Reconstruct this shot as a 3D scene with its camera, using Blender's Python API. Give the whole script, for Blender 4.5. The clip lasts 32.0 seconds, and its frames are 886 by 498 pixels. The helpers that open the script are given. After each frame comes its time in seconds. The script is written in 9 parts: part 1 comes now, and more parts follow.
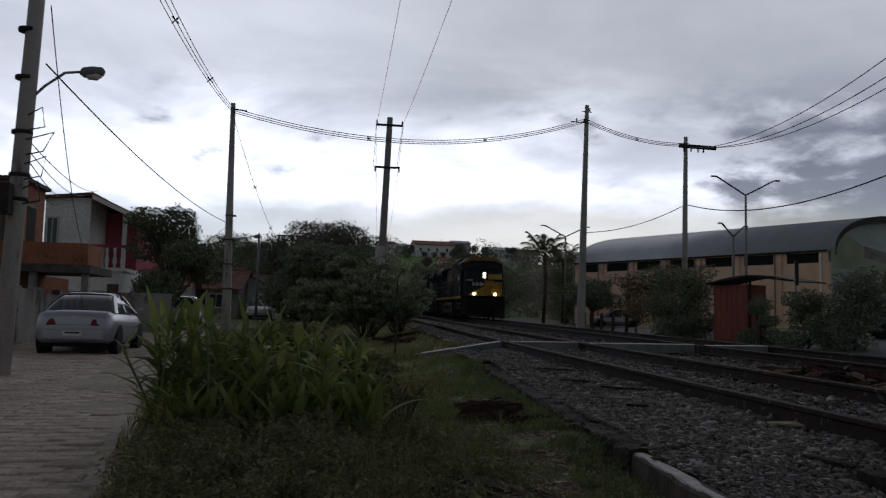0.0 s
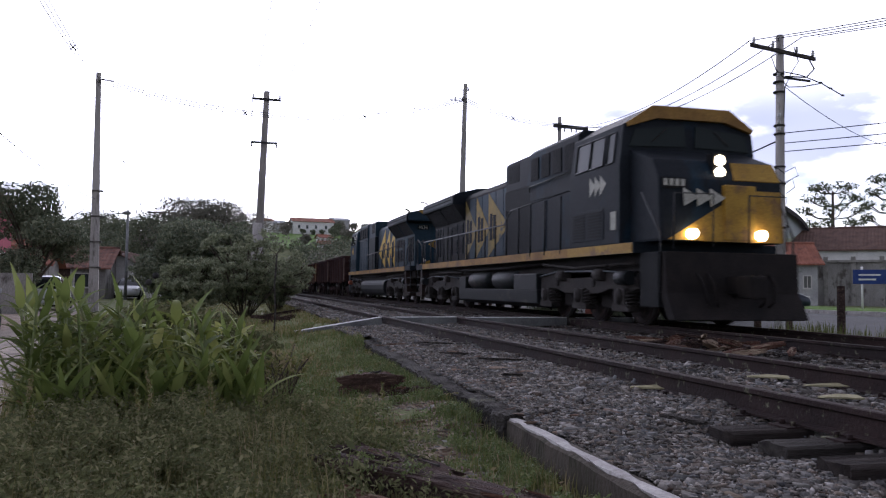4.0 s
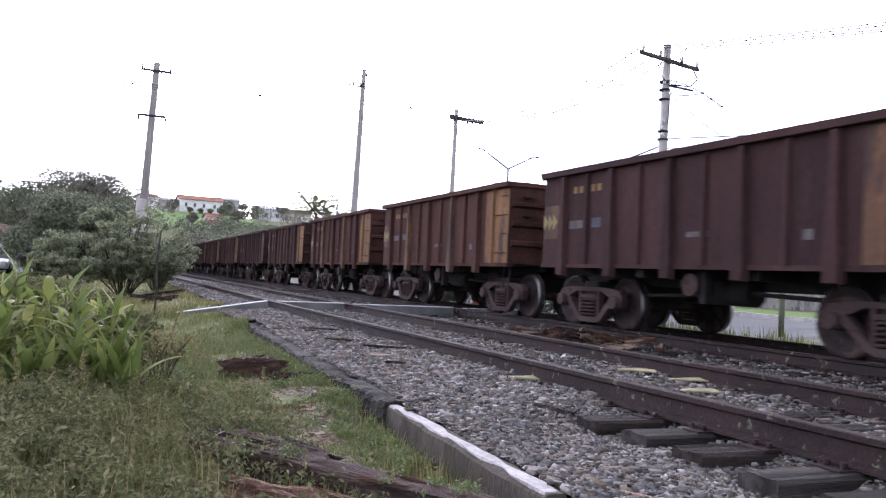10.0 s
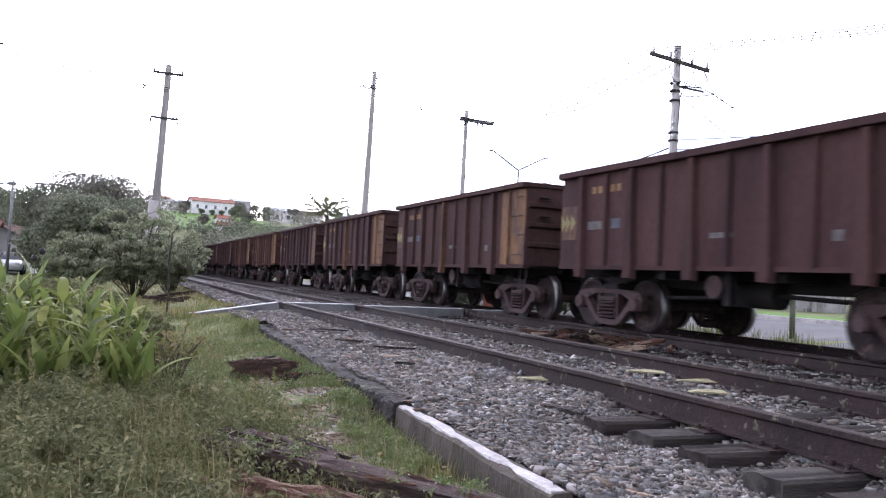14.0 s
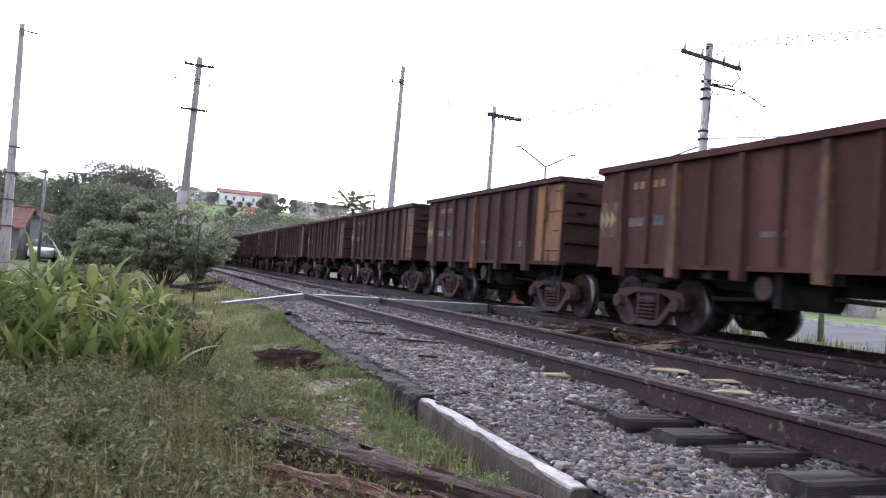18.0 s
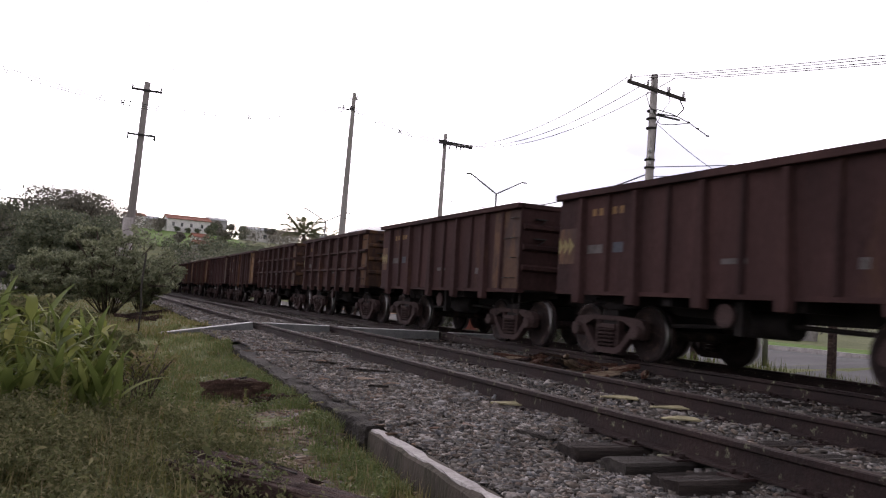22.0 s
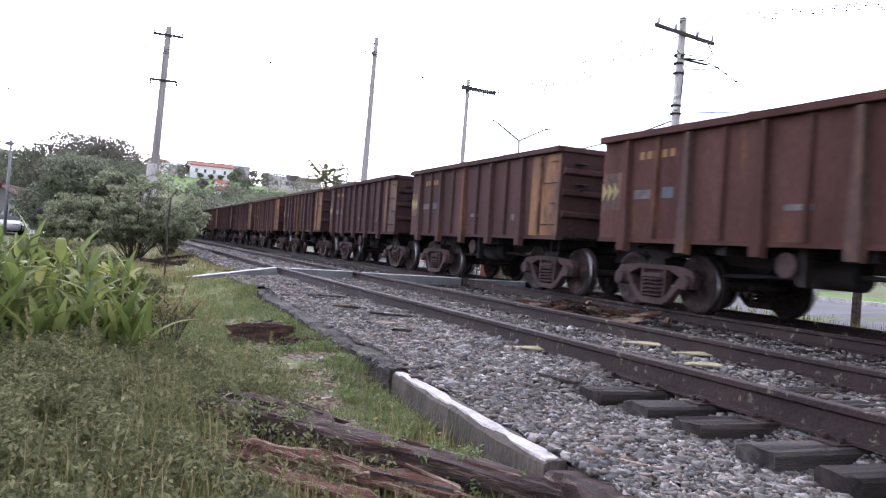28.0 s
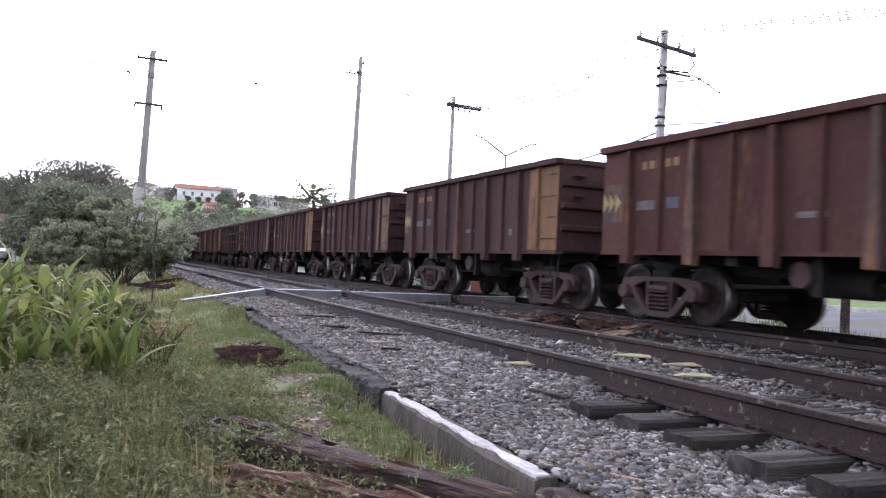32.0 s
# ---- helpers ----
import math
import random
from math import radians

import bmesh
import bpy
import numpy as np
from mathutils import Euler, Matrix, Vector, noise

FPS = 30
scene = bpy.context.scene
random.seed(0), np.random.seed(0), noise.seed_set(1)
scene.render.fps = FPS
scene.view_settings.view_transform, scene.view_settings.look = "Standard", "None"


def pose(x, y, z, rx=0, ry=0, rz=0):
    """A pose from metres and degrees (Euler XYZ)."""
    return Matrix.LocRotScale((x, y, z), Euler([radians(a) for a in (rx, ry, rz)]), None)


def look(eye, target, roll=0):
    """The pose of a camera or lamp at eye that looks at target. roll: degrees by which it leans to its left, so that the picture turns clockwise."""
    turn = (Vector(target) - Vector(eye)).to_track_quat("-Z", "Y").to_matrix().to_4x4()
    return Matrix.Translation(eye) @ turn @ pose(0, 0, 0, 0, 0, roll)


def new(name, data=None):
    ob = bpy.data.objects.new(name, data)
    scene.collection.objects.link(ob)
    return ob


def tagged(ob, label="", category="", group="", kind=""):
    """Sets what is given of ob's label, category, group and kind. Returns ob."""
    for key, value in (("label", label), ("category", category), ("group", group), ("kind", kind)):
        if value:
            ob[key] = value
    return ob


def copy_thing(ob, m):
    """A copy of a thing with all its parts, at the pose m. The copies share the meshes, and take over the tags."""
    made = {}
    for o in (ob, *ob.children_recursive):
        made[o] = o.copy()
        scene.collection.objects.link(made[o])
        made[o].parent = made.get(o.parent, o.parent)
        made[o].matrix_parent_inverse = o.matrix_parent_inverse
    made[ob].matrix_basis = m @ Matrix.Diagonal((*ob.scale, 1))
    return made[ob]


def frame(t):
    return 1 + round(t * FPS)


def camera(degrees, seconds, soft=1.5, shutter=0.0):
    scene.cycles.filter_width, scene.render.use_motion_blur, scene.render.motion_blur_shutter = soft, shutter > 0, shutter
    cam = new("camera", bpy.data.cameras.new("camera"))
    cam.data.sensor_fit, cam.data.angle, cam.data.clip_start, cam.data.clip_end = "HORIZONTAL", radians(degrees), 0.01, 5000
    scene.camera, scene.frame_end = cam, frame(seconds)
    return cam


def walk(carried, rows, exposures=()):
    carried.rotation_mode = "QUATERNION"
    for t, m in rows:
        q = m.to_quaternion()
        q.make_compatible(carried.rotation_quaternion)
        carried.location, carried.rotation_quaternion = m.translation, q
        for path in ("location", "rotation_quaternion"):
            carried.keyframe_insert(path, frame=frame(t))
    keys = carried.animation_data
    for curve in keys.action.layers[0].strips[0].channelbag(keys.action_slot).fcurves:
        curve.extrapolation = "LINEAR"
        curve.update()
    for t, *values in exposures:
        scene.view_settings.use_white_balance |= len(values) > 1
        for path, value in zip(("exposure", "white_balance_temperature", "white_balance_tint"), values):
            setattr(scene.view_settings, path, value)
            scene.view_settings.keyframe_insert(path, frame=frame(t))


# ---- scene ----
# ---- camera: held by hand beside the line, panning with the train ----
PATH = [
    (0, (0.040, 0.209, 0.665), (1.520, 10.065, 1.486), 1.34),
    (0.5, (0.013, 0.156, 0.656), (1.818, 9.967, 1.367), 1.55),
    (1, (0.014, 0.151, 0.650), (1.837, 9.961, 1.315), 1.40),
    (1.5, (0.024, 0.177, 0.662), (1.883, 9.979, 1.346), 1.47),
    (2, (-0.010, 0.096, 0.645), (2.207, 9.825, 1.295), 2.53),
    (2.5, (-0.006, 0.083, 0.643), (2.743, 9.680, 1.234), 2.05),
    (4.5, (0.006, 0.094, 0.643), (2.911, 9.644, 1.229), 0.54),
    (5, (0.010, 0.079, 0.643), (3.000, 9.599, 1.308), 0.94),
    (5.5, (0.016, 0.050, 0.630), (3.141, 9.520, 1.372), 1.18),
    (6, (-0.010, 0.052, 0.624), (3.336, 9.463, 1.113), 1.32),
    (6.5, (0.004, 0.002, 0.623), (3.818, 9.230, 1.156), 1.29),
    (7, (-0.007, -0.002, 0.639), (3.902, 9.180, 1.278), 1.31),
    (7.5, (0.000, -0.005, 0.643), (4.064, 9.118, 1.152), 1.27),
    (8, (0.011, -0.007, 0.639), (4.128, 9.090, 1.170), 1.74),
    (8.5, (0.008, -0.005, 0.653), (4.004, 9.151, 1.116), 1.39),
    (9, (0.001, -0.005, 0.643), (3.852, 9.211, 1.125), 1.27),
    (9.5, (0.003, -0.004, 0.644), (3.959, 9.175, 0.970), 1.74),
    (10, (0.006, 0.005, 0.650), (4.141, 9.098, 1.110), 2.77),
    (10.5, (-0.005, -0.043, 0.643), (4.070, 9.071, 1.227), 3.08),
    (11, (-0.016, -0.062, 0.652), (4.082, 9.040, 1.256), 2.85),
    (11.5, (-0.017, -0.064, 0.652), (4.041, 9.060, 1.182), 2.95),
    (12, (-0.011, -0.062, 0.644), (4.007, 9.079, 1.193), 2.71),
    (12.5, (-0.007, -0.063, 0.649), (4.080, 9.047, 1.193), 2.65),
    (13, (-0.006, -0.066, 0.648), (3.987, 9.089, 1.157), 2.80),
    (13.5, (-0.014, -0.067, 0.641), (4.022, 9.066, 1.187), 2.40),
    (14, (-0.003, -0.051, 0.652), (4.014, 9.094, 1.122), 2.78),
    (14.5, (0.017, 0.004, 0.669), (3.947, 9.175, 1.337), 2.96),
    (15, (0.017, 0.004, 0.649), (4.053, 9.145, 1.035), 2.62),
    (15.5, (0.008, 0.019, 0.662), (3.659, 9.319, 1.096), 2.31),
    (17.5, (0.015, -0.035, 0.639), (3.651, 9.271, 1.051), 3.66),
    (18, (0.001, -0.050, 0.638), (3.740, 9.216, 1.036), 3.93),
    (18.5, (0.010, -0.045, 0.647), (3.850, 9.176, 1.134), 3.94),
    (19, (0.024, -0.059, 0.651), (4.049, 9.072, 1.290), 4.04),
    (19.5, (0.010, -0.067, 0.651), (4.016, 9.074, 1.278), 3.66),
    (20, (0.010, -0.069, 0.652), (4.105, 9.017, 1.464), 3.86),
    (20.5, (0.001, -0.061, 0.660), (4.225, 8.973, 1.403), 4.01),
    (21, (0.010, -0.047, 0.658), (4.285, 8.970, 1.302), 3.53),
    (21.5, (-0.004, -0.041, 0.656), (4.279, 8.959, 1.468), 3.16),
    (22, (0.010, -0.046, 0.660), (4.258, 8.975, 1.414), 3.63),
    (22.5, (0.008, -0.052, 0.659), (4.335, 8.939, 1.321), 3.64),
    (23, (0.011, -0.044, 0.662), (4.354, 8.942, 1.291), 3.95),
    (23.5, (0.012, -0.033, 0.666), (4.352, 8.959, 1.222), 4.68),
    (24, (0.013, -0.024, 0.671), (4.268, 9.010, 1.204), 4.58),
    (24.5, (0.025, -0.012, 0.661), (4.162, 9.071, 1.272), 4.27),
    (25, (0.013, 0.005, 0.652), (4.039, 9.139, 1.259), 4.71),
    (25.5, (0.021, 0.002, 0.666), (4.032, 9.151, 1.137), 4.74),
    (27.5, (-0.005, -0.030, 0.644), (3.978, 9.139, 0.889), 4.92),
    (28, (-0.001, -0.035, 0.639), (4.058, 9.103, 0.741), 3.95),
    (28.5, (0.011, -0.033, 0.658), (4.269, 9.015, 0.739), 4.58),
    (29, (0.012, -0.020, 0.645), (4.107, 9.104, 0.679), 4.29),
    (29.5, (0.019, -0.009, 0.639), (4.065, 9.136, 0.678), 4.03),
    (30, (0.007, 0.000, 0.637), (3.999, 9.166, 0.840), 3.29),
    (30.5, (0.012, -0.004, 0.640), (3.976, 9.169, 0.999), 3.10),
    (31, (0.023, -0.016, 0.647), (4.094, 9.105, 1.121), 2.79),
    (31.5, (0.024, -0.021, 0.649), (4.098, 9.103, 1.031), 2.27),
    (32, (0.029, -0.026, 0.645), (4.189, 9.062, 0.955), 2.50),
]
cam = camera(56.47, 32.0, soft=1.2, shutter=0.3)
walk(cam, [(t, look(eye, target, roll)) for t, eye, target, roll in PATH],
     exposures=[(t, e - 0.1, 6020 if t < 3 else 5830 if t < 20.2 or t > 24 else 6650, 12 if t < 3 else 23.5 if t < 20.2 or t > 24 else 25) for t, e in (
         (0, -3.1), (0.4, -3.05), (1.0, -3.0), (1.6, -2.95), (2.0, -2.9), (2.5, -2.6), (3.4, -1.8), (4.5, -0.78), (5.0, -0.44), (6.0, 0.05), (7.0, 0.05),
         (8.0, 0.22), (12.0, 0.26), (15.0, 0.4), (17.5, 0.28), (19.5, 0.08), (20.5, -0.4), (21.0, -0.68), (22.0, -0.85), (23.0, -0.72), (24.2, 0.06), (25.5, 0.3), (28.0, 0.5), (29.0, 0.62), (30.0, 0.58), (31.0, 0.34), (32.0, 0.38))])

# ---- the line: two broad-gauge tracks on a right-hand bend that runs out straight, rising gently ----
KAPPA, S_BEND, S_STRAIGHT, GRADE = 0.00143, -9.27, 22.0, 0.0109
GAUGE = 1.67                 # between rail centres
SIDING, MAIN = 3.487, 7.761  # near rail of each track
MAIN_C = MAIN + GAUGE / 2


def turn_at(s):
    return KAPPA * (min(max(s, S_BEND), S_STRAIGHT) - S_BEND)


def on_track(s, off, z=0.0):
    th = turn_at(s)
    on = max(s - S_STRAIGHT, 0.0)
    x = (1 - math.cos(th)) / KAPPA + off * math.cos(th) + on * math.sin(th)
    y = min(s, S_BEND) + math.sin(th) / KAPPA - off * math.sin(th) + on * math.cos(th)
    return Vector((x, y, z + GRADE * s))


def track_pose(s, off, z=0.0):
    p = on_track(s, off, z)
    return pose(p.x, p.y, p.z, math.degrees(math.atan(GRADE)), 0, -math.degrees(turn_at(s)))


# ---- sky and sun ----
world = bpy.data.worlds.new("sky")
scene.world = world
world.use_nodes = True
wn, wl = world.node_tree.nodes, world.node_tree.links
wn.clear()
w_out = wn.new("ShaderNodeOutputWorld")
w_bg = wn.new("ShaderNodeBackground")
w_sky = wn.new("ShaderNodeTexSky")
w_sky.sky_type, w_sky.sun_disc = "NISHITA", False
SUN_EL, SUN_AZ = 24.0, 17.0   # degrees above the horizon, and clockwise from +y
w_sky.sun_elevation, w_sky.sun_rotation = radians(SUN_EL), radians(SUN_AZ)
w_sky.air_density, w_sky.dust_density = 1.0, 0.6


def w_node(kind, **kw):
    n = wn.new(kind)
    for k, v in kw.items():
        n.inputs[k].default_value = v
    return n


# layers of grey cloud, brightest low down ahead, heavier overhead and behind
def w_math(op, a, b=None, clamp=False):
    n = wn.new("ShaderNodeMath")
    n.operation, n.use_clamp = op, clamp
    for k, v in enumerate((a, b)):
        if v is None:
            continue
        if isinstance(v, (int, float)):
            n.inputs[k].default_value = v
        else:
            wl.new(v, n.inputs[k])
    return n.outputs[0]


def w_range(v, a, b, c, d):
    n = w_node("ShaderNodeMapRange")
    n.interpolation_type = "SMOOTHSTEP"
    for k, q in enumerate((a, b, c, d)):
        n.inputs[k + 1].default_value = q
    wl.new(v, n.inputs[0])
    return n.outputs[0]


def w_toward(az, el):
    n = wn.new("ShaderNodeVectorMath")
    n.operation = "DOT_PRODUCT"
    n.inputs[1].default_value = (math.sin(radians(az)) * math.cos(radians(el)), math.cos(radians(az)) * math.cos(radians(el)), math.sin(radians(el)))
    wl.new(w_tc.outputs["Generated"], n.inputs[0])
    return n.outputs["Value"]


def w_blend(fac, a, b, kind="MIX"):
    n = wn.new("ShaderNodeMix")
    n.data_type, n.blend_type = "RGBA", kind
    for k, v in ((0, fac), (6, a), (7, b)):
        if isinstance(v, (int, float)):
            n.inputs[k].default_value = v
        elif isinstance(v, tuple):
            n.inputs[k].default_value = (*v, 1)
        else:
            wl.new(v, n.inputs[k])
    return n.outputs[2]


w_tc = wn.new("ShaderNodeTexCoord")
w_sep = wn.new("ShaderNodeSeparateXYZ")
wl.new(w_tc.outputs["Generated"], w_sep.inputs[0])
w_up = w_sep.outputs[2]
# cloud sheets lie flat overhead: project the view ray on a plane
w_inv = w_math("DIVIDE", 1.0, w_math("MAXIMUM", w_math("ADD", w_up, 0.13), 0.05))
w_flat = wn.new("ShaderNodeCombineXYZ")
wl.new(w_math("MULTIPLY", w_sep.outputs[0], w_inv), w_flat.inputs[0])
wl.new(w_math("MULTIPLY", w_sep.outputs[1], w_inv), w_flat.inputs[1])
w_n1 = w_node("ShaderNodeTexNoise", Scale=1.15, Detail=7.0, Roughness=0.55, Distortion=0.3)
wl.new(w_flat.outputs[0], w_n1.inputs["Vector"])
w_map = w_node("ShaderNodeMapping", Scale=(1.0, 1.0, 2.4), Location=(0.35, 0.1, 0.2))
wl.new(w_tc.outputs["Generated"], w_map.inputs["Vector"])
w_n2 = w_node("ShaderNodeTexNoise", Scale=7.5, Detail=7.0, Roughness=0.55, Distortion=0.1)
wl.new(w_map.outputs[0], w_n2.inputs["Vector"])
w_sheet = w_blend(w_range(w_n1.outputs["Fac"], 0.34, 0.68, 0.0, 1.0), (2.1, 2.13, 2.22), (1.62, 1.66, 1.79))
# towards and away from the veiled sun
w_ahead = w_toward(8, 0)
w_side = w_range(w_ahead, -0.9, 1.0, 0.85, 2.4)
w_low = w_math("MULTIPLY", w_range(w_math("ADD", w_up, w_range(w_n1.outputs["Fac"], 0.3, 0.7, -0.03, 0.04)), 0.105, 0.30, 1.0, 0.0), w_range(w_ahead, 0.76, 0.985, 0.12, 1.0))
w_gain = w_math("MULTIPLY", w_side, w_math("ADD", 1.0, w_math("MULTIPLY", w_low, 1.55)))
w_grad = w_math("MULTIPLY", w_gain, w_range(w_up, 0.30, 0.8, 1.0, 0.34))
w_lit = w_blend(1.0, w_sheet, w_math("MULTIPLY", w_grad, w_range(w_toward(-18, 22), 0.86, 1.0, 1.0, 1.4)), "MULTIPLY")
# heavier cumulus low to the right, with small loose puffs
w_bank = w_math("MULTIPLY", w_range(w_math("ADD", w_n2.outputs["Fac"], w_range(w_toward(36, 9.8), 0.975, 0.9985, 0.0, 0.25)), 0.58, 0.76, 0.0, 1.0), w_range(w_up, 0.07, 0.12, 0.0, 1.0))
w_bank = w_math("MULTIPLY", w_bank, w_range(w_up, 0.20, 0.30, 1.0, 0.0))
w_cloud = w_blend(w_math("MULTIPLY", w_bank, 0.92), w_lit, (1.45, 1.6, 1.95))
# a strip of clear sky close to the horizon
w_clear = w_blend(1.0, w_sky.outputs[0], (0.30, 0.30, 0.30), "MULTIPLY")
w_strip = w_math("MULTIPLY", w_range(w_math("ADD", w_up, w_math("MULTIPLY", w_n2.outputs["Fac"], 0.08)), 0.150, 0.195, 0.7, 0.0), w_range(w_up, -0.02, 0.03, 0.0, 1.0))
w_final = w_blend(w_strip, w_cloud, w_clear)
w_bg.inputs["Strength"].default_value = 1.0
wl.new(w_final, w_bg.inputs[0])
wl.new(w_bg.outputs[0], w_out.inputs[0])

sun = new("sun", bpy.data.lights.new("sun", "SUN"))
sun.data.energy, sun.data.angle, sun.data.color = 1.5, radians(26), (1.0, 0.95, 0.88)
sun_dir = Vector((math.sin(radians(SUN_AZ)) * math.cos(radians(SUN_EL)), math.cos(radians(SUN_AZ)) * math.cos(radians(SUN_EL)), math.sin(radians(SUN_EL))))
sun.matrix_world = look(Vector((0, 0, 30)), Vector((0, 0, 30)) - sun_dir)


# ---- helpers for meshes ----
def part(name, bm, material, parent=None, label="", smooth=False):
    """Links a bmesh as one mesh object, under a thing or a part."""
    me = bpy.data.meshes.new(name)
    bmesh.ops.recalc_face_normals(bm, faces=bm.faces)
    if smooth:
        for f in bm.faces:
            f.smooth = True
    bm.to_mesh(me)
    bm.free()
    for m in (material if isinstance(material, (list, tuple)) else (material,)):
        me.materials.append(m)
    ob = new(name, me)
    if parent:
        ob.parent = parent
    if label:
        tagged(ob, label)
    return ob


def again(ob, m, parent=None):
    """Another object on the same mesh, at the pose m."""
    o = new(ob.name.split(".")[0], ob.data)
    o.parent = parent or ob.parent
    o.matrix_basis = m
    if "label" in ob:
        o["label"] = ob["label"]
    return o


def thing(name, label, category, m=None, group="", kind=""):
    ob = new(name)
    ob.empty_display_size = 0.2
    if m is not None:
        ob.matrix_basis = m
    return tagged(ob, label, category, group, kind)


def raw(name, verts, faces, material, parent=None, smooth=False, label=""):
    me = bpy.data.meshes.new(name)
    me.from_pydata([tuple(v) for v in verts], [], [tuple(f) for f in faces])
    me.materials.append(material)
    if smooth:
        me.polygons.foreach_set("use_smooth", [True] * len(me.polygons))
    ob = new(name, me)
    if parent:
        ob.parent = parent
    if label:
        tagged(ob, label)
    return ob


def B():
    return bmesh.new()


def box(bm, x0, x1, y0, y1, z0, z1, r=0.0):
    vs = [bm.verts.new((x, y, z)) for x in (x0, x1) for y in (y0, y1) for z in (z0, z1)]
    fs = [bm.faces.new([vs[i] for i in f]) for f in ((0, 1, 3, 2), (4, 6, 7, 5), (0, 4, 5, 1), (2, 3, 7, 6), (0, 2, 6, 4), (1, 5, 7, 3))]
    if r:
        bmesh.ops.bevel(bm, geom=list({e for f in fs for e in f.edges}), offset=r, segments=2, affect="EDGES", profile=0.6)
    return bm


def tube(bm, p0, p1, r0, r1=None, n=10, caps=True):
    p0, p1 = Vector(p0), Vector(p1)
    r1 = r0 if r1 is None else r1
    d = (p1 - p0).normalized()
    a = d.orthogonal().normalized()
    b = d.cross(a)
    ring = [[bm.verts.new(p + (a * math.cos(k * math.tau / n) + b * math.sin(k * math.tau / n)) * r) for k in range(n)] for p, r in ((p0, r0), (p1, r1))]
    for k in range(n):
        f = bm.faces.new((ring[0][k], ring[0][(k + 1) % n], ring[1][(k + 1) % n], ring[1][k]))
        f.smooth = True
    if caps:
        bm.faces.new(ring[0][::-1])
        bm.faces.new(ring[1])
    return bm


def pipe(bm, pts, r, n=6):
    """A bent pipe or wire through the points."""
    pts = [Vector(p) for p in pts]
    rings = []
    for i, p in enumerate(pts):
        d = (pts[min(i + 1, len(pts) - 1)] - pts[max(i - 1, 0)]).normalized()
        a = d.cross(Vector((0.31, 0.17, 0.94))).normalized()
        b = d.cross(a)
        rings.append([bm.verts.new(p + (a * math.cos(k * math.tau / n) + b * math.sin(k * math.tau / n)) * r) for k in range(n)])
    for q, w in zip(rings, rings[1:]):
        for k in range(n):
            bm.faces.new((q[k], q[(k + 1) % n], w[(k + 1) % n], w[k])).smooth = True
    bm.faces.new(rings[0][::-1])
    bm.faces.new(rings[-1])
    return bm


def prism(bm, poly, axis, lo, hi, r=0.0, taper=None):
    """A polygon pushed out along an axis. axis x: (y, z) points; y: (x, z); z: (x, y). taper scales the hi end about its middle."""
    def at(p, w):
        return {"x": (w, p[0], p[1]), "y": (p[0], w, p[1]), "z": (p[0], p[1], w)}[axis]
    top = poly
    if taper:
        c = [sum(p[i] for p in poly) / len(poly) for i in (0, 1)]
        top = [(c[0] + (p[0] - c[0]) * taper[0], c[1] + (p[1] - c[1]) * taper[1]) for p in poly]
    a = [bm.verts.new(at(p, lo)) for p in poly]
    b = [bm.verts.new(at(p, hi)) for p in top]
    fs = [bm.faces.new((a[i], a[(i + 1) % len(a)], b[(i + 1) % len(a)], b[i])) for i in range(len(a))]
    fs += [bm.faces.new(a[::-1]), bm.faces.new(b)]
    if r:
        bmesh.ops.recalc_face_normals(bm, faces=fs)
        bmesh.ops.bevel(bm, geom=list({e for f in fs for e in f.edges}), offset=r, segments=2, affect="EDGES", profile=0.6)
    return bm


def lathe(bm, profile, m, n=20):
    """A turned shape: (radius, height) pairs about local z, at the pose m."""
    rings = []
    for r, z in profile:
        rings.append([bm.verts.new(m @ Vector((r * math.cos(k * math.tau / n), r * math.sin(k * math.tau / n), z))) for k in range(n)])
    for q, w in zip(rings, rings[1:]):
        for k in range(n):
            bm.faces.new((q[k], q[(k + 1) % n], w[(k + 1) % n], w[k])).smooth = True
    bm.faces.new(rings[0][::-1])
    bm.faces.new(rings[-1])
    return bm


def slab(bm, corners, depth):
    """A plate through four corners, thickened against its normal."""
    c = [Vector(p) for p in corners]
    n = (c[1] - c[0]).cross(c[-1] - c[0]).normalized() * depth
    a = [bm.verts.new(p) for p in c]
    b = [bm.verts.new(p - n) for p in c]
    k = len(c)
    bm.faces.new(a)
    bm.faces.new(b[::-1])
    for i in range(k):
        bm.faces.new((a[i], b[i], b[(i + 1) % k], a[(i + 1) % k]))
    return bm


# ---- materials ----
def nodes_of(name):
    m = bpy.data.materials.new(name)
    m.use_nodes = True
    nt = m.node_tree
    return m, nt.nodes, nt.links, nt.nodes["Principled BSDF"]


def ramp(nodes, stops):
    r = nodes.new("ShaderNodeValToRGB")
    e = r.color_ramp.elements
    while len(e) < len(stops):
        e.new(0.5)
    for k, (p, c) in zip(e, stops):
        k.position = p
        k.color = (*c, 1) if len(c) == 3 else c
    return r


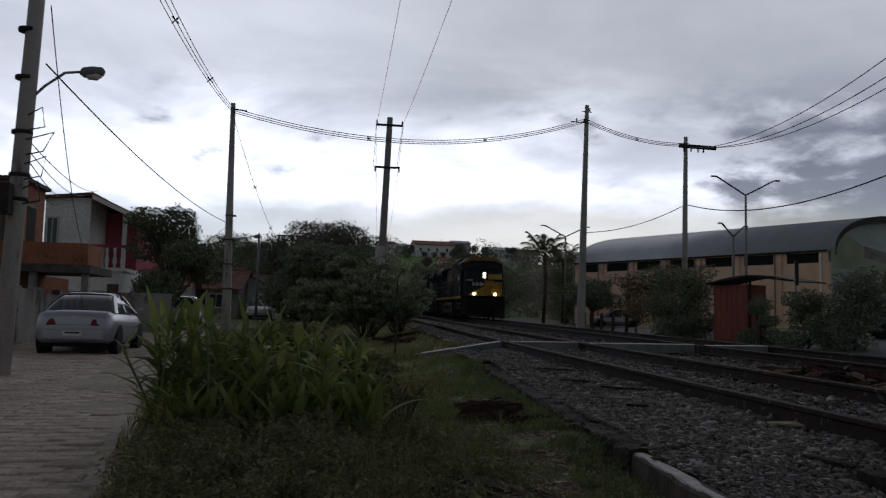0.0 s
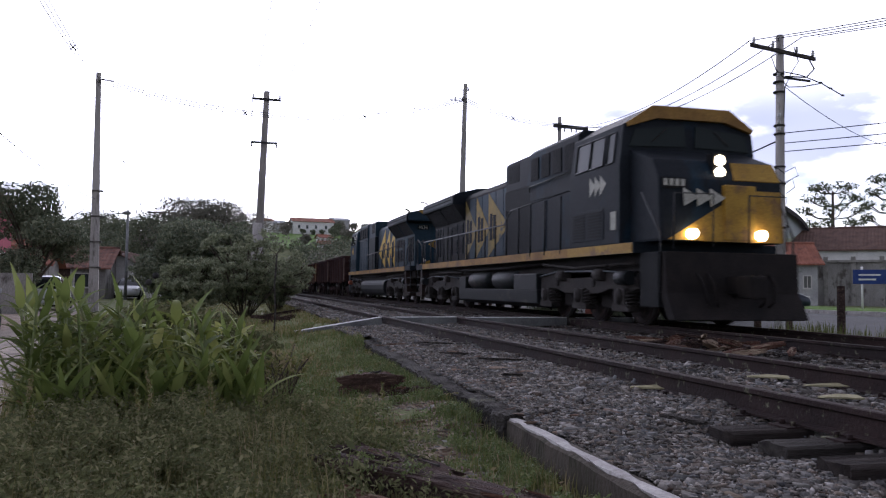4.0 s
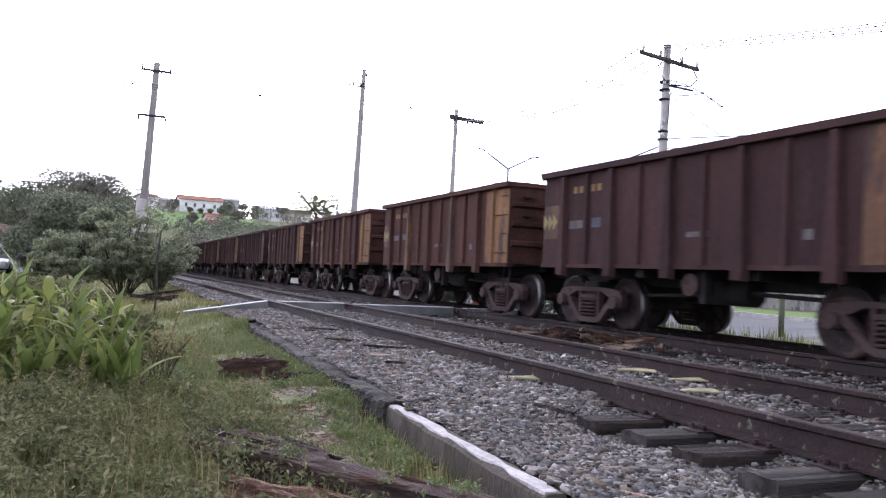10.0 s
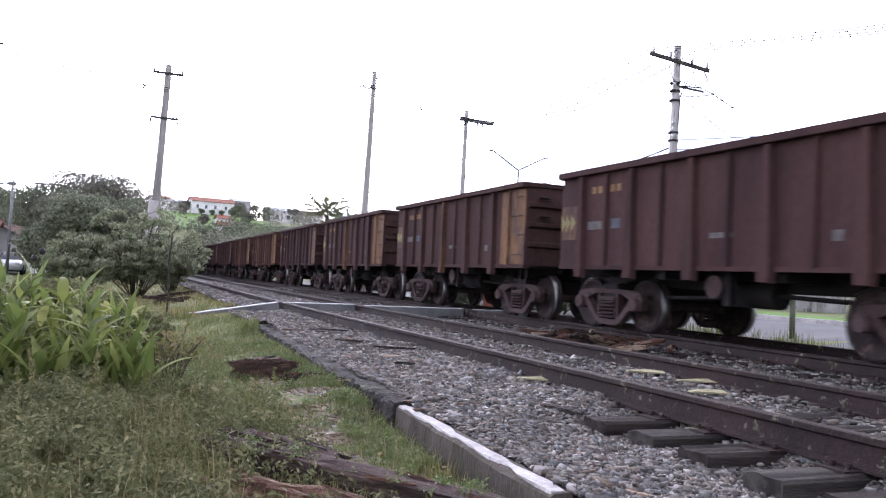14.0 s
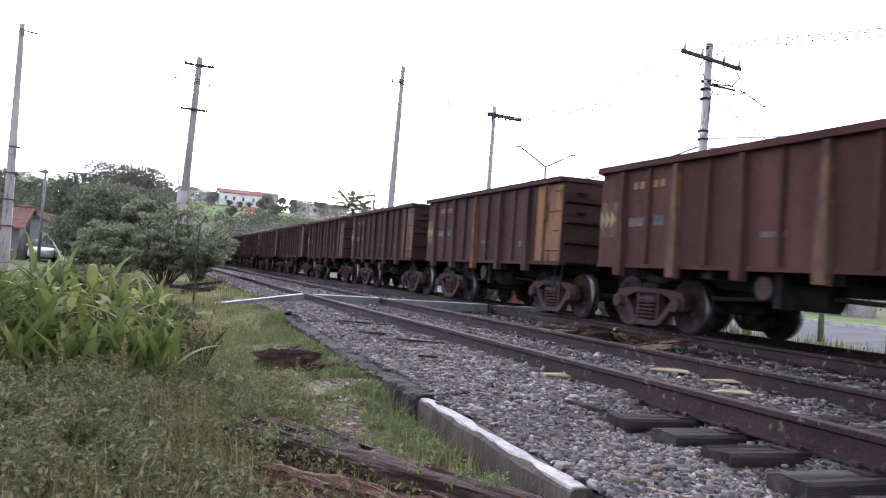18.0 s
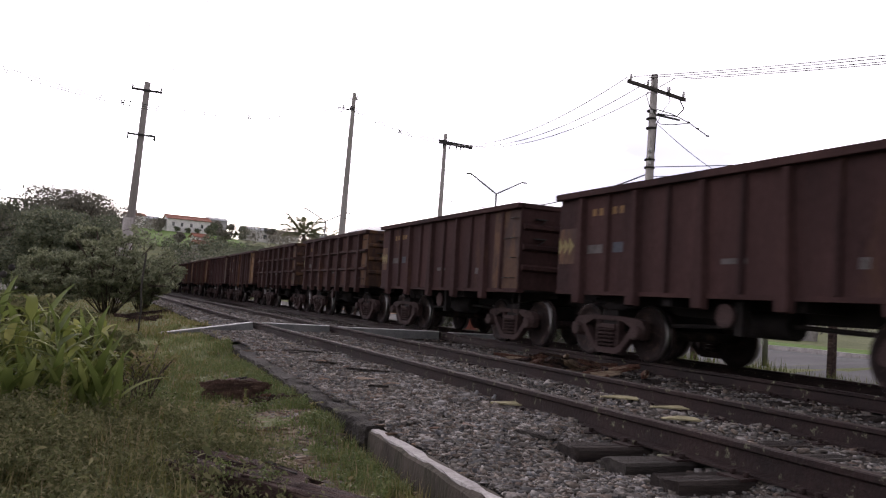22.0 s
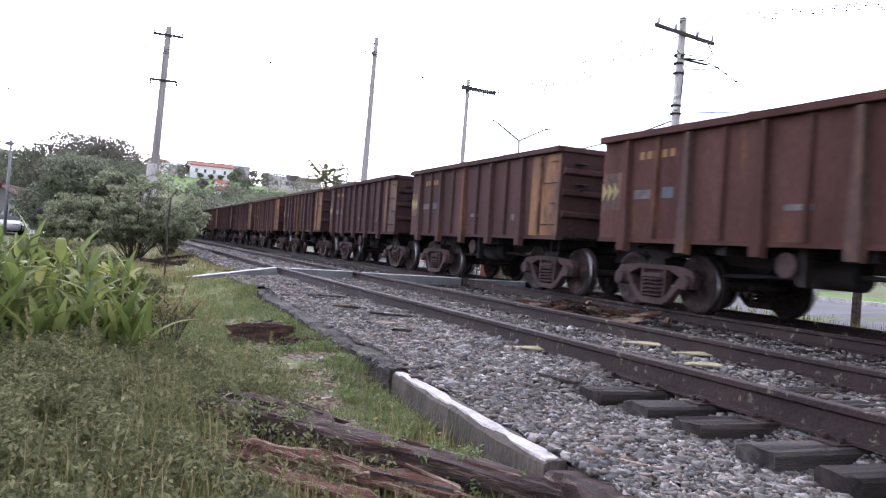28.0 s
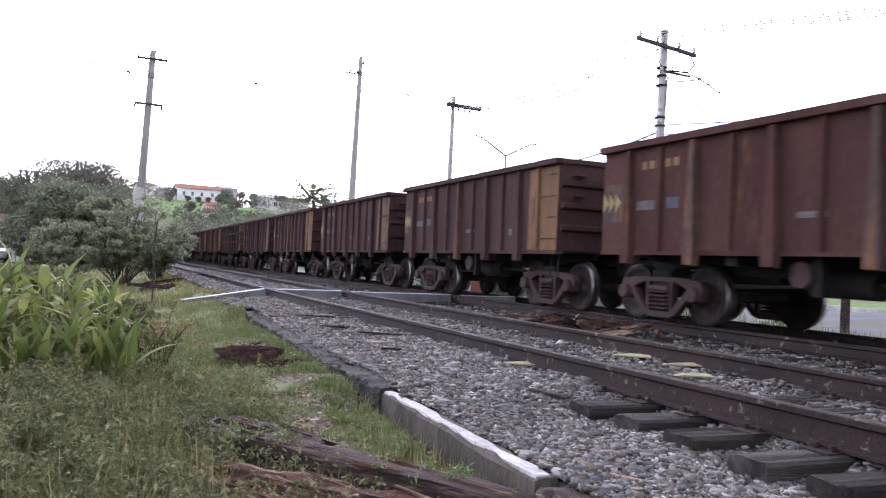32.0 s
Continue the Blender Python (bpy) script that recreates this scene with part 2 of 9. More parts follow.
def surf(name, c1, c2, rough=0.8, scale=2.0, fine=45.0, bump=0.25, metal=0.0, spots=None, spot_at=0.62, spot_scale=6.0, stretch=(1, 1, 1), contrast=(0.35, 0.65), rough_var=0.1, random=True, depth=0.02, spec=0.2):
    """Paint, steel, stone or earth: two tones blended by broad noise, fine grain, and worn spots of a third colour."""
    m, n, l, p = nodes_of(name)
    tc = n.new("ShaderNodeTexCoord")
    mp = n.new("ShaderNodeMapping")
    mp.inputs["Scale"].default_value = stretch
    l.new(tc.outputs["Object"], mp.inputs["Vector"])
    vec = mp.outputs[0]
    if random:
        oi = n.new("ShaderNodeObjectInfo")
        mul = n.new("ShaderNodeMath")
        mul.operation, mul.inputs[1].default_value = "MULTIPLY", 37.0
        l.new(oi.outputs["Random"], mul.inputs[0])
        add = n.new("ShaderNodeVectorMath")
        add.operation = "ADD"
        l.new(vec, add.inputs[0])
        l.new(mul.outputs[0], add.inputs[1])
        vec = add.outputs[0]
    big = n.new("ShaderNodeTexNoise")
    big.inputs["Scale"].default_value, big.inputs["Detail"].default_value, big.inputs["Roughness"].default_value = scale, 5, 0.6
    l.new(vec, big.inputs["Vector"])
    r1 = ramp(n, [(contrast[0], c1), (contrast[1], c2)])
    l.new(big.outputs["Fac"], r1.inputs[0])
    col = r1.outputs[0]
    if spots:
        sn = n.new("ShaderNodeTexNoise")
        sn.inputs["Scale"].default_value, sn.inputs["Detail"].default_value, sn.inputs["Roughness"].default_value = spot_scale, 6, 0.7
        l.new(vec, sn.inputs["Vector"])
        r2 = ramp(n, [(spot_at - 0.04, (0, 0, 0)), (spot_at + 0.06, (1, 1, 1))])
        l.new(sn.outputs["Fac"], r2.inputs[0])
        mx = n.new("ShaderNodeMix")
        mx.data_type = "RGBA"
        l.new(r2.outputs[0], mx.inputs[0])
        l.new(col, mx.inputs[6])
        mx.inputs[7].default_value = (*spots, 1)
        col = mx.outputs[2]
    fn = n.new("ShaderNodeTexNoise")
    fn.inputs["Scale"].default_value, fn.inputs["Detail"].default_value = fine, 4
    l.new(vec, fn.inputs["Vector"])
    r3 = ramp(n, [(0.25, (0.72, 0.72, 0.72)), (0.75, (1.25, 1.25, 1.25))])
    l.new(fn.outputs["Fac"], r3.inputs[0])
    mm = n.new("ShaderNodeMix")
    mm.data_type, mm.blend_type = "RGBA", "MULTIPLY"
    mm.inputs[0].default_value = 1.0
    l.new(col, mm.inputs[6])
    l.new(r3.outputs[0], mm.inputs[7])
    l.new(mm.outputs[2], p.inputs["Base Color"])
    rr = n.new("ShaderNodeMapRange")
    rr.inputs[3].default_value, rr.inputs[4].default_value = rough - rough_var, min(rough + rough_var, 1.0)
    l.new(big.outputs["Fac"], rr.inputs[0])
    l.new(rr.outputs[0], p.inputs["Roughness"])
    p.inputs["Metallic"].default_value = metal
    p.inputs["Specular IOR Level"].default_value = spec
    if bump:
        bp = n.new("ShaderNodeBump")
        bp.inputs["Strength"].default_value, bp.inputs["Distance"].default_value = bump, depth
        l.new(fn.outputs["Fac"], bp.inputs["Height"])
        l.new(bp.outputs[0], p.inputs["Normal"])
    return m


def leafy(name, c1, c2, c3, rough=0.55, island=True, spec=0.25, translucent=0.25):
    """Leaves: the tone varies from leaf to leaf, with a little light let through."""
    m, n, l, p = nodes_of(name)
    if island:
        g = n.new("ShaderNodeNewGeometry")
        rnd = g.outputs["Random Per Island"]
    else:
        g = n.new("ShaderNodeObjectInfo")
        rnd = g.outputs["Random"]
    r = ramp(n, [(0.0, c1), (0.55, c2), (1.0, c3)])
    l.new(rnd, r.inputs[0])
    l.new(r.outputs[0], p.inputs["Base Color"])
    p.inputs["Roughness"].default_value = rough
    p.inputs["Specular IOR Level"].default_value = spec
    if translucent:
        t = n.new("ShaderNodeBsdfTranslucent")
        l.new(r.outputs[0], t.inputs[0])
        mx = n.new("ShaderNodeMixShader")
        mx.inputs[0].default_value = translucent
        l.new(p.outputs[0], mx.inputs[1])
        l.new(t.outputs[0], mx.inputs[2])
        l.new(mx.outputs[0], n["Material Output"].inputs[0])
    return m


def glow(name, rgb, strength):
    m, n, l, p = nodes_of(name)
    p.inputs["Base Color"].default_value = (*rgb, 1)
    p.inputs["Emission Color"].default_value = (*rgb, 1)
    p.inputs["Emission Strength"].default_value = strength
    return m


def glass(name, rgb, rough=0.06):
    m, n, l, p = nodes_of(name)
    p.inputs["Base Color"].default_value = (*rgb, 1)
    p.inputs["Roughness"].default_value = rough
    p.inputs["Specular IOR Level"].default_value = 0.45
    return m


def gravel_like(name, tones, island=True, rough=0.9):
    m, n, l, p = nodes_of(name)
    p.inputs["Specular IOR Level"].default_value = 0.25
    g = n.new("ShaderNodeNewGeometry")
    r = ramp(n, [(i / (len(tones) - 1), c) for i, c in enumerate(tones)])
    l.new(g.outputs["Random Per Island"], r.inputs[0])
    fn = n.new("ShaderNodeTexNoise")
    fn.inputs["Scale"].default_value, fn.inputs["Detail"].default_value = 60, 4
    tc = n.new("ShaderNodeTexCoord")
    l.new(tc.outputs["Object"], fn.inputs["Vector"])
    r3 = ramp(n, [(0.3, (0.7, 0.7, 0.7)), (0.7, (1.2, 1.2, 1.2))])
    l.new(fn.outputs["Fac"], r3.inputs[0])
    mm = n.new("ShaderNodeMix")
    mm.data_type, mm.blend_type = "RGBA", "MULTIPLY"
    mm.inputs[0].default_value = 1.0
    l.new(r.outputs[0], mm.inputs[6])
    l.new(r3.outputs[0], mm.inputs[7])
    l.new(mm.outputs[2], p.inputs["Base Color"])
    p.inputs["Roughness"].default_value = rough
    bp = n.new("ShaderNodeBump")
    bp.inputs["Strength"].default_value, bp.inputs["Distance"].default_value = 0.3, 0.01
    l.new(fn.outputs["Fac"], bp.inputs["Height"])
    l.new(bp.outputs[0], p.inputs["Normal"])
    return m


M_RAIL_SIDE = surf("rail_rust", (0.0135, 0.008, 0.0078), (0.03, 0.0178, 0.0165), 0.75, 1.5, 40, 0.4, spots=(0.18, 0.185, 0.12), spot_at=0.63, spot_scale=9)
M_RAIL_TOP = surf("rail_head", (0.034, 0.025, 0.023), (0.066, 0.052, 0.047), 0.8, 1.0, 60, 0.2, spec=0.08)
M_TIE = surf("tie_wood", (0.016, 0.0125, 0.0115), (0.056, 0.045, 0.040), 0.9, 1.2, 30, 0.8, spots=(0.05, 0.044, 0.039), spot_at=0.62, spot_scale=2.0, stretch=(0.6, 9, 9), depth=0.03)
M_TIE_PALE = surf("tie_wood_grey", (0.028, 0.024, 0.022), (0.098, 0.088, 0.078), 0.88, 1.2, 30, 0.8, spots=(0.03, 0.027, 0.024), spot_at=0.6, spot_scale=2.0, stretch=(0.6, 9, 9), depth=0.03)
M_OLDWOOD = surf("old_wood", (0.028, 0.018, 0.0165), (0.090, 0.057, 0.049), 0.9, 1.5, 25, 0.9, spots=(0.20, 0.145, 0.11), spot_at=0.6, spot_scale=2.5, stretch=(9, 0.7, 9), depth=0.04)
M_REDWOOD = surf("broken_wood", (0.075, 0.034, 0.025), (0.19, 0.095, 0.066), 0.9, 1.8, 25, 0.9, spots=(0.40, 0.31, 0.22), spot_at=0.56, spot_scale=2.5, stretch=(9, 0.7, 9), depth=0.04)
M_STUMP = surf("rotten_wood", (0.062, 0.038, 0.031), (0.185, 0.112, 0.088), 0.95, 1.8, 25, 0.9, spots=(0.24, 0.17, 0.12), spot_at=0.62, spot_scale=2.5, stretch=(9, 0.7, 9), depth=0.04)
M_WHITE_KERB = surf("white_paint_worn", (0.32, 0.30, 0.29), (0.47, 0.45, 0.435), 0.85, 3, 40, 0.5, spots=(0.136, 0.12, 0.112), spot_at=0.62, spot_scale=5, depth=0.02)
M_CONCRETE = surf("concrete", (0.20, 0.19, 0.175), (0.34, 0.325, 0.30), 0.9, 2, 50, 0.5, spots=(0.10, 0.095, 0.08), spot_at=0.62, spot_scale=3)
M_CONCRETE_DARK = surf("concrete_dark", (0.05, 0.047, 0.045), (0.12, 0.11, 0.10), 0.9, 2.5, 40, 0.6, spots=(0.2, 0.19, 0.17), spot_at=0.68)
M_BEAM_DARK = surf("old_edging", (0.026, 0.024, 0.022), (0.062, 0.056, 0.05), 0.95, 2.5, 30, 1.0, spots=(0.10, 0.105, 0.06), spot_at=0.62, spot_scale=3, depth=0.05, spec=0.2)
M_KERB_SIDE = surf("stained_concrete", (0.042, 0.034, 0.027), (0.092, 0.078, 0.063), 0.95, 1.6, 40, 0.7, spots=(0.0434, 0.0403, 0.0279), spot_at=0.54, spot_scale=3, stretch=(1, 1, 0.45), spec=0.2)
M_POLE = surf("pole_concrete", (0.29, 0.275, 0.26), (0.40, 0.38, 0.36), 0.9, 0.8, 50, 0.3, spots=(0.15, 0.14, 0.125), spot_at=0.62, spot_scale=1.5, stretch=(3, 3, 0.6))
M_POLE_WOOD = surf("pole_wood", (0.20, 0.185, 0.175), (0.30, 0.28, 0.26), 0.9, 0.8, 50, 0.4, stretch=(8, 8, 0.5))
M_DARKWOOD = surf("crossarm_wood", (0.03, 0.03, 0.032), (0.06, 0.06, 0.06), 0.9, 2, 40, 0.4)
M_STEEL_DARK = surf("dark_steel", (0.018, 0.017, 0.017), (0.04, 0.036, 0.034), 0.7, 2, 40, 0.3)
M_GALV = surf("galvanised", (0.15, 0.155, 0.16), (0.22, 0.225, 0.23), 0.6, 3, 40, 0.1, metal=0.1)
M_CABLE = surf("cable_black", (0.012, 0.012, 0.013), (0.02, 0.02, 0.02), 0.6, 3, 40, 0.0)
M_INSUL = surf("insulator", (0.35, 0.35, 0.36), (0.5, 0.5, 0.5), 0.3, 5, 40, 0.0)
M_WHITE = surf("white_wall", (0.62, 0.61, 0.59), (0.78, 0.77, 0.75), 0.9, 0.5, 20, 0.15, spots=(0.45, 0.43, 0.40), spot_at=0.66, spot_scale=0.8)
# black for real black parts and for fills that stand in for shade
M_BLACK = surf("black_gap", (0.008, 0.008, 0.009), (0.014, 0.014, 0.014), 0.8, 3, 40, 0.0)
M_GLASS = glass("window_glass", (0.03, 0.035, 0.04))
M_TYRE = surf("tyre", (0.012, 0.012, 0.012), (0.025, 0.025, 0.024), 0.85, 6, 60, 0.3)


# ---- the lie of the land ----
def across(x, y):
    """Distance to the line's datum, measured square to the bend, and the distance along it."""
    if y < S_BEND:
        return x, y
    cx = 1 / KAPPA
    r = math.hypot(cx - x, y - S_BEND)
    s = S_BEND + math.atan2(y - S_BEND, cx - x) / KAPPA
    if s < S_STRAIGHT:
        return cx - r, s
    th, p = turn_at(S_STRAIGHT), on_track(S_STRAIGHT, 0.0)
    dx, dy = x - p.x, y - p.y
    return dx * math.cos(th) - dy * math.sin(th), S_STRAIGHT + dx * math.sin(th) + dy * math.cos(th)


def step(a, b, v):
    v = min(max((v - a) / (b - a), 0.0), 1.0)
    return v * v * (3 - 2 * v)


def kerb_x(y):
    """The edge of the ballast: the line of timbers and old concrete."""
    return 2.285 + (y - 5.76) * 0.0725 if y > 5.76 else 2.285 + (y - 5.76) * 0.0776


def road_x(y):
    """The verge of the street, on its track side."""
    return -0.9 - 0.165 * max(y - 4, 0) + 0.0022 * max(min(y, 40) - 4, 0) ** 2 - (0.04 * max(y - 40, 0))


def land(x, y):
    z = GRADE * max(min(y, 130), -60)
    off, s = across(x, y)
    left = step(road_x(y) + 0.2, road_x(y) - 0.8, x)
    z += -0.50 - 0.02 * left - 0.11 * left * step(7, 19, y)
    z += -0.12 * step(10.5, 13.0, off) + 0.36 * step(14.5, 23.0, off) * step(70, 50, s)
    if kerb_x(y) < x < 11:
        z -= 0.15
    z += 0.03 * noise.noise((x * 0.7, y * 0.7, 0)) * (1 - left) + 0.02 * noise.noise((x * 2.1, y * 2.1, 3)) * (1 - left)
    # earth banked against the edging and the crossing
    z += 0.11 * math.exp(-((max(kerb_x(y) - x, 0) / 0.55) ** 2)) * step(5.4, 6.4, y) * step(15, 13, y)
    z += 0.17 * math.exp(-(((y - 17.4) / 1.6) ** 2)) * step(0.7, 1.7, x) * step(3.6, 3.2, x)
    z += 0.24 * math.exp(-((max(kerb_x(y) - x, 0) / 0.7) ** 2)) * step(12.5, 14.0, y) * step(17.2, 15.5, y)
    z += 0.27 * step(1.0, 2.6, off) * step(4.0, 3.2, off) * step(17.3, 18.6, s) * step(90, 60, s)
    # the hill beyond the town
    d = math.hypot((x - 45) / 1.25, y - 300)
    z += 15.5 * step(190, 30, d) + 3 * step(150, 0, math.hypot((x + 40) / 1.5, y - 240))
    z += 4 * step(170, 360, y) * (0.6 + 0.6 * noise.noise((x * 0.008, y * 0.008, 7)))
    z += 14 * step(120, 420, x) * step(-50, 150, y) * (0.8 + 0.5 * noise.noise((x * 0.01, y * 0.01, 2)))
    z += 10 * step(-70, -260, x) * (0.8 + 0.5 * noise.noise((x * 0.012, y * 0.01, 5)))
    return z


def spaced(lo, hi, near, grow=1.13, first=0.5):
    out, d, v = [near], first, near
    while v < hi:
        v += d
        d = min(d * grow, 60)
        out.append(min(v, hi))
    d, v = first, near
    while v > lo:
        v -= d
        d = min(d * grow, 60)
        out.insert(0, max(v, lo))
    return out


M_GROUND = surf("earth_and_turf", (0.082, 0.102, 0.036), (0.135, 0.148, 0.058), 0.95, 0.35, 30, 0.6, spots=(0.19, 0.16, 0.12), spot_at=0.66, spot_scale=0.45, random=False, depth=0.05)
gx, gy = spaced(-1500, 1500, 2.0, 1.09, 0.45), spaced(-600, 2600, 5.0, 1.09, 0.5)
verts = [(x, y, land(x, y)) for y in gy for x in gx]
w = len(gx)
faces = [(j * w + i, j * w + i + 1, (j + 1) * w + i + 1, (j + 1) * w + i) for j in range(len(gy) - 1) for i in range(w - 1)]
ground = tagged(raw("ground", verts, faces, M_GROUND, smooth=True), "grassy earth with bare sandy patches beside the line", "ground", kind="structure")

# the street: worn paving stones set in earth
M_ROAD = surf("street_bed", (0.25, 0.212, 0.178), (0.385, 0.335, 0.28), 0.95, 0.6, 18, 0.5, spots=(0.174, 0.145, 0.123), spot_at=0.58, spot_scale=1.2, random=False, depth=0.04)
M_SETT = surf("paving_stone", (0.29, 0.232, 0.192), (0.48, 0.395, 0.335), 0.9, 1.5, 30, 0.5)
ys = [-30 + 1.2 * i for i in range(126)]
verts, faces = [], []
for y in ys:
    r = road_x(y)
    for k in range(6):
        x = r - 7.2 * k / 5
        verts.append((x, y, land(x, y) + 0.012))
faces = [(j * 6 + i, (j + 1) * 6 + i, (j + 1) * 6 + i + 1, j * 6 + i + 1) for j in range(len(ys) - 1) for i in range(5)]
road = tagged(raw("road", verts, faces, M_ROAD, smooth=True), "street paved with worn grey stones and sand", "road", kind="structure")

# the street beyond the line, its kerb and its lawn
M_ASPHALT = surf("asphalt", (0.062, 0.062, 0.064), (0.10, 0.10, 0.10), 0.85, 0.4, 60, 0.3, random=False)
M_LAWN = surf("lawn", (0.07, 0.14, 0.02), (0.11, 0.19, 0.03), 0.95, 0.5, 40, 0.6, random=False, depth=0.05)


def ribbon(name, o0, o1, s0, s1, dz, mat, label, category, n=30):
    vs, fs = [], []
    for i in range(n + 1):
        s = s0 + (s1 - s0) * i / n
        for k in range(5):
            p = on_track(s, o0 + (o1 - o0) * k / 4)
            vs.append((p.x, p.y, land(p.x, p.y) + dz))
    fs = [(j * 5 + i, j * 5 + i + 1, (j + 1) * 5 + i + 1, (j + 1) * 5 + i) for j in range(n) for i in range(4)]
    return tagged(raw(name, vs, fs, mat, smooth=True), label, category, kind="structure")


ribbon("road", 14.6, 23.5, -40, 110, 0.05, M_ASPHALT, "grey asphalt street behind the line", "road", 60)
ribbon("lawn", 23.9, 31.0, -40, 60, 0.16, M_LAWN, "mown bright green lawn beyond the street", "lawn", 40)
bm = B()
for i in range(50):
    s = -40 + 2 * i
    a, b = on_track(s, 23.7), on_track(s + 1.98, 23.7)
    for p in (a, b):
        p.z = land(p.x, p.y)
    slab(bm, [a + Vector((-0.1, 0, 0.2)), a + Vector((0.12, 0, 0.2)), b + Vector((0.12, 0, 0.2)), b + Vector((-0.1, 0, 0.2))], 0.3)
tagged(part("kerb", bm, M_WHITE_KERB), "pale concrete kerb between asphalt street and lawn", "kerb", kind="structure")


# ---- ballast, rails and sleepers ----
# bed toned dark to paint the shade in gaps between loose stones
M_BALLAST = surf("ballast_bed", (0.045, 0.042, 0.039), (0.10, 0.094, 0.086), 0.95, 3, 22, 1.0, spots=(0.06, 0.056, 0.052), spot_at=0.52, spot_scale=9, random=False, depth=0.05)
prof_s = [-60 + 1.0 * i for i in range(60)] + [0.5 * i for i in range(60)] + [30 + 2.0 * i for i in range(80)]


def kerb_off(s):
    return across(kerb_x(s), s)[0]


def edge_top(s):
    """Top of the edging, relative to the rail heads."""
    z = -0.262 + 0.008 * (s - 3.24) if s < 5.76 else (-0.215 + 0.0096 * (s - 5.78) if s < 8.9 else -0.185 + 0.017 * (min(s, 13.9) - 8.95))
    return z - GRADE * s


def bed(s, off):
    """Top of the ballast, relative to the rail heads."""
    z = -0.27
    near = step(5.0, 4.35, s)
    if off < SIDING + 2.3:
        z = -0.172 - 0.05 * max(SIDING - 0.3 - off, 0) * (1 - near) - (0.085 * step(SIDING + 0.12, SIDING - 0.22, off) + 0.02) * near
    if SIDING + 2.3 <= off < MAIN - 0.6:
        z = -0.23
    if off > MAIN - 0.6:
        z = -0.20 if off < MAIN + GAUGE + 0.7 else -0.20 - 0.32 * (off - MAIN - GAUGE - 0.7)
    if off < SIDING and 0.2 < s < 13.9:
        z += (edge_top(s) - 0.005 - z) * step(0.75, 0.08, off - kerb_off(s)) * step(13.9, 12.0, s)
    z += 0.022 * noise.noise((off * 3, s * 3, 1.3)) + 0.03 * noise.noise((off * 0.8, s * 0.8, 4.1))
    far = step(17.4, 18.4, s) * step(SIDING + GAUGE + 0.9, SIDING + GAUGE + 0.4, off)
    return min(z, -0.155) * (1 - far) + far * min(z + 0.03, -0.135)


verts, faces, W = [], [], 44
for s in prof_s:
    for k in range(W):
        lo = across(kerb_x(s) + 0.06, s)[0] if s > -20 else 2.0
        if s > 17:
            lo = 2.7 if s < 60 else max(lo, 2.05)
        off = lo + (10.9 - lo) * k / (W - 1)
        p = on_track(s, off, bed(s, off) - (0.04 if k == 0 else 0.0))
        verts.append(p)
faces = [(j * W + i, j * W + i + 1, (j + 1) * W + i + 1, (j + 1) * W + i) for j in range(len(prof_s) - 1) for i in range(W - 1)]
tagged(raw("ballast", verts, faces, M_BALLAST, smooth=True), "bed of grey crushed stone under the tracks", "ballast", kind="structure")

RAIL = [(-0.07, -0.172), (0.07, -0.172), (0.07, -0.158), (0.012, -0.142), (0.010, -0.05), (0.036, -0.036), (0.036, -0.006), (0.028, 0.0), (-0.028, 0.0), (-0.036, -0.006), (-0.036, -0.036), (-0.010, -0.05), (-0.012, -0.142), (-0.07, -0.158)]


def rail(off, parent, s0=-70.0, s1=190.0):
    vs, fs, k = [], [], len(RAIL)
    n = 130
    for i in range(n + 1):
        s = s0 + (s1 - s0) * i / n
        vs += [on_track(s, off + a, z) for a, z in RAIL]
    for i in range(n):
        for j in range(k):
            fs.append((i * k + j, i * k + (j + 1) % k, (i + 1) * k + (j + 1) % k, (i + 1) * k + j))
    me = bpy.data.meshes.new("rail")
    me.from_pydata([tuple(v) for v in vs], [], fs)
    me.materials.append(M_RAIL_SIDE)
    me.materials.append(M_RAIL_TOP)
    for f in me.polygons:
        f.material_index = 1 if f.index % k == 7 else 0
    ob = new("rail", me)
    ob.parent = parent
    return ob


siding = thing("siding_track", "railway siding with rusty rails on weathered timber sleepers", "railway track", kind="structure")
main_line = thing("main_track", "railway track with dark rails on timber sleepers", "railway track", kind="structure")
for off, par in ((SIDING, siding), (SIDING + GAUGE, siding), (MAIN, main_line), (MAIN + GAUGE, main_line)):
    rail(off, par)


def sleeper_mesh(mat, seed, length=2.84):
    rnd = random.Random(seed)
    bm = B()
    n = 7
    ring = []
    top = [(-0.105 + 0.03 * k, -rnd.choice((0.0, 0.002, 0.012, 0.004))) for k in range(8)]
    side = ((-0.12, -0.17), (-0.125, -0.02), *top, (0.125, -0.02), (0.12, -0.17))
    for i in range(n + 1):
        x = -length / 2 + length * i / n
        j = lambda a: rnd.uniform(-a, a)
        ring.append([bm.verts.new((x + j(0.012), y + j(0.006), z + j(0.004))) for y, z in side])
    for a, b in zip(ring, ring[1:]):
        for k in range(len(side) - 1):
            bm.faces.new((a[k], a[k + 1], b[k + 1], b[k]))
    bm.faces.new(ring[0][::-1])
    bm.faces.new(ring[-1])
    return part("sleeper", bm, mat)


def plate_mesh():
    bm = B()
    box(bm, -0.17, 0.17, -0.09, 0.09, 0.0, 0.016)
    for sx in (-1, 1):
        for sy in (-0.05, 0.05):
            tube(bm, (sx * 0.095, sy, 0.01), (sx * 0.095, sy, 0.045), 0.016, 0.02, 6)
    return part("tie_plate", bm, M_RAIL_SIDE)


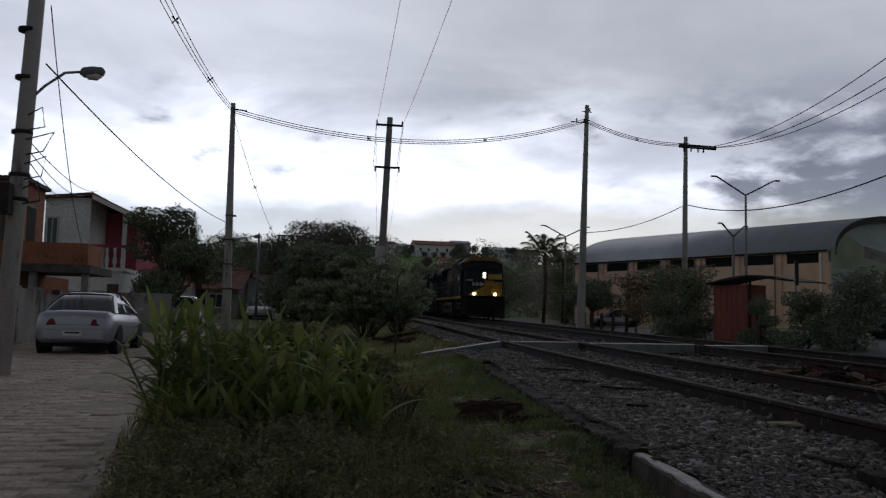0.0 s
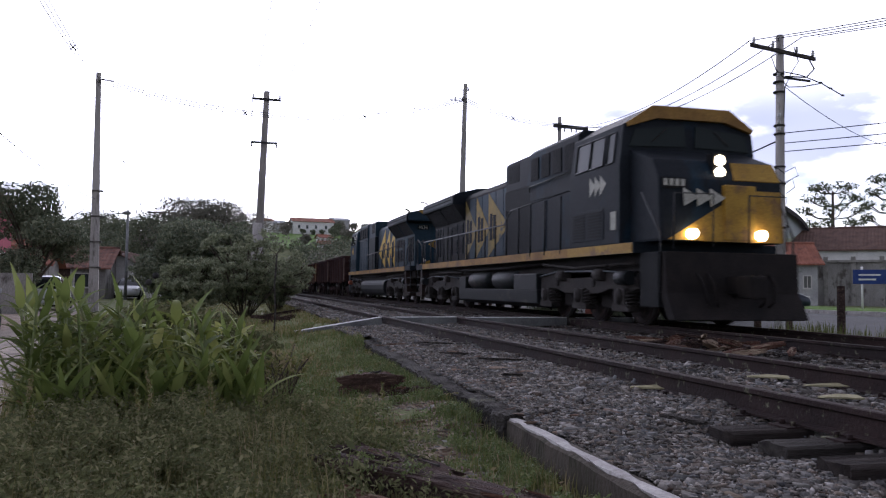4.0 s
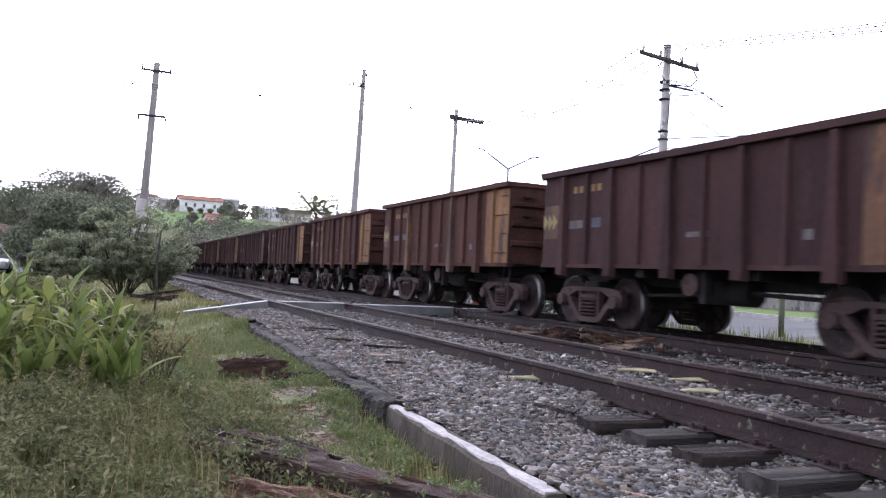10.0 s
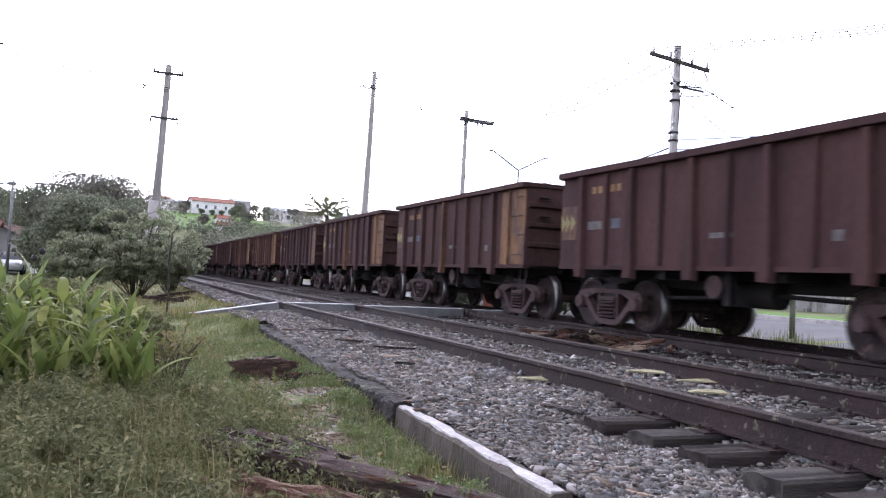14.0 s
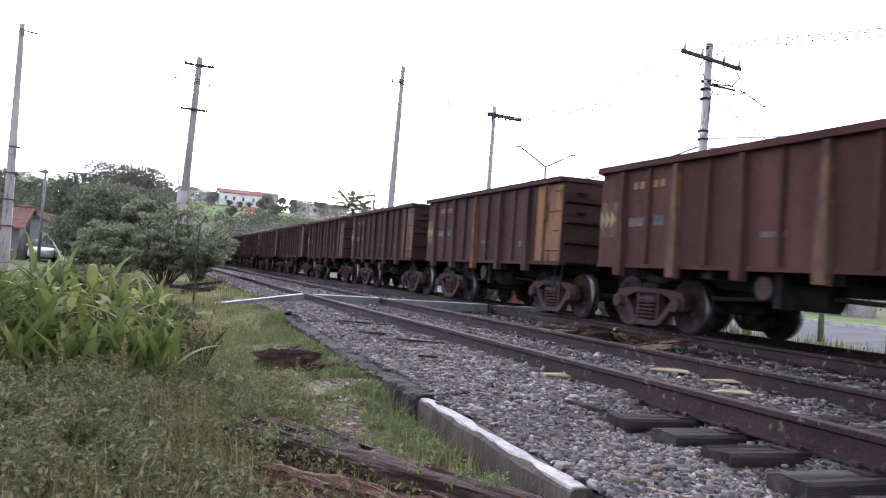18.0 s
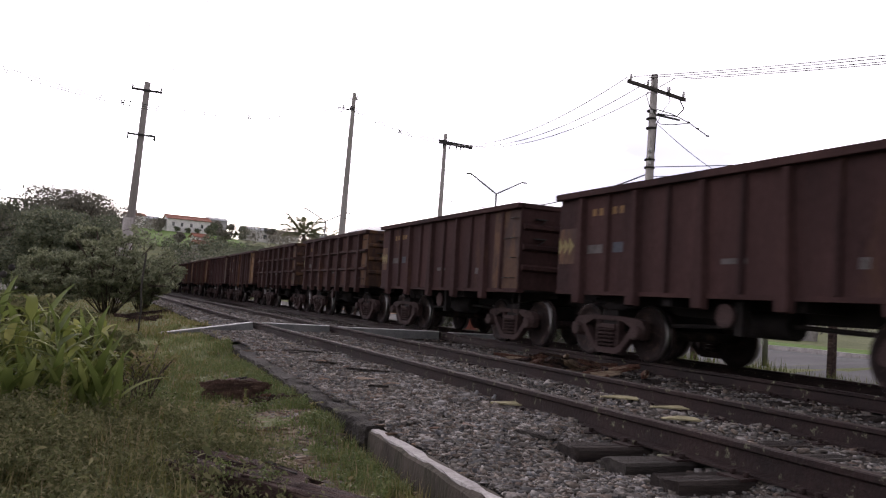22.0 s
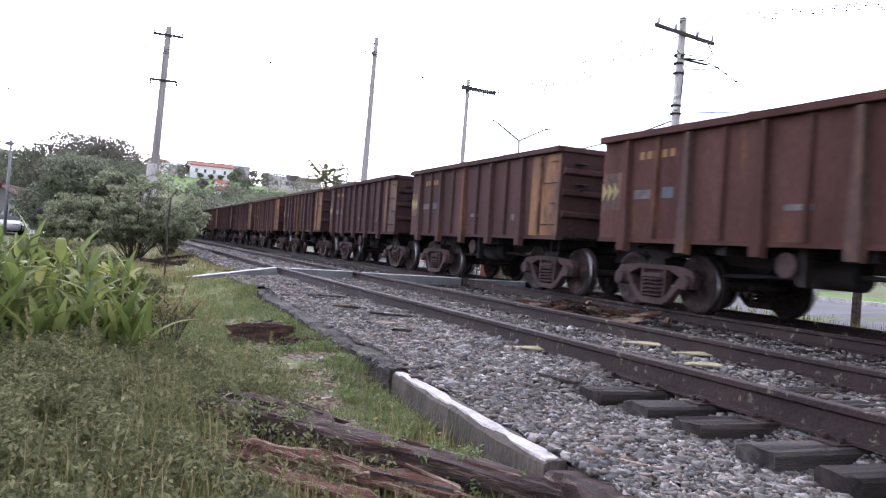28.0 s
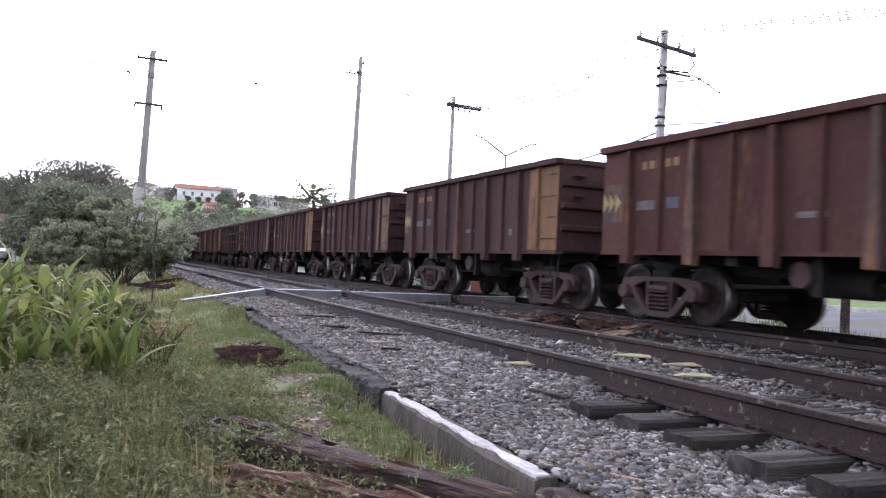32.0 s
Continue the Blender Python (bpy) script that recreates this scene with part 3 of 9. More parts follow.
protos = [sleeper_mesh(M_TIE, 1), sleeper_mesh(M_TIE, 2), sleeper_mesh(M_TIE_PALE, 3)]
plate = plate_mesh()
rs = random.Random(5)
for track_off, par, step_s, count in ((SIDING + GAUGE / 2, siding, 0.485, 116), (MAIN + GAUGE / 2, main_line, 0.56, 110)):
    for i in range(count):
        s = -3.81 + step_s * i + rs.uniform(-0.02, 0.02)
        pick = rs.choice((0, 1, 2, 0, 1, 2, 0)) if par is siding else rs.choice((0, 1))
        if par is siding and 12 < i < 19:
            pick = (0, 2, 1, 2, 0, 2)[i - 13]
        src = protos[pick]
        m = track_pose(s, track_off + rs.uniform(-0.06, 0.04), -0.178) @ pose(0, 0, 0, 0, 0, rs.uniform(-2, 2))
        if src.parent is None:
            src.parent, src.matrix_basis = par, m
        else:
            again(src, m, par)
        if s < 14:
            for o in (-GAUGE / 2, GAUGE / 2):
                mm = track_pose(s, track_off + o, -0.186)
                if plate.parent is None:
                    plate.parent, plate.matrix_basis = par, mm
                else:
                    again(plate, mm, par)

# the worn edging between ballast and grass: dark old beams, then one painted white
edging = thing("ballast_edging", "low edging of old beams, one painted white, holding the ballast", "kerb", kind="structure")


def beam(y0, y1, top0, top1, mat, width=0.17, drop=0.34, seed=0, label=""):
    rnd = random.Random(seed)
    bm, rings, n = B(), [], 14 if mat is M_KERB_SIDE else 40
    worn = 1.0 if mat is M_KERB_SIDE else 2.4
    for i in range(n + 1):
        y = y0 + (y1 - y0) * i / n
        x, t = kerb_x(y), top0 + (top1 - top0) * i / n
        if worn > 1:
            t -= 0.05 * max(0.0, noise.noise((y * 1.7, seed, 0))) + 0.02 * max(0.0, noise.noise((y * 6, seed, 3)))
        j = lambda a=0.012: rnd.uniform(-a, a) * worn
        rings.append([bm.verts.new(v) for v in ((x - width / 2 + j(), y, t - drop), (x - width / 2 + j(), y, t - 0.02 + j(0.008)), (x - width / 2 + 0.03, y, t + j(0.006)), (x + width / 2 - 0.02, y, t + j(0.006)), (x + width / 2 + j(), y, t - 0.03), (x + width / 2, y, t - drop))])
    for a, b in zip(rings, rings[1:]):
        for k in range(5):
            bm.faces.new((a[k], b[k], b[k + 1], a[k + 1]))
    bm.faces.new(rings[0])
    bm.faces.new(rings[-1][::-1])
    return part("beam", bm, mat, edging, label)


wb = beam(3.22, 5.74, -0.262, -0.242, M_KERB_SIDE, 0.14, 0.34, 1)
bm, row = B(), []
rnd = random.Random(9)
for i in range(15):
    y = 3.24 + 2.48 * i / 14
    x, t = kerb_x(y), -0.256 + 0.02 * (i / 14)
    row.append([bm.verts.new((x - 0.042 + rnd.uniform(-0.02, 0.02), y, t)), bm.verts.new((x + 0.038 + rnd.uniform(-0.03, 0.014), y, t)), bm.verts.new((x + 0.05, y, t - 0.02)), bm.verts.new((x - 0.05, y, t - 0.02))])
for a, b in zip(row, row[1:]):
    for k in range(4):
        bm.faces.new((a[k], b[k], b[(k + 1) % 4], a[(k + 1) % 4]))
bm.faces.new(row[0])
bm.faces.new(row[-1][::-1])
part("painted_top", bm, M_WHITE_KERB, wb, "worn white paint, chipped at the edges")
beam(5.78, 8.9, -0.215, -0.185, M_BEAM_DARK, 0.2, 0.36, 2)
beam(8.95, 13.9, -0.185, -0.10, M_BEAM_DARK, 0.22, 0.34, 3)
beam(0.2, 3.17, -0.28, -0.27, M_OLDWOOD, 0.19, 0.34, 4)
M_CROSS_WHITE = surf("crossing_paint", (0.48, 0.48, 0.475), (0.64, 0.64, 0.635), 0.8, 3, 40, 0.3, spots=(0.3, 0.29, 0.28), spot_at=0.66, spot_scale=5)
M_CROSS_DARK = surf("crossing_face", (0.12, 0.125, 0.125), (0.2, 0.205, 0.2), 0.9, 2, 40, 0.4)

# the foot crossing: concrete beams with white-painted tops laid square across the tracks
crossing = thing("foot_crossing", "row of concrete crossing beams with white painted tops across the tracks", "railway crossing", kind="structure")
for o0, o1, z0, z1 in ((1.55, SIDING - 0.09, -0.30, -0.01), (SIDING + 0.09, SIDING + GAUGE - 0.09, 0.0, 0.0), (SIDING + GAUGE + 0.09, MAIN - 0.1, 0.0, 0.0), (MAIN + 0.1, MAIN + GAUGE - 0.1, 0.0, 0.0)):
    a, b = on_track(17.2, o0, z0), on_track(17.5, o1, z1)
    ahead = Vector((0.02, 0.3, 0))
    bm = slab(B(), [a, b, b + ahead, a + ahead], 0.18)
    blk = part("crossing_beam", bm, M_CROSS_DARK, crossing)
    up = Vector((0, 0, 0.005))
    part("painted_top", slab(B(), [a + up, b + up, b + up + ahead * 0.95, a + up + ahead * 0.95], 0.012), M_CROSS_WHITE, blk, "worn white paint")


# ---- the train ----
M_WAG = [surf("wagon_brown", (0.0325, 0.0188, 0.0178), (0.063, 0.036, 0.033), 0.85, 0.9, 45, 0.3, spots=(0.085, 0.044, 0.028), spot_at=0.64, spot_scale=1.6, stretch=(1, 1, 0.25), spec=0.06),
         surf("wagon_dark", (0.0305, 0.0178, 0.0176), (0.061, 0.0332, 0.0312), 0.85, 0.9, 45, 0.3, spots=(0.068, 0.038, 0.027), spot_at=0.66, spot_scale=1.6, stretch=(1, 1, 0.25), spec=0.06),
         surf("wagon_red", (0.039, 0.0188, 0.0160), (0.071, 0.036, 0.030), 0.85, 0.9, 45, 0.3, spots=(0.095, 0.0465, 0.027), spot_at=0.62, spot_scale=1.6, stretch=(1, 1, 0.25), spec=0.06)]
M_OCHRE = surf("wagon_ochre", (0.10, 0.052, 0.025), (0.19, 0.10, 0.042), 0.85, 1.4, 40, 0.25, spots=(0.06, 0.033, 0.026), spot_at=0.54, spot_scale=2.2, stretch=(1, 1, 0.3))
M_OCHRE_DIM = surf("wagon_ochre_dim", (0.062, 0.035, 0.023), (0.125, 0.066, 0.036), 0.85, 1.4, 40, 0.25, spots=(0.05, 0.030, 0.025), spot_at=0.5, spot_scale=2.2, stretch=(1, 1, 0.3))
M_RIB = surf("rusty_rib", (0.062, 0.032, 0.022), (0.125, 0.064, 0.038), 0.85, 1.4, 40, 0.25, spots=(0.05, 0.03, 0.024), spot_at=0.55, spot_scale=2.2, stretch=(1, 1, 0.3), spec=0.06)
M_LOGO = surf("faded_green_paint", (0.14, 0.13, 0.06), (0.22, 0.17, 0.07), 0.8, 3, 40, 0.1)
M_MARK = surf("faded_white_marks", (0.060, 0.053, 0.051), (0.105, 0.096, 0.094), 0.8, 6, 60, 0.1)
M_MARK_BLUE = surf("faded_blue_marks", (0.040, 0.044, 0.056), (0.072, 0.077, 0.090), 0.8, 6, 60, 0.1)
M_MARK_YEL = surf("faded_yellow_marks", (0.144, 0.084, 0.036), (0.204, 0.12, 0.048), 0.8, 6, 60, 0.1)
M_BOGIE = surf("bogie_dust", (0.033, 0.0205, 0.0195), (0.066, 0.043, 0.041), 0.9, 2, 35, 0.4, spots=(0.0201, 0.0143, 0.0125), spot_at=0.6, spot_scale=4)
# near-black tone shared by underframe parts, couplers and the added filler boxes
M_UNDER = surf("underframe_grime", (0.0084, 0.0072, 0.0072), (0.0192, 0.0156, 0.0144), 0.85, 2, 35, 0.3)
M_WHEEL = surf("wheel_steel", (0.014, 0.0092, 0.0090), (0.026, 0.017, 0.016), 0.82, 5, 40, 0.3, spots=(0.0605, 0.0403, 0.0328), spot_at=0.58, spot_scale=5)
M_TREAD = surf("wheel_tread", (0.22, 0.215, 0.21), (0.36, 0.355, 0.35), 0.4, 5, 40, 0.05, metal=1.0)
M_REDBOX = surf("red_lead", (0.17, 0.05, 0.03), (0.25, 0.08, 0.045), 0.8, 3, 40, 0.2)


def wheelset(parent, x_gauge, y, r, rim=0.13):
    """An axle with two flanged wheels; the axle is the part that rolls."""
    ax = part("axle", tube(B(), (-x_gauge - 0.25, 0, 0), (x_gauge + 0.25, 0, 0), 0.075, n=10), M_WHEEL, parent)
    ax.matrix_basis = pose(0, y, r)
    for side in (-1, 1):
        m = pose(side * x_gauge, 0, 0, 0, 90 * side, 0)
        bm = B()
        lathe(bm, [(0.09, -0.05), (0.12, -0.06), (0.15, -0.03), (r * 0.74, -0.02), (r * 0.86, -0.068), (r + 0.028, -0.072), (r + 0.028, -0.045), (r + 0.002, -0.03), (r - 0.004, 0.062), (r * 0.86, 0.068), (r * 0.78, 0.03), (0.17, 0.01), (0.14, 0.06), (0.09, 0.07)], m, 20)
        w = part("wheel", bm, M_WHEEL, ax)
        tr = B()
        lathe(tr, [(r - 0.01, -0.028), (r + 0.003, -0.028), (r + 0.001, 0.058), (r - 0.012, 0.06)], m, 20)
        bmesh.ops.delete(tr, geom=[f for f in tr.faces if len(f.verts) > 4], context="FACES_ONLY")
        part("tread", tr, M_TREAD, ax, "bright polished wheel tread")
    return ax


def coil(bm, x, y, z0, z1, r, turns=5):
    pts = [(x + r * math.cos(a), y + r * math.sin(a), z0 + (z1 - z0) * a / (turns * math.tau)) for a in [i * math.tau / 8 for i in range(turns * 8 + 1)]]
    return pipe(bm, pts, 0.019, 5)


def ore_wagon(body_mat, end_mat, grid=False, seed=0):
    """A short ore gondola: 7.45 m body, ribs, end beams, two bogies."""
    rnd = random.Random(seed)
    w = thing("ore_wagon", "rusty brown steel ore wagon with ribbed sides and ochre end bays" if not grid else "rusty brown ore wagon with side posts and two long side rails",
              "railway wagon", group="ore wagons of the train")
    HW, Y0, Y1, ZB, ZT = 1.46, -3.72, 3.72, 1.0, 2.52
    for side in (-1, 1):
        bm = B()
        box(bm, side * (HW - 0.012), side * HW, Y0, Y1, ZB, ZT)
        part("side_panel", bm, body_mat, w)
        # end bays, painted
        bm = box(B(), side * HW, side * (HW + 0.006), Y0 + 0.02, Y0 + (1.02 if not grid else 0.62), ZB + 0.01, ZT - 0.1)
        part("painted_bay", bm, M_OCHRE if not grid and seed != 1 else M_OCHRE_DIM, w, "faded ochre paint")
        bm = box(B(), side * HW, side * (HW + 0.006), Y1 - 0.62, Y1 - 0.03, 1.42, 1.98)
        sq = part("painted_square", bm, M_OCHRE_DIM, w, "faded ochre square with a worn mark")
        bm = B()
        for k in range(3):
            yy = Y1 - 0.15 - 0.15 * k
            slab(bm, [(side * (HW + 0.009), yy, 1.70), (side * (HW + 0.009), yy - 0.14 * side, 1.56), (side * (HW + 0.009), yy - 0.14 * side, 1.84)][::side], 0.003)
        part("worn_mark", bm, M_LOGO, sq)
        if not grid:
            for i in range(1, 11):
                y = Y1 - 0.677 * i
                big = i % 2 == 1
                mat = (M_OCHRE_DIM if i in (3, 7) else M_RIB) if (i in (3, 7) and seed == 2) or (seed == 0 and i == 5) else (M_OCHRE if i == 10 and seed != 1 else body_mat)
                bm = B()
                if big:
                    poly = [(y - 0.055, ZT - 0.07), (y - 0.075, 1.9), (y - 0.14, ZB + 0.02), (y - 0.12, 0.80), (y + 0.12, 0.80), (y + 0.14, ZB + 0.02), (y + 0.075, 1.9), (y + 0.055, ZT - 0.07)]
                    prism(bm, [(a, b) for a, b in poly], "x", side * HW, side * (HW + 0.085), taper=(0.72, 0.98))
                else:
                    prism(bm, [(y - 0.04, ZT - 0.07), (y - 0.055, ZB), (y + 0.055, ZB), (y + 0.04, ZT - 0.07)], "x", side * HW, side * (HW + 0.05), taper=(0.6, 1))
                part("rib", bm, mat, w)
        else:
            for i in range(7):
                y = Y1 - 0.6 - 1.04 * i
                bm = prism(B(), [(y - 0.07, ZT - 0.07), (y - 0.09, 0.80), (y + 0.09, 0.80), (y + 0.07, ZT - 0.07)], "x", side * HW, side * (HW + 0.12), taper=(0.8, 0.98))
                part("post", bm, body_mat, w)
            for z in (1.47, 1.97):
                bm = prism(B(), [(side * HW, z - 0.05), (side * (HW + 0.09), z - 0.02), (side * (HW + 0.09), z + 0.03), (side * HW, z + 0.05)], "y", Y0, Y1)
                part("side_rail", bm, body_mat, w)
        # rim along the top, handholds, stencilled marks
        part("top_rim", box(B(), side * (HW - 0.03), side * (HW + 0.1), Y0 - 0.03, Y1 + 0.03, ZT - 0.075, ZT + 0.025, 0.012), body_mat, w)
        part("side_sill", box(B(), side * (HW - 0.12), side * (HW + 0.02), Y0, Y1, ZB - 0.06, ZB + 0.0), body_mat, w)
        for k in range(4 if side < 0 else 0):
            z = 1.2 + 0.36 * k
            for yy in ((Y0 + 0.2,) if k % 2 else (Y0 + 0.2, Y0 + 0.45)):
                bm = pipe(B(), [(side * HW, yy - 0.09, z), (side * (HW + 0.07), yy - 0.09, z), (side * (HW + 0.05), yy + 0.09, z), (side * HW, yy + 0.09, z)], 0.008, 5)
                part("handhold", bm, M_STEEL_DARK, w)
        for y0, y1, z0, z1, mt in () if side > 0 else ((Y1 - 1.22, Y1 - 0.82, 1.57, 1.70, M_MARK), (Y1 - 1.72, Y1 - 1.48, 1.57, 1.72, M_MARK_BLUE), (Y0 + 3.3, Y0 + 3.72, 1.36, 1.43, M_MARK), (Y0 + 1.65, Y0 + 1.78, 1.28, 1.40, M_MARK)):
            part("stencil_mark", box(B(), side * HW, side * (HW + 0.004), y0, y1, z0, z1), mt, w)
        for k in range(5 if side < 0 else 0):
            y = Y1 - 0.92 - 0.17 * k
            part("stencil_mark", box(B(), side * HW, side * (HW + 0.004), y - 0.1, y, 2.14, 2.25), M_MARK_YEL, w)
    for e in (-1, 1):
        yy = Y0 if e < 0 else Y1
        part("end_panel", box(B(), -HW + 0.012, HW - 0.012, yy - 0.008, yy + 0.008, ZB, ZT - 0.01), end_mat, w)
        for z in (1.38, 1.75, 2.12):
            bm = prism(B(), [(yy, z - 0.07), (yy + e * 0.08, z - 0.03), (yy + e * 0.08, z + 0.03), (yy, z + 0.07)], "x", -HW + 0.04, HW - 0.04)
            part("end_beam", bm, end_mat, w)
        part("end_rim", box(B(), -HW, HW, yy - 0.06, yy + 0.07, ZT - 0.07, ZT + 0.02, 0.012), end_mat, w)
        if e < 0:
            for z in (1.9, 2.25):
                bm = slab(B(), [(-HW + 0.26, yy - 0.02, z), (-HW + 0.46, yy - 0.02, z), (-HW + 0.46, yy - 0.14, z), (-HW + 0.26, yy - 0.14, z)], 0.02)
                pipe(bm, [(-HW + 0.28, yy, z - 0.16), (-HW + 0.42, yy - 0.12, z - 0.02)], 0.012, 5)
                part("end_step", bm, M_STEEL_DARK, w)
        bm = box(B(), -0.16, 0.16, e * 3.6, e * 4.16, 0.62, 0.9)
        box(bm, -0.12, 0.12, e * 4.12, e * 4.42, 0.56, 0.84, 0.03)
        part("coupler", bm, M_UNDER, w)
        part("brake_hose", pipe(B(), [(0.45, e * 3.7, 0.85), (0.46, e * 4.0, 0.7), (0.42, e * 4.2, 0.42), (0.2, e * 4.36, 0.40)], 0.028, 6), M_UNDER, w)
        part("end_ladder", pipe(B(), [(e * 1.3, e * 3.55, 1.0), (e * 1.33, e * 3.55, 0.55), (e * 1.33, e * 3.3, 0.55), (e * 1.3, e * 3.3, 1.0)], 0.014, 5), M_STEEL_DARK, w)
        # bogie
        yc = e * 2.8
        part("bolster", box(B(), -1.05, 1.05, yc - 0.2, yc + 0.2, 0.42, 0.74, 0.02), M_UNDER, w)
        for side in (-1, 1):
            xf = side * 1.03
            bm = B()
            # frame as four members round the spring window
            for q in ([(-1.05, 0.33), (-1.09, 0.50), (-1.0, 0.60), (-0.80, 0.625), (-0.40, 0.645), (0.40, 0.645), (0.80, 0.625), (1.0, 0.60), (1.09, 0.50), (1.05, 0.33), (0.80, 0.33), (0.76, 0.47), (0.42, 0.575), (-0.42, 0.575), (-0.76, 0.47), (-0.80, 0.33)],
                      [(-0.36, 0.11), (-0.30, 0.07), (0.30, 0.07), (0.36, 0.11), (0.34, 0.165), (-0.34, 0.165)],
                      [(-0.72, 0.50), (-0.80, 0.41), (-0.38, 0.09), (-0.31, 0.165)], [(0.72, 0.50), (0.31, 0.165), (0.38, 0.09), (0.80, 0.41)],
                      [(-0.34, 0.16), (-0.275, 0.16), (-0.275, 0.58), (-0.34, 0.58)], [(0.275, 0.16), (0.34, 0.16), (0.34, 0.58), (0.275, 0.58)]):
                prism(bm, [(yc + a * 0.84, b) for a, b in q], "x", xf - 0.06, xf + 0.06, 0.008)
            fr = part("side_frame", bm, M_BOGIE, w)
            bm = B()
            for k in (-0.13, 0.0, 0.13):
                coil(bm, xf + side * 0.03, yc + k, 0.17, 0.46, 0.06)
            part("spring", bm, M_BOGIE, fr)
            part("spring_seat", box(B(), xf - 0.09, xf + 0.09, yc - 0.22, yc + 0.22, 0.46, 0.52, 0.01), M_BOGIE, fr)
            for k in (-0.76, 0.76):
                bm = tube(B(), (side * 0.98, yc + k, 0.42), (side * 1.17, yc + k, 0.42), 0.115, 0.10, 12)
                part("axle_box", bm, M_BOGIE, fr)
        for k in (-0.76, 0.76):
            wheelset(w, GAUGE / 2, yc + k, 0.41)
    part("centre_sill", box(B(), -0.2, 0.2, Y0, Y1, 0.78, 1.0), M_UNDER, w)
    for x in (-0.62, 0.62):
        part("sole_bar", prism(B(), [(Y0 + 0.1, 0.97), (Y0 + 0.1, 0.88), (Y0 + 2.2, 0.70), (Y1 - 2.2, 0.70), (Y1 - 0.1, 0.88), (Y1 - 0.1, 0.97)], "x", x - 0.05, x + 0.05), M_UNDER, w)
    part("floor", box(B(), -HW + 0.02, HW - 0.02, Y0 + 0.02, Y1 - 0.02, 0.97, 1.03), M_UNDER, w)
    part("brake_cylinder", tube(B(), (-0.75, -0.55, 0.66), (-0.75, 0.35, 0.66), 0.17, n=14), M_UNDER, w)
    part("brake_rigging", pipe(B(), [(-0.8, -2.0, 0.62), (-0.8, -0.6, 0.66), (-0.7, 0.6, 0.6), (-0.8, 1.7, 0.56)], 0.03, 6), M_UNDER, w)
    bm = box(B(), -1.30, -1.18, -0.22, -0.10, 0.50, 0.98, 0.015)
    hb = part("brake_box", bm, M_UNDER, w)
    part("brake_dial", tube(B(), (-1.36, 0.02, 0.74), (-1.3, 0.02, 0.74), 0.15, n=16), M_BOGIE, hb)
    part("hanging_bracket", prism(B(), [(-0.35, 1.0), (-0.28, 0.4), (-0.1, 0.4), (-0.04, 1.0)], "x", 1.2, 1.3), M_REDBOX if seed == 2 else M_BOGIE, w)
    part("cross_bearer", box(B(), -1.35, 1.35, -1.2, -1.02, 0.82, 0.98), M_UNDER, w)
    part("cross_bearer", box(B(), -1.35, 1.35, 1.02, 1.2, 0.82, 0.98), M_UNDER, w)
    return w


# ---- locomotive ----
M_BLUE = surf("loco_blue", (0.0092, 0.0200, 0.0320), (0.0205, 0.0395, 0.0565), 0.55, 0.8, 30, 0.12, spec=0.1, spots=(0.0468, 0.0546, 0.0585), spot_at=0.66, spot_scale=1.2, stretch=(1, 1, 0.4), rough_var=0.12)
M_BLUE_DARK = surf("loco_blue_dark", (0.0050, 0.0082, 0.0122), (0.0105, 0.0152, 0.0205), 0.6, 1.2, 30, 0.12, spec=0.1)
M_BLUE_DUSTY = surf("loco_dusty_paint", (0.0088, 0.0112, 0.0150), (0.0175, 0.0215, 0.0268), 0.62, 0.7, 30, 0.12, spec=0.1, spots=(0.012, 0.026, 0.040), spot_at=0.58, spot_scale=0.8, stretch=(1, 0.6, 0.4), rough_var=0.12)
M_RUST_GRIME = surf("loco_rusty_grime", (0.016, 0.0115, 0.0105), (0.034, 0.022, 0.018), 0.85, 1.5, 30, 0.3, spots=(0.010, 0.014, 0.02), spot_at=0.6, spot_scale=2)
M_GREY_DARK = surf("loco_grime", (0.0085, 0.0095, 0.0105), (0.017, 0.018, 0.019), 0.7, 1.2, 30, 0.12, spec=0.1)
M_DUST_BLUE = surf("loco_faded_blue", (0.022, 0.036, 0.050), (0.038, 0.054, 0.068), 0.6, 1.2, 30, 0.1, spec=0.1)
M_YELLOW = surf("loco_yellow", (0.22, 0.125, 0.02), (0.36, 0.22, 0.035), 0.6, 1.5, 30, 0.12, spots=(0.17, 0.10, 0.04), spot_at=0.58, spot_scale=2)
M_YELLOW_DIRTY = surf("loco_yellow_dirty", (0.16, 0.085, 0.025), (0.28, 0.16, 0.04), 0.65, 1.5, 30, 0.12, spots=(0.12, 0.075, 0.04), spot_at=0.6, spot_scale=2)
M_ARROW_FRESH = surf("arrow_yellow", (0.38, 0.24, 0.02), (0.50, 0.32, 0.035), 0.55, 1.5, 30, 0.1, spots=(0.2, 0.14, 0.04), spot_at=0.66, spot_scale=3)
M_ARROW = surf("faded_yellow", (0.12, 0.095, 0.035), (0.25, 0.175, 0.045), 0.65, 1.2, 30, 0.12, spots=(0.05, 0.06, 0.06), spot_at=0.6, spot_scale=2.5)
M_DUSTY_BLUE = surf("dusty_roof_edge", (0.070, 0.080, 0.092), (0.115, 0.122, 0.13), 0.8, 2, 30, 0.1, spots=(0.03, 0.036, 0.042), spot_at=0.62, spot_scale=3)
M_GRILLE = surf("loco_grille", (0.0055, 0.0062, 0.0078), (0.0105, 0.0112, 0.0130), 0.8, 6, 90, 0.8)
M_TRUCK = surf("loco_truck", (0.0195, 0.0175, 0.0164), (0.0449, 0.039, 0.0359), 0.85, 1.5, 30, 0.35, spots=(0.0117, 0.0101, 0.00936), spot_at=0.6, spot_scale=3)
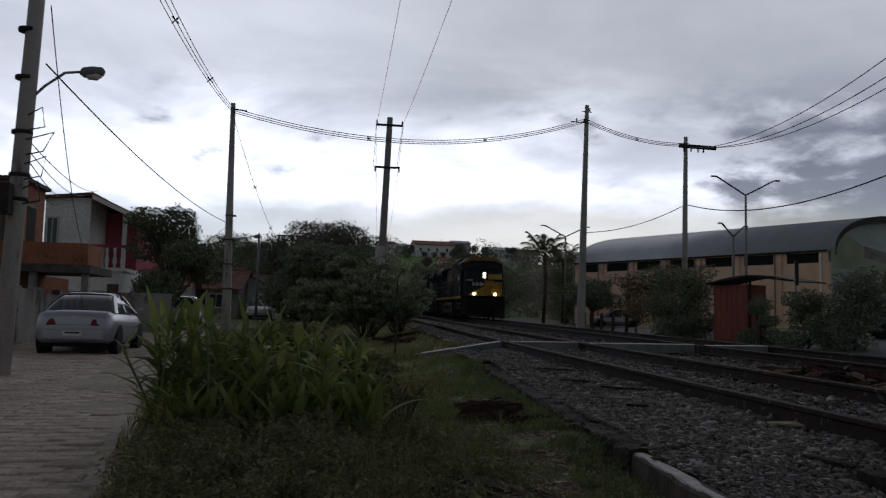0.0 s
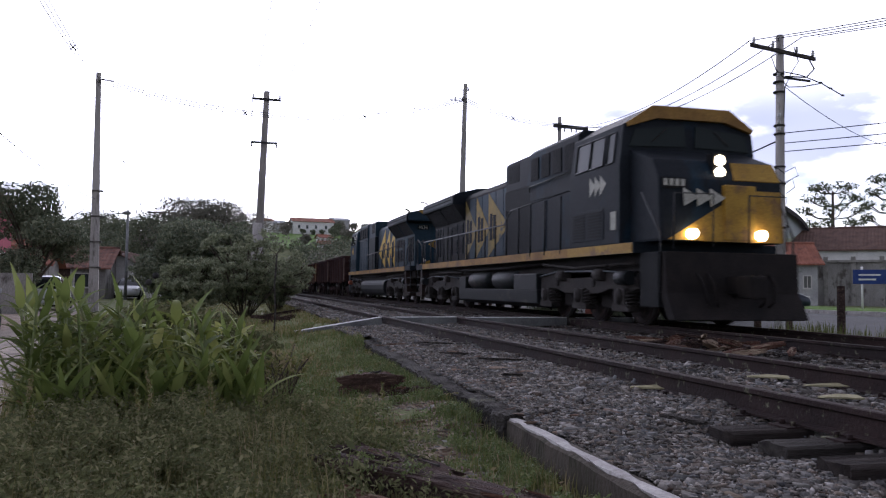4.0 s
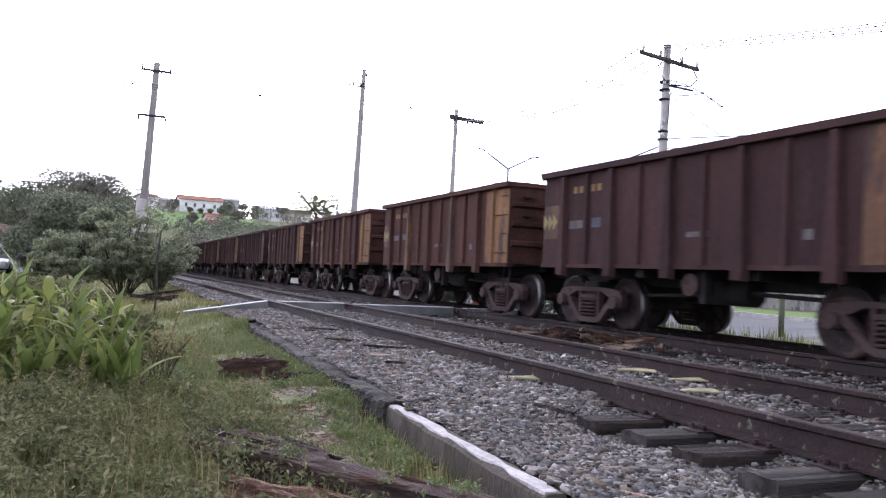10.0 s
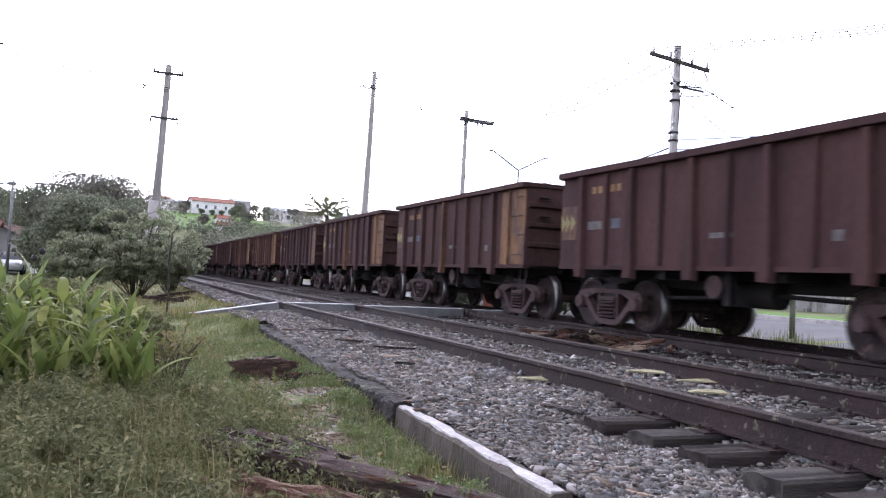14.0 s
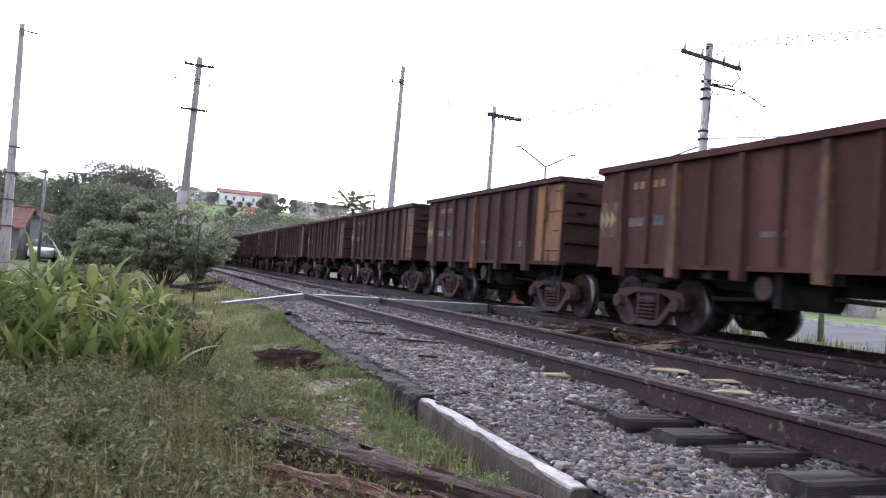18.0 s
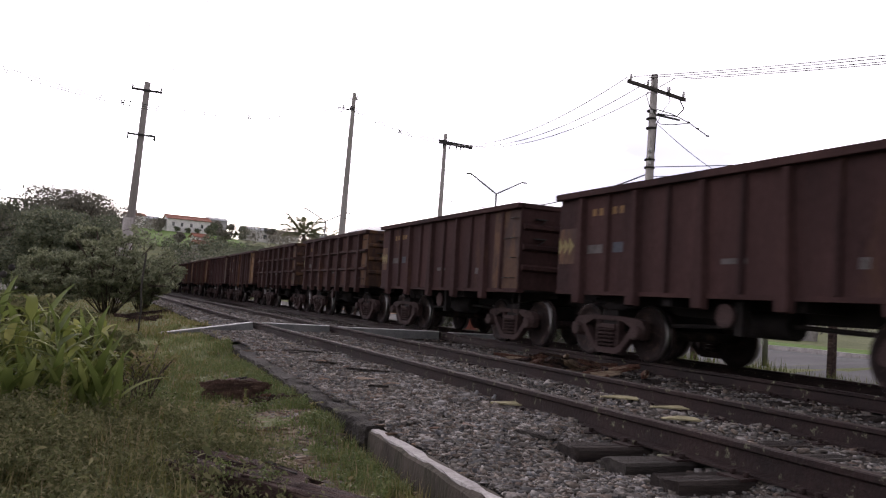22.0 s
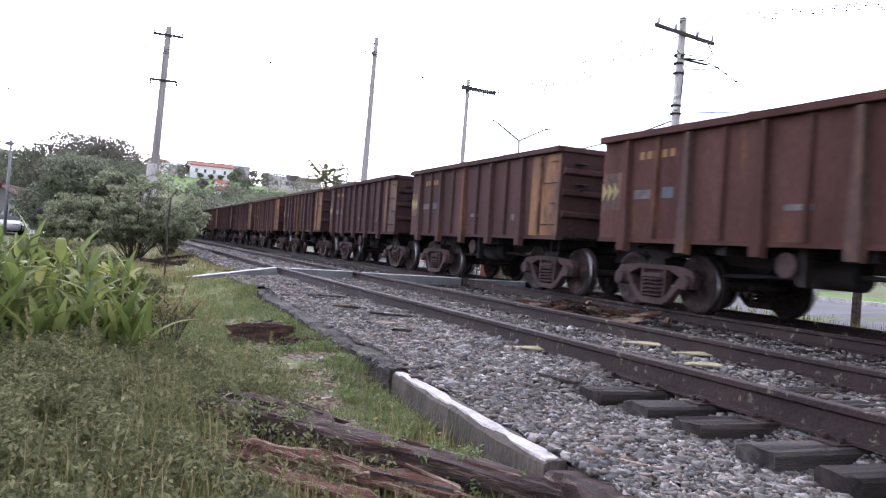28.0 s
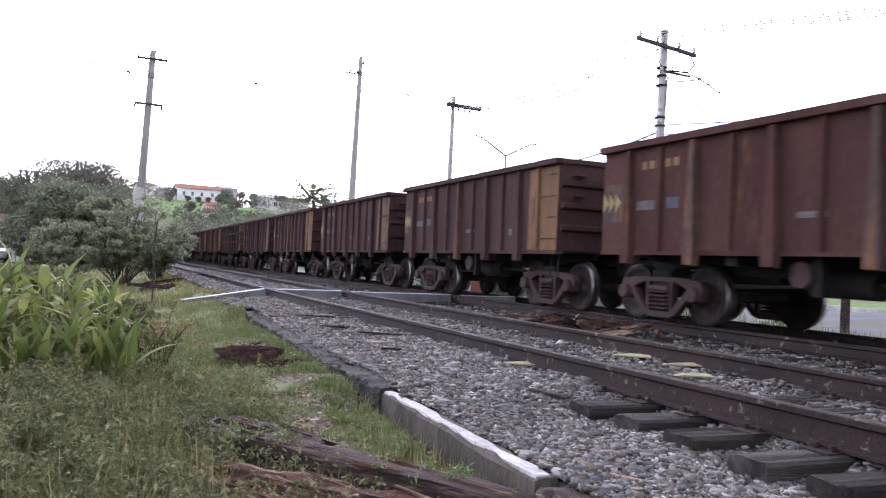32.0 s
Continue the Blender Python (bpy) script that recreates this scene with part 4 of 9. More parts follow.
M_TANK = surf("loco_tank", (0.0052, 0.0068, 0.0078), (0.0115, 0.0140, 0.0150), 0.6, 0.8, 30, 0.2, spots=(0.0525, 0.0446, 0.0368), spot_at=0.62, spot_scale=1.5, stretch=(1, 0.4, 1))
M_RAILING = surf("loco_handrail", (0.02, 0.022, 0.026), (0.035, 0.037, 0.04), 0.5, 4, 40, 0.1)
M_PALE = surf("pale_marks", (0.30, 0.30, 0.26), (0.42, 0.41, 0.36), 0.7, 4, 40, 0.1)
M_WINDSHIELD = glass("loco_glass", (0.02, 0.026, 0.026), 0.2)
M_WINDSHIELD.node_tree.nodes["Principled BSDF"].inputs["Specular IOR Level"].default_value = 0.06
M_LAMP = glow("headlight", (1.0, 0.80, 0.46), 40.0)
M_LENS = surf("lamp_glass", (0.5, 0.5, 0.48), (0.65, 0.65, 0.62), 0.15, 5, 40, 0.0)


def lettering(text, size, m, mat, parent):
    cu = bpy.data.curves.new("lettering", "FONT")
    cu.body, cu.size, cu.align_x, cu.extrude = text, size, "CENTER", 0.002
    tmp = bpy.data.objects.new("lettering", cu)
    me = bpy.data.meshes.new_from_object(tmp)
    bpy.data.objects.remove(tmp)
    me.materials.clear()
    me.materials.append(mat)
    ob = new("lettering", me)
    ob.parent, ob.matrix_basis = parent, m
    return ob


def locomotive(lit):
    """A six-axle diesel with a wide cab at +y, 19.9 m over couplers."""
    L = thing("locomotive", "blue-grey and yellow diesel freight locomotive with dusty bogies" if not lit else "grimy dark blue diesel locomotive with lit headlamps and faded arrow marks", "locomotive", group="locomotives of the train")
    blue, dark = M_BLUE, M_BLUE_DARK
    grime = M_GREY_DARK if lit else M_BLUE
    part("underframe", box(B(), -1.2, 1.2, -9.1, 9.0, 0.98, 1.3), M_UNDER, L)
    part("deck", box(B(), -1.45, 1.45, -9.15, 8.45, 1.3, 1.49, 0.01), dark, L)
    for s in (-1, 1):
        for y0, y1 in ((-8.1, -5.2), (-5.19, -1.6), (-1.59, 2.6), (2.61, 5.5), (5.51, 8.4)):
            part("sill_stripe", box(B(), s * 1.45, s * 1.462, y0, y1, 1.3, 1.485), (M_YELLOW_DIRTY if y0 < 5 else M_YELLOW) if lit else M_YELLOW_DIRTY, L, "yellow painted sill")
    # long hood
    hood = [(-1.0, 1.49), (-1.0, 3.48), (-0.88, 3.64), (-0.5, 3.71), (0.5, 3.71), (0.88, 3.64), (1.0, 3.48), (1.0, 1.49)]
    part("long_hood", prism(B(), hood, "y", -7.98, 2.66, 0.015), grime, L)
    for s in (-1, 1):
        ys = [0.62, -0.05, -0.72, -1.39, -2.06, -2.73, -3.4]
        for a, b in zip(ys, ys[1:]):
            d = part("hood_door", box(B(), s * 1.0, s * 1.018, b + 0.02, a - 0.02, 1.56, 3.42, 0.006), blue, L)
            part("latch", box(B(), s * 1.018, s * 1.035, b + 0.06, b + 0.1, 2.3, 2.42), dark, d)
        # ventilator doors of the radiator end
        for k, (y0, y1, z0, z1) in enumerate(((-4.15, -4.75, 1.75, 2.28), (-4.15, -4.75, 2.36, 2.75), (-4.85, -5.4, 1.75, 2.28), (-4.85, -5.4, 2.36, 2.75), (-5.55, -6.0, 1.75, 2.7), (-6.75, -7.05, 1.7, 2.75), (-7.15, -7.4, 1.7, 2.75), (-7.5, -7.8, 1.7, 2.75))):
            g = part("grille_door", box(B(), s * 1.0, s * 1.022, y1, y0, z0, z1, 0.006), dark, L)
            part("mesh_panel", box(B(), s * 1.022, s * 1.028, y1 + 0.04, y0 - 0.04, z0 + 0.04, z1 - 0.04), M_GRILLE, g, "black mesh")
        part("service_panel", box(B(), s * 1.0, s * 1.03, -6.65, -6.1, 1.6, 2.75, 0.01), grime, L)
        # radiator wing and its slanted screens
        for y0, y1 in ((-4.1, -5.95), (-6.05, -7.9)):
            c = [(s * 1.02, y0, 2.84), (s * 1.36, y0, 3.33), (s * 1.36, y1, 3.33), (s * 1.02, y1, 2.84)]
            part("radiator_screen", slab(B(), c if s > 0 else c[::-1], 0.03), M_GRILLE, L, "black slanted radiator screen")
        for yy in (-4.04, -6.0, -7.94):
            c = [(s * 1.0, yy, 2.8), (s * 1.4, yy, 3.34), (s * 1.0, yy, 3.34)]
            part("screen_gusset", prism(B(), [(p[0], p[2]) for p in c], "y", yy - 0.04, yy + 0.04), grime, L)
    wing = [(-1.0, 3.30), (-1.42, 3.34), (-1.42, 3.62), (-1.25, 3.72), (-0.55, 3.88), (0.55, 3.88), (1.25, 3.72), (1.42, 3.62), (1.42, 3.34), (1.0, 3.30)]
    part("radiator_roof", prism(B(), wing, "y", -8.3, -4.0, 0.015), dark, L)
    for s in (-1, 1):
        part("roof_fascia", box(B(), s * 1.42, s * 1.432, -8.25, -4.05, 3.4, 3.58, 0.004), M_DUSTY_BLUE, L, "dusty pale roof edge")
        part("vent_slot", box(B(), s * 1.432, s * 1.436, -8.1, -4.2, 3.48, 3.52), M_GRILLE, L)
    endcap = [(-1.36, 3.36), (-1.36, 3.6), (-1.2, 3.70), (-0.52, 3.86), (0.52, 3.86), (1.2, 3.70), (1.36, 3.6), (1.36, 3.36)]
    part("end_hood", prism(B(), endcap, "y", -8.42, -8.302, 0.01), blue, L)
    part("end_field", prism(B(), [(-0.98, 3.74), (-0.15, 3.38), (1.34, 3.38), (1.34, 3.59), (1.19, 3.69), (0.51, 3.845), (-0.51, 3.845)], "y", -8.43, -8.421), M_YELLOW, L, "slanting yellow field on the hood end")
    part("end_door", box(B(), -0.35, 0.35, -8.0, -7.985, 1.5, 3.2), blue, L)
    part("end_panel", box(B(), 0.58, 0.95, -7.998, -7.985, 1.55, 3.28), M_YELLOW, L, "yellow painted end panel")
    slab_pts = [(-0.98, -7.992, 1.5), (0.57, -7.992, 1.5), (0.57, -7.992, 2.3), (0.2, -7.992, 2.0)]
    part("end_flash", slab(B(), slab_pts, 0.01), M_YELLOW, L, "yellow flash")
    part("number_plate", box(B(), -0.9, -0.42, -8.004, -7.99, 3.02, 3.2), dark, L)
    lettering("4536", 0.2, pose(-0.66, -8.006, 3.05, 90), M_PALE, L)
    hl = part("headlight_box", box(B(), -0.17, 0.17, -8.5, -8.4, 3.28, 3.78, 0.02), M_BLACK, L)
    for z in (3.42, 3.64):
        part("headlamp", tube(B(), (0, -8.53, z), (0, -8.49, z), 0.09, n=14), M_LENS, hl)
    for s in (-1, 1):
        part("marker_lamp", tube(B(), (s * 0.62, -8.06, 1.75), (s * 0.62, -7.98, 1.75), 0.08, n=12), M_LENS, L)
        part("end_mark", slab(B(), [(s * 0.1 - 0.34, -8.0, 2.42), (s * 0.1, -8.0, 2.22), (s * 0.1, -8.0, 2.62)], 0.008), M_YELLOW, L)
    # equipment boxes behind the cab; the front half of the leading one is grimy
    if lit:
        blue, dark = M_BLUE_DUSTY, M_GREY_DARK
    part("equipment_box", prism(B(), [(-1.18, 3.2), (-1.18, 3.93), (-1.08, 4.0), (1.08, 4.0), (1.18, 3.93), (1.18, 3.2)], "y", 0.62, 2.655, 0.02), blue, L)
    for s in (-1, 1):
        part("intake_screen", box(B(), s * 1.18, s * 1.19, 0.9, 1.7, 3.4, 3.86), M_GRILLE, L)
        part("lower_cabinet", box(B(), s * 1.0, s * 1.24, 2.66, 5.565, 1.49, 2.76, 0.02), blue, L)
        part("tall_cabinet", box(B(), s * 1.0, s * 1.2, 0.62, 2.64, 1.49, 3.195, 0.02), dark, L)
        for k in range(3):
            y = 3.0 + 0.85 * k
            part("cabinet_panel", box(B(), s * 1.24, s * 1.252, y, y + 0.78, 1.56, 2.7, 0.006), blue, L)
        for k in range(4):
            y = 2.75 + 0.7 * k
            part("louvre_panel", box(B(), s * 1.24, s * 1.262, y, y + 0.5, 3.25, 3.8, 0.008), M_GRILLE, L)
        part("upper_rail", pipe(B(), [(s * 1.27, 2.7, 3.0), (s * 1.29, 2.75, 3.12), (s * 1.29, 5.5, 3.18)], 0.018, 6), M_RAILING, L)
        lv = part("louvre_door", box(B(), s * 1.43, s * 1.445, 5.7, 7.2, 1.6, 2.2, 0.01), blue, L)
        for k in range(9):
            for y in (5.8, 6.55):
                part("slat", box(B(), s * 1.445, s * 1.456, y, y + 0.55, 1.65 + 0.058 * k, 1.685 + 0.058 * k), dark, lv)
    part("upper_body", prism(B(), [(-1.24, 2.765), (-1.24, 3.93), (-1.12, 4.03), (1.12, 4.03), (1.24, 3.93), (1.24, 2.765)], "y", 2.66, 5.565, 0.015), blue, L)
    part("upper_core", box(B(), -1.0, 1.0, 2.66, 5.6, 1.49, 2.72), dark, L)
    # cab and nose
    cab = [(-1.43, 1.49), (-1.43, 2.95), (-1.34, 3.72), (-0.8, 4.07), (0.8, 4.07), (1.34, 3.72), (1.43, 2.95), (1.43, 1.49)]
    part("cab", prism(B(), cab, "y", 5.57, 7.86, 0.02), blue, L)
    part("cab_front_roof", prism(B(), [(-1.28, 3.66), (-1.32, 3.73), (-0.8, 4.08), (0.8, 4.08), (1.32, 3.73), (1.28, 3.66), (0.7, 3.84), (-0.7, 3.84)], "y", 7.862, 7.96, 0.01), M_YELLOW_DIRTY, L, "yellow brow over the windscreens")
    for s in (-1, 1):
        for y0, y1 in ((5.85, 6.5), (6.54, 7.15), (7.28, 7.6)):
            c = [(s * 1.425, y0, 3.02), (s * 1.425, y1, 3.02), (s * 1.358, y1, 3.6), (s * 1.358, y0, 3.6)]
            win = part("side_window", slab(B(), c if s > 0 else c[::-1], 0.02), M_WINDSHIELD, L, "dark cab window")
            bm = B()
            pipe(bm, [(p[0] + s * 0.004, p[1], p[2]) for p in c + c[:1]], 0.022, 5)
            part("window_frame", bm, M_RAILING, win)
        part("windscreen", slab(B(), [(s * 0.10, 7.875, 3.34), (s * 1.26, 7.875, 3.3), (s * 1.14, 7.868, 3.62), (s * 0.12, 7.868, 3.74)][::s], 0.02), M_WINDSHIELD, L, "dark windscreen")
        part("wiper", pipe(B(), [(s * 0.5, 7.9, 3.66), (s * 0.8, 7.9, 3.4)], 0.012, 5), M_STEEL_DARK, L)
        for k in range(3):
            part("cab_mark", slab(B(), [(s * 1.436, 6.55 + 0.24 * k, 2.46), (s * 1.436, 6.55 + 0.24 * k, 2.86), (s * 1.436, 6.82 + 0.24 * k, 2.66)][::-s], 0.006), M_PALE if lit else M_YELLOW, L, "worn arrow mark")
        part("sand_hatch", box(B(), s * 1.43, s * 1.44, 7.5, 7.72, 1.75, 2.1, 0.01), M_PALE if lit else dark, L)
    nose = [(7.86, 1.49), (9.0, 1.49), (8.92, 2.6), (8.7, 2.95), (7.86, 3.26)]
    part("nose", prism(B(), nose, "x", -1.22, 1.22, 0.05), blue, L)
    part("nose_flash", slab(B(), [(1.1, 9.006, 1.52), (0.05, 9.012, 1.5), (-1.18, 9.012, 1.5), (-1.18, 8.94, 2.42), (-0.45, 8.94, 2.42)], 0.02), M_YELLOW, L, "yellow painted nose panel")
    part("nose_flash", slab(B(), [(-0.25, 8.935, 2.6), (-1.17, 8.935, 2.6), (-1.17, 8.722, 2.94), (-0.3, 8.722, 2.94)], 0.02), M_YELLOW, L, "yellow painted nose panel")
    part("nose_door", box(B(), -0.62, 0.0, 8.9, 9.03, 1.52, 2.5, 0.03), M_YELLOW, L)
    part("number_board", slab(B(), [(1.18, 8.98, 2.42), (0.72, 8.98, 2.42), (0.72, 8.95, 2.6), (1.18, 8.95, 2.6)], 0.03), M_BLACK, L)
    for k in range(4):
        part("number_bar", box(B(), 0.76 + 0.11 * k, 0.83 + 0.11 * k, 8.98, 8.99, 2.45, 2.57), M_PALE, L)
    for k in range(3):
        part("nose_mark", slab(B(), [(0.8 - 0.26 * k, 9.02, 2.1), (0.8 - 0.26 * k, 8.99, 2.42), (0.5 - 0.26 * k, 9.0, 2.26)], 0.02), M_PALE, L)
    hb = part("headlight_box", box(B(), -0.14, 0.14, 8.66, 8.86, 2.62, 3.08, 0.02), M_BLACK, L)
    for z in (2.74, 2.95):
        part("headlamp", tube(B(), (0, 8.84, z), (0, 8.88, z), 0.095, n=16), M_LAMP if lit else M_LENS, hb, "bright round headlamp" if lit else "")
    for s in (-1, 1):
        part("ditch_light", tube(B(), (s * 0.68, 9.05, 1.62), (s * 0.68, 9.13, 1.62), 0.095, n=16), M_LAMP if lit else M_LENS, L, "bright round headlamp" if lit else "")
        part("front_handrail", pipe(B(), [(s * 1.1, 9.2, 1.35), (s * 1.1, 9.22, 2.3), (s * 0.35, 9.22, 2.3), (s * 0.35, 9.2, 1.4)], 0.018, 6), M_RAILING, L)
        part("stair_handrail", pipe(B(), [(s * 1.3, 9.1, 0.6), (s * 1.3, 9.12, 1.6), (s * 1.38, 8.6, 2.35)], 0.018, 6), M_RAILING, L)
        part("stair_well", box(B(), s * 0.95, s * 1.33, 8.45, 9.1, 0.35, 1.3, 0.02), dark, L)
        st = part("rear_steps", prism(B(), [(-8.15, 1.3), (-8.15, 0.35), (-8.25, 0.3), (-9.1, 0.3), (-9.1, 0.4), (-8.7, 0.45), (-8.62, 0.75), (-8.5, 0.8), (-8.4, 1.3)], "x", s * 1.05, s * 1.45, 0.01), M_RUST_GRIME, L)
        for z in (0.42, 0.72, 1.02):
            part("tread", box(B(), s * 0.75, s * 1.43, -9.12, -8.62, z - 0.02, z + 0.02), M_STEEL_DARK, st)
        part("rear_handrail", pipe(B(), [(s * 1.42, -8.15, 1.0), (s * 1.42, -8.4, 2.2), (s * 1.42, -9.1, 2.45), (s * 1.4, -9.12, 0.6)], 0.02, 6), M_RAILING, L)
        part("rear_handrail", pipe(B(), [(s * 0.45, -9.14, 1.4), (s * 0.45, -9.14, 2.45), (s * 1.2, -9.14, 2.45), (s * 1.2, -9.14, 1.4)], 0.02, 6), M_RAILING, L)
        # walkway railing
        part("handrail", pipe(B(), [(s * 1.42, -8.05, 2.42), (s * 1.42, 0.1, 2.3), (s * 1.42, 1.5, 2.28), (s * 1.42, 2.1, 2.3)] if s < 0 else [(s * 1.42, -8.05, 2.3), (s * 1.42, 1.2, 2.3), (s * 1.42, 1.7, 2.62), (s * 1.42, 5.4, 2.72)], 0.02, 6), M_RAILING, L)
        for k in range(8 if s < 0 else 15):
            y = -7.9 + (1.3 if s < 0 else 0.93) * k
            top = (2.42 - 0.015 * k) if s < 0 else (2.3 if y < 1.2 else 2.64)
            xx = s * 1.42 if y < 2.6 else s * 1.455
            part("stanchion", pipe(B(), [(xx, y, 1.4), (xx, y, top)], 0.024, 6), M_RAILING, L)
        # large arrow marks on the hood
        for tip, base in ((0.4, -1.4), (-1.3, -2.62), (-2.5, -3.82)):
            c = [(s * 1.022, base, 1.55), (s * 1.022, tip, 2.36), (s * 1.022, base, 3.42)]
            tri = part("arrow_mark", slab(B(), c[::-1] if s > 0 else c, 0.006), M_ARROW if lit else M_ARROW_FRESH, L, "large faded yellow arrow mark" if lit else "large bright yellow arrow mark")
            for y0, y1, z0, z1 in ((0.16, 0.40, 2.02, 2.80), (0.46, 0.72, 2.04, 2.74)):
                part("dark_block", box(B(), s * 1.03, s * 1.036, base + y0, base + y1, z0, z1, 0.002), dark, tri, "plain dark blue block")
        # faded lozenges on the cabinets behind the cab
        for k in range(0 if lit else 3):
            y = 3.05 + 0.85 * k
            part("faded_lozenge", slab(B(), [(s * 1.258, y, 1.85), (s * 1.258, y + 0.36, 1.58), (s * 1.258, y + 0.72, 1.85), (s * 1.258, y + 0.36, 2.12)][::s], 0.003), M_DUST_BLUE, L, "faded paler lozenge")
    # roof details
    for y in (-4.9, -6.2, -7.5):
        part("roof_fan", tube(B(), (0, y, 3.86), (0, y, 3.95), 0.55, 0.5, 20), M_GRILLE, L)
    part("exhaust_stack", tube(B(), (0, -2.6, 3.6), (0, -2.6, 3.84), 0.3, 0.28, 14), M_STEEL_DARK, L)
    for y in (0.2, -0.3):
        part("roof_pod", lathe(B(), [(0.12, 0), (0.12, 0.06), (0.08, 0.12), (0.02, 0.14)], pose(-0.3, y, 3.70), 12), M_STEEL_DARK, L)
    part("horn", tube(B(), (0.2, 6.4, 4.13), (0.2, 6.9, 4.15), 0.03, 0.09, 10), M_STEEL_DARK, L)
    part("horn", tube(B(), (-0.1, 6.4, 4.13), (-0.1, 6.85, 4.15), 0.03, 0.08, 10), M_STEEL_DARK, L)
    part("aerial", lathe(B(), [(0.14, -0.06), (0.14, 0.05), (0.08, 0.13), (0.02, 0.15)], pose(0.3, 5.9, 3.96), 12), M_STEEL_DARK, L)
    # tank and reservoirs
    plain_side = [(-1.06, 0.2), (-1.22, 0.24), (-1.34, 0.34), (-1.41, 0.5), (-1.42, 0.72), (-1.38, 0.86), (-1.28, 0.95), (-1.15, 0.98), (0, 0.98), (0, 0.2)]
    part("fuel_tank", prism(B(), plain_side, "y", -3.15, 3.62, 0.02), M_TANK, L)
    part("fuel_tank", prism(B(), [(1.4, 0.3), (1.42, 0.62), (0, 0.62), (0, 0.2), (1.15, 0.2)], "y", -3.15, 3.62, 0.02), M_TANK, L)
    part("battery_box", box(B(), 0.6, 1.42, 2.0, 3.6, 0.6, 1.0, 0.03), M_TANK, L)
    part("battery_box", box(B(), 0.6, 1.42, -3.1, -2.4, 0.6, 0.98, 0.03), M_TANK, L)
    for y0, y1 in ((-2.3, -0.45), (0.0, 1.85)):
        part("air_reservoir", lathe(B(), [(0.05, 0), (0.18, 0.03), (0.245, 0.12), (0.245, y1 - y0 - 0.12), (0.18, y1 - y0 - 0.03), (0.05, y1 - y0)], pose(1.15, y0, 0.86, -90), 18), M_TANK, L)
    for s in (-1, 1):
        part("sill_pipe", pipe(B(), [(s * 1.3, -3.2, 1.18), (s * 1.3, 0, 1.16), (s * 1.3, 3.7, 1.2)], 0.035, 6), M_UNDER, L)
        part("sill_pipe", pipe(B(), [(s * 1.2, -8.0, 1.12), (s * 1.32, -5, 1.14), (s * 1.3, -3.2, 1.1)], 0.03, 6), M_TRUCK, L)
        part("sill_pipe", pipe(B(), [(s * 1.3, 3.7, 1.2), (s * 1.34, 5.6, 1.08), (s * 1.3, 8.2, 1.12)], 0.03, 6), M_TRUCK, L)
    # bogies
    for e in (-1, 1):
        yc = e * 5.85
        part("bogie_transom", box(B(), -1.0, 1.0, yc - 2.2, yc + 2.2, 0.5, 0.8), M_UNDER, L)
        for s in (-1, 1):
            q = [(-2.5, 0.66), (-2.42, 0.86), (-2.1, 0.96), (-1.25, 0.98), (-0.8, 0.88), (0.8, 0.88), (1.25, 0.98), (2.1, 0.96), (2.42, 0.86), (2.5, 0.66), (2.2, 0.62), (1.4, 0.66), (0.8, 0.56), (-0.8, 0.56), (-1.4, 0.66), (-2.2, 0.62)]
            fr = part("bogie_frame", prism(B(), [(yc + u, v) for u, v in q], "x", s * 1.1, s * 1.3, 0.02), M_TRUCK, L)
            for k in (-1.85, 0, 1.85):
                leg = [(-0.27, 0.66), (-0.25, 0.42), (-0.33, 0.36), (-0.33, 0.24), (0.36, 0.24), (0.38, 0.33), (0.2, 0.38), (0.18, 0.66)]
                bx = part("axle_box", prism(B(), [(yc + k + u, v) for u, v in leg], "x", s * 1.12, s * 1.35, 0.02), M_TRUCK, fr)
                part("axle_cap", lathe(B(), [(0.15, 0), (0.15, 0.03), (0.11, 0.035), (0.11, 0.05), (0.03, 0.06)], pose(s * 1.35, yc + k - 0.03, 0.52, 0, 90 * s), 16), M_TRUCK, fr)
                bm = B()
                for x in (1.18, 1.29):
                    coil(bm, s * x, yc + k + 0.33, 0.34, 0.66, 0.075, 5)
                part("spring", bm, M_TRUCK, fr)
                part("lifting_eye", box(B(), s * 1.3, s * 1.325, yc + k + 0.55, yc + k + 0.68, 0.7, 0.82, 0.01), M_UNDER, fr)
            # dark boxes added between the axles to fill the see-through with shade
            for k in (-0.93, 0.93):
                part("brake_beam", box(B(), s * 0.98, s * 1.08, yc + k - 0.42, yc + k + 0.42, 0.28, 0.62, 0.03), M_UNDER, fr)
            part("brake_pipe", pipe(B(), [(s * 1.33, yc - 2.3, 0.92), (s * 1.34, yc - 1.2, 1.02), (s * 1.34, yc + 1.2, 1.0), (s * 1.33, yc + 2.3, 0.94)], 0.018, 6), M_DUSTY_BLUE, fr)
            for d in (-0.95, 0.95):
                part("brake_cylinder", tube(B(), (s * 1.3, yc + d - 0.2, 0.93), (s * 1.3, yc + d + 0.2, 0.93), 0.12, n=12), M_TRUCK, fr)
            part("damper", tube(B(), (s * 1.38, yc + e * 2.35, 0.86), (s * 1.38, yc + e * 1.9, 0.86), 0.13, n=12), M_REDBOX if e > 0 and s < 0 else M_TANK, fr)
            part("sand_pipe", pipe(B(), [(s * 1.25, yc - e * 2.3, 1.0), (s * 1.2, yc - e * 2.5, 0.5), (s * 0.95, yc - e * 2.45, 0.15)], 0.025, 6), M_TRUCK, fr)
        for k in (-1.85, 0, 1.85):
            wheelset(L, GAUGE / 2, yc + k, 0.5)
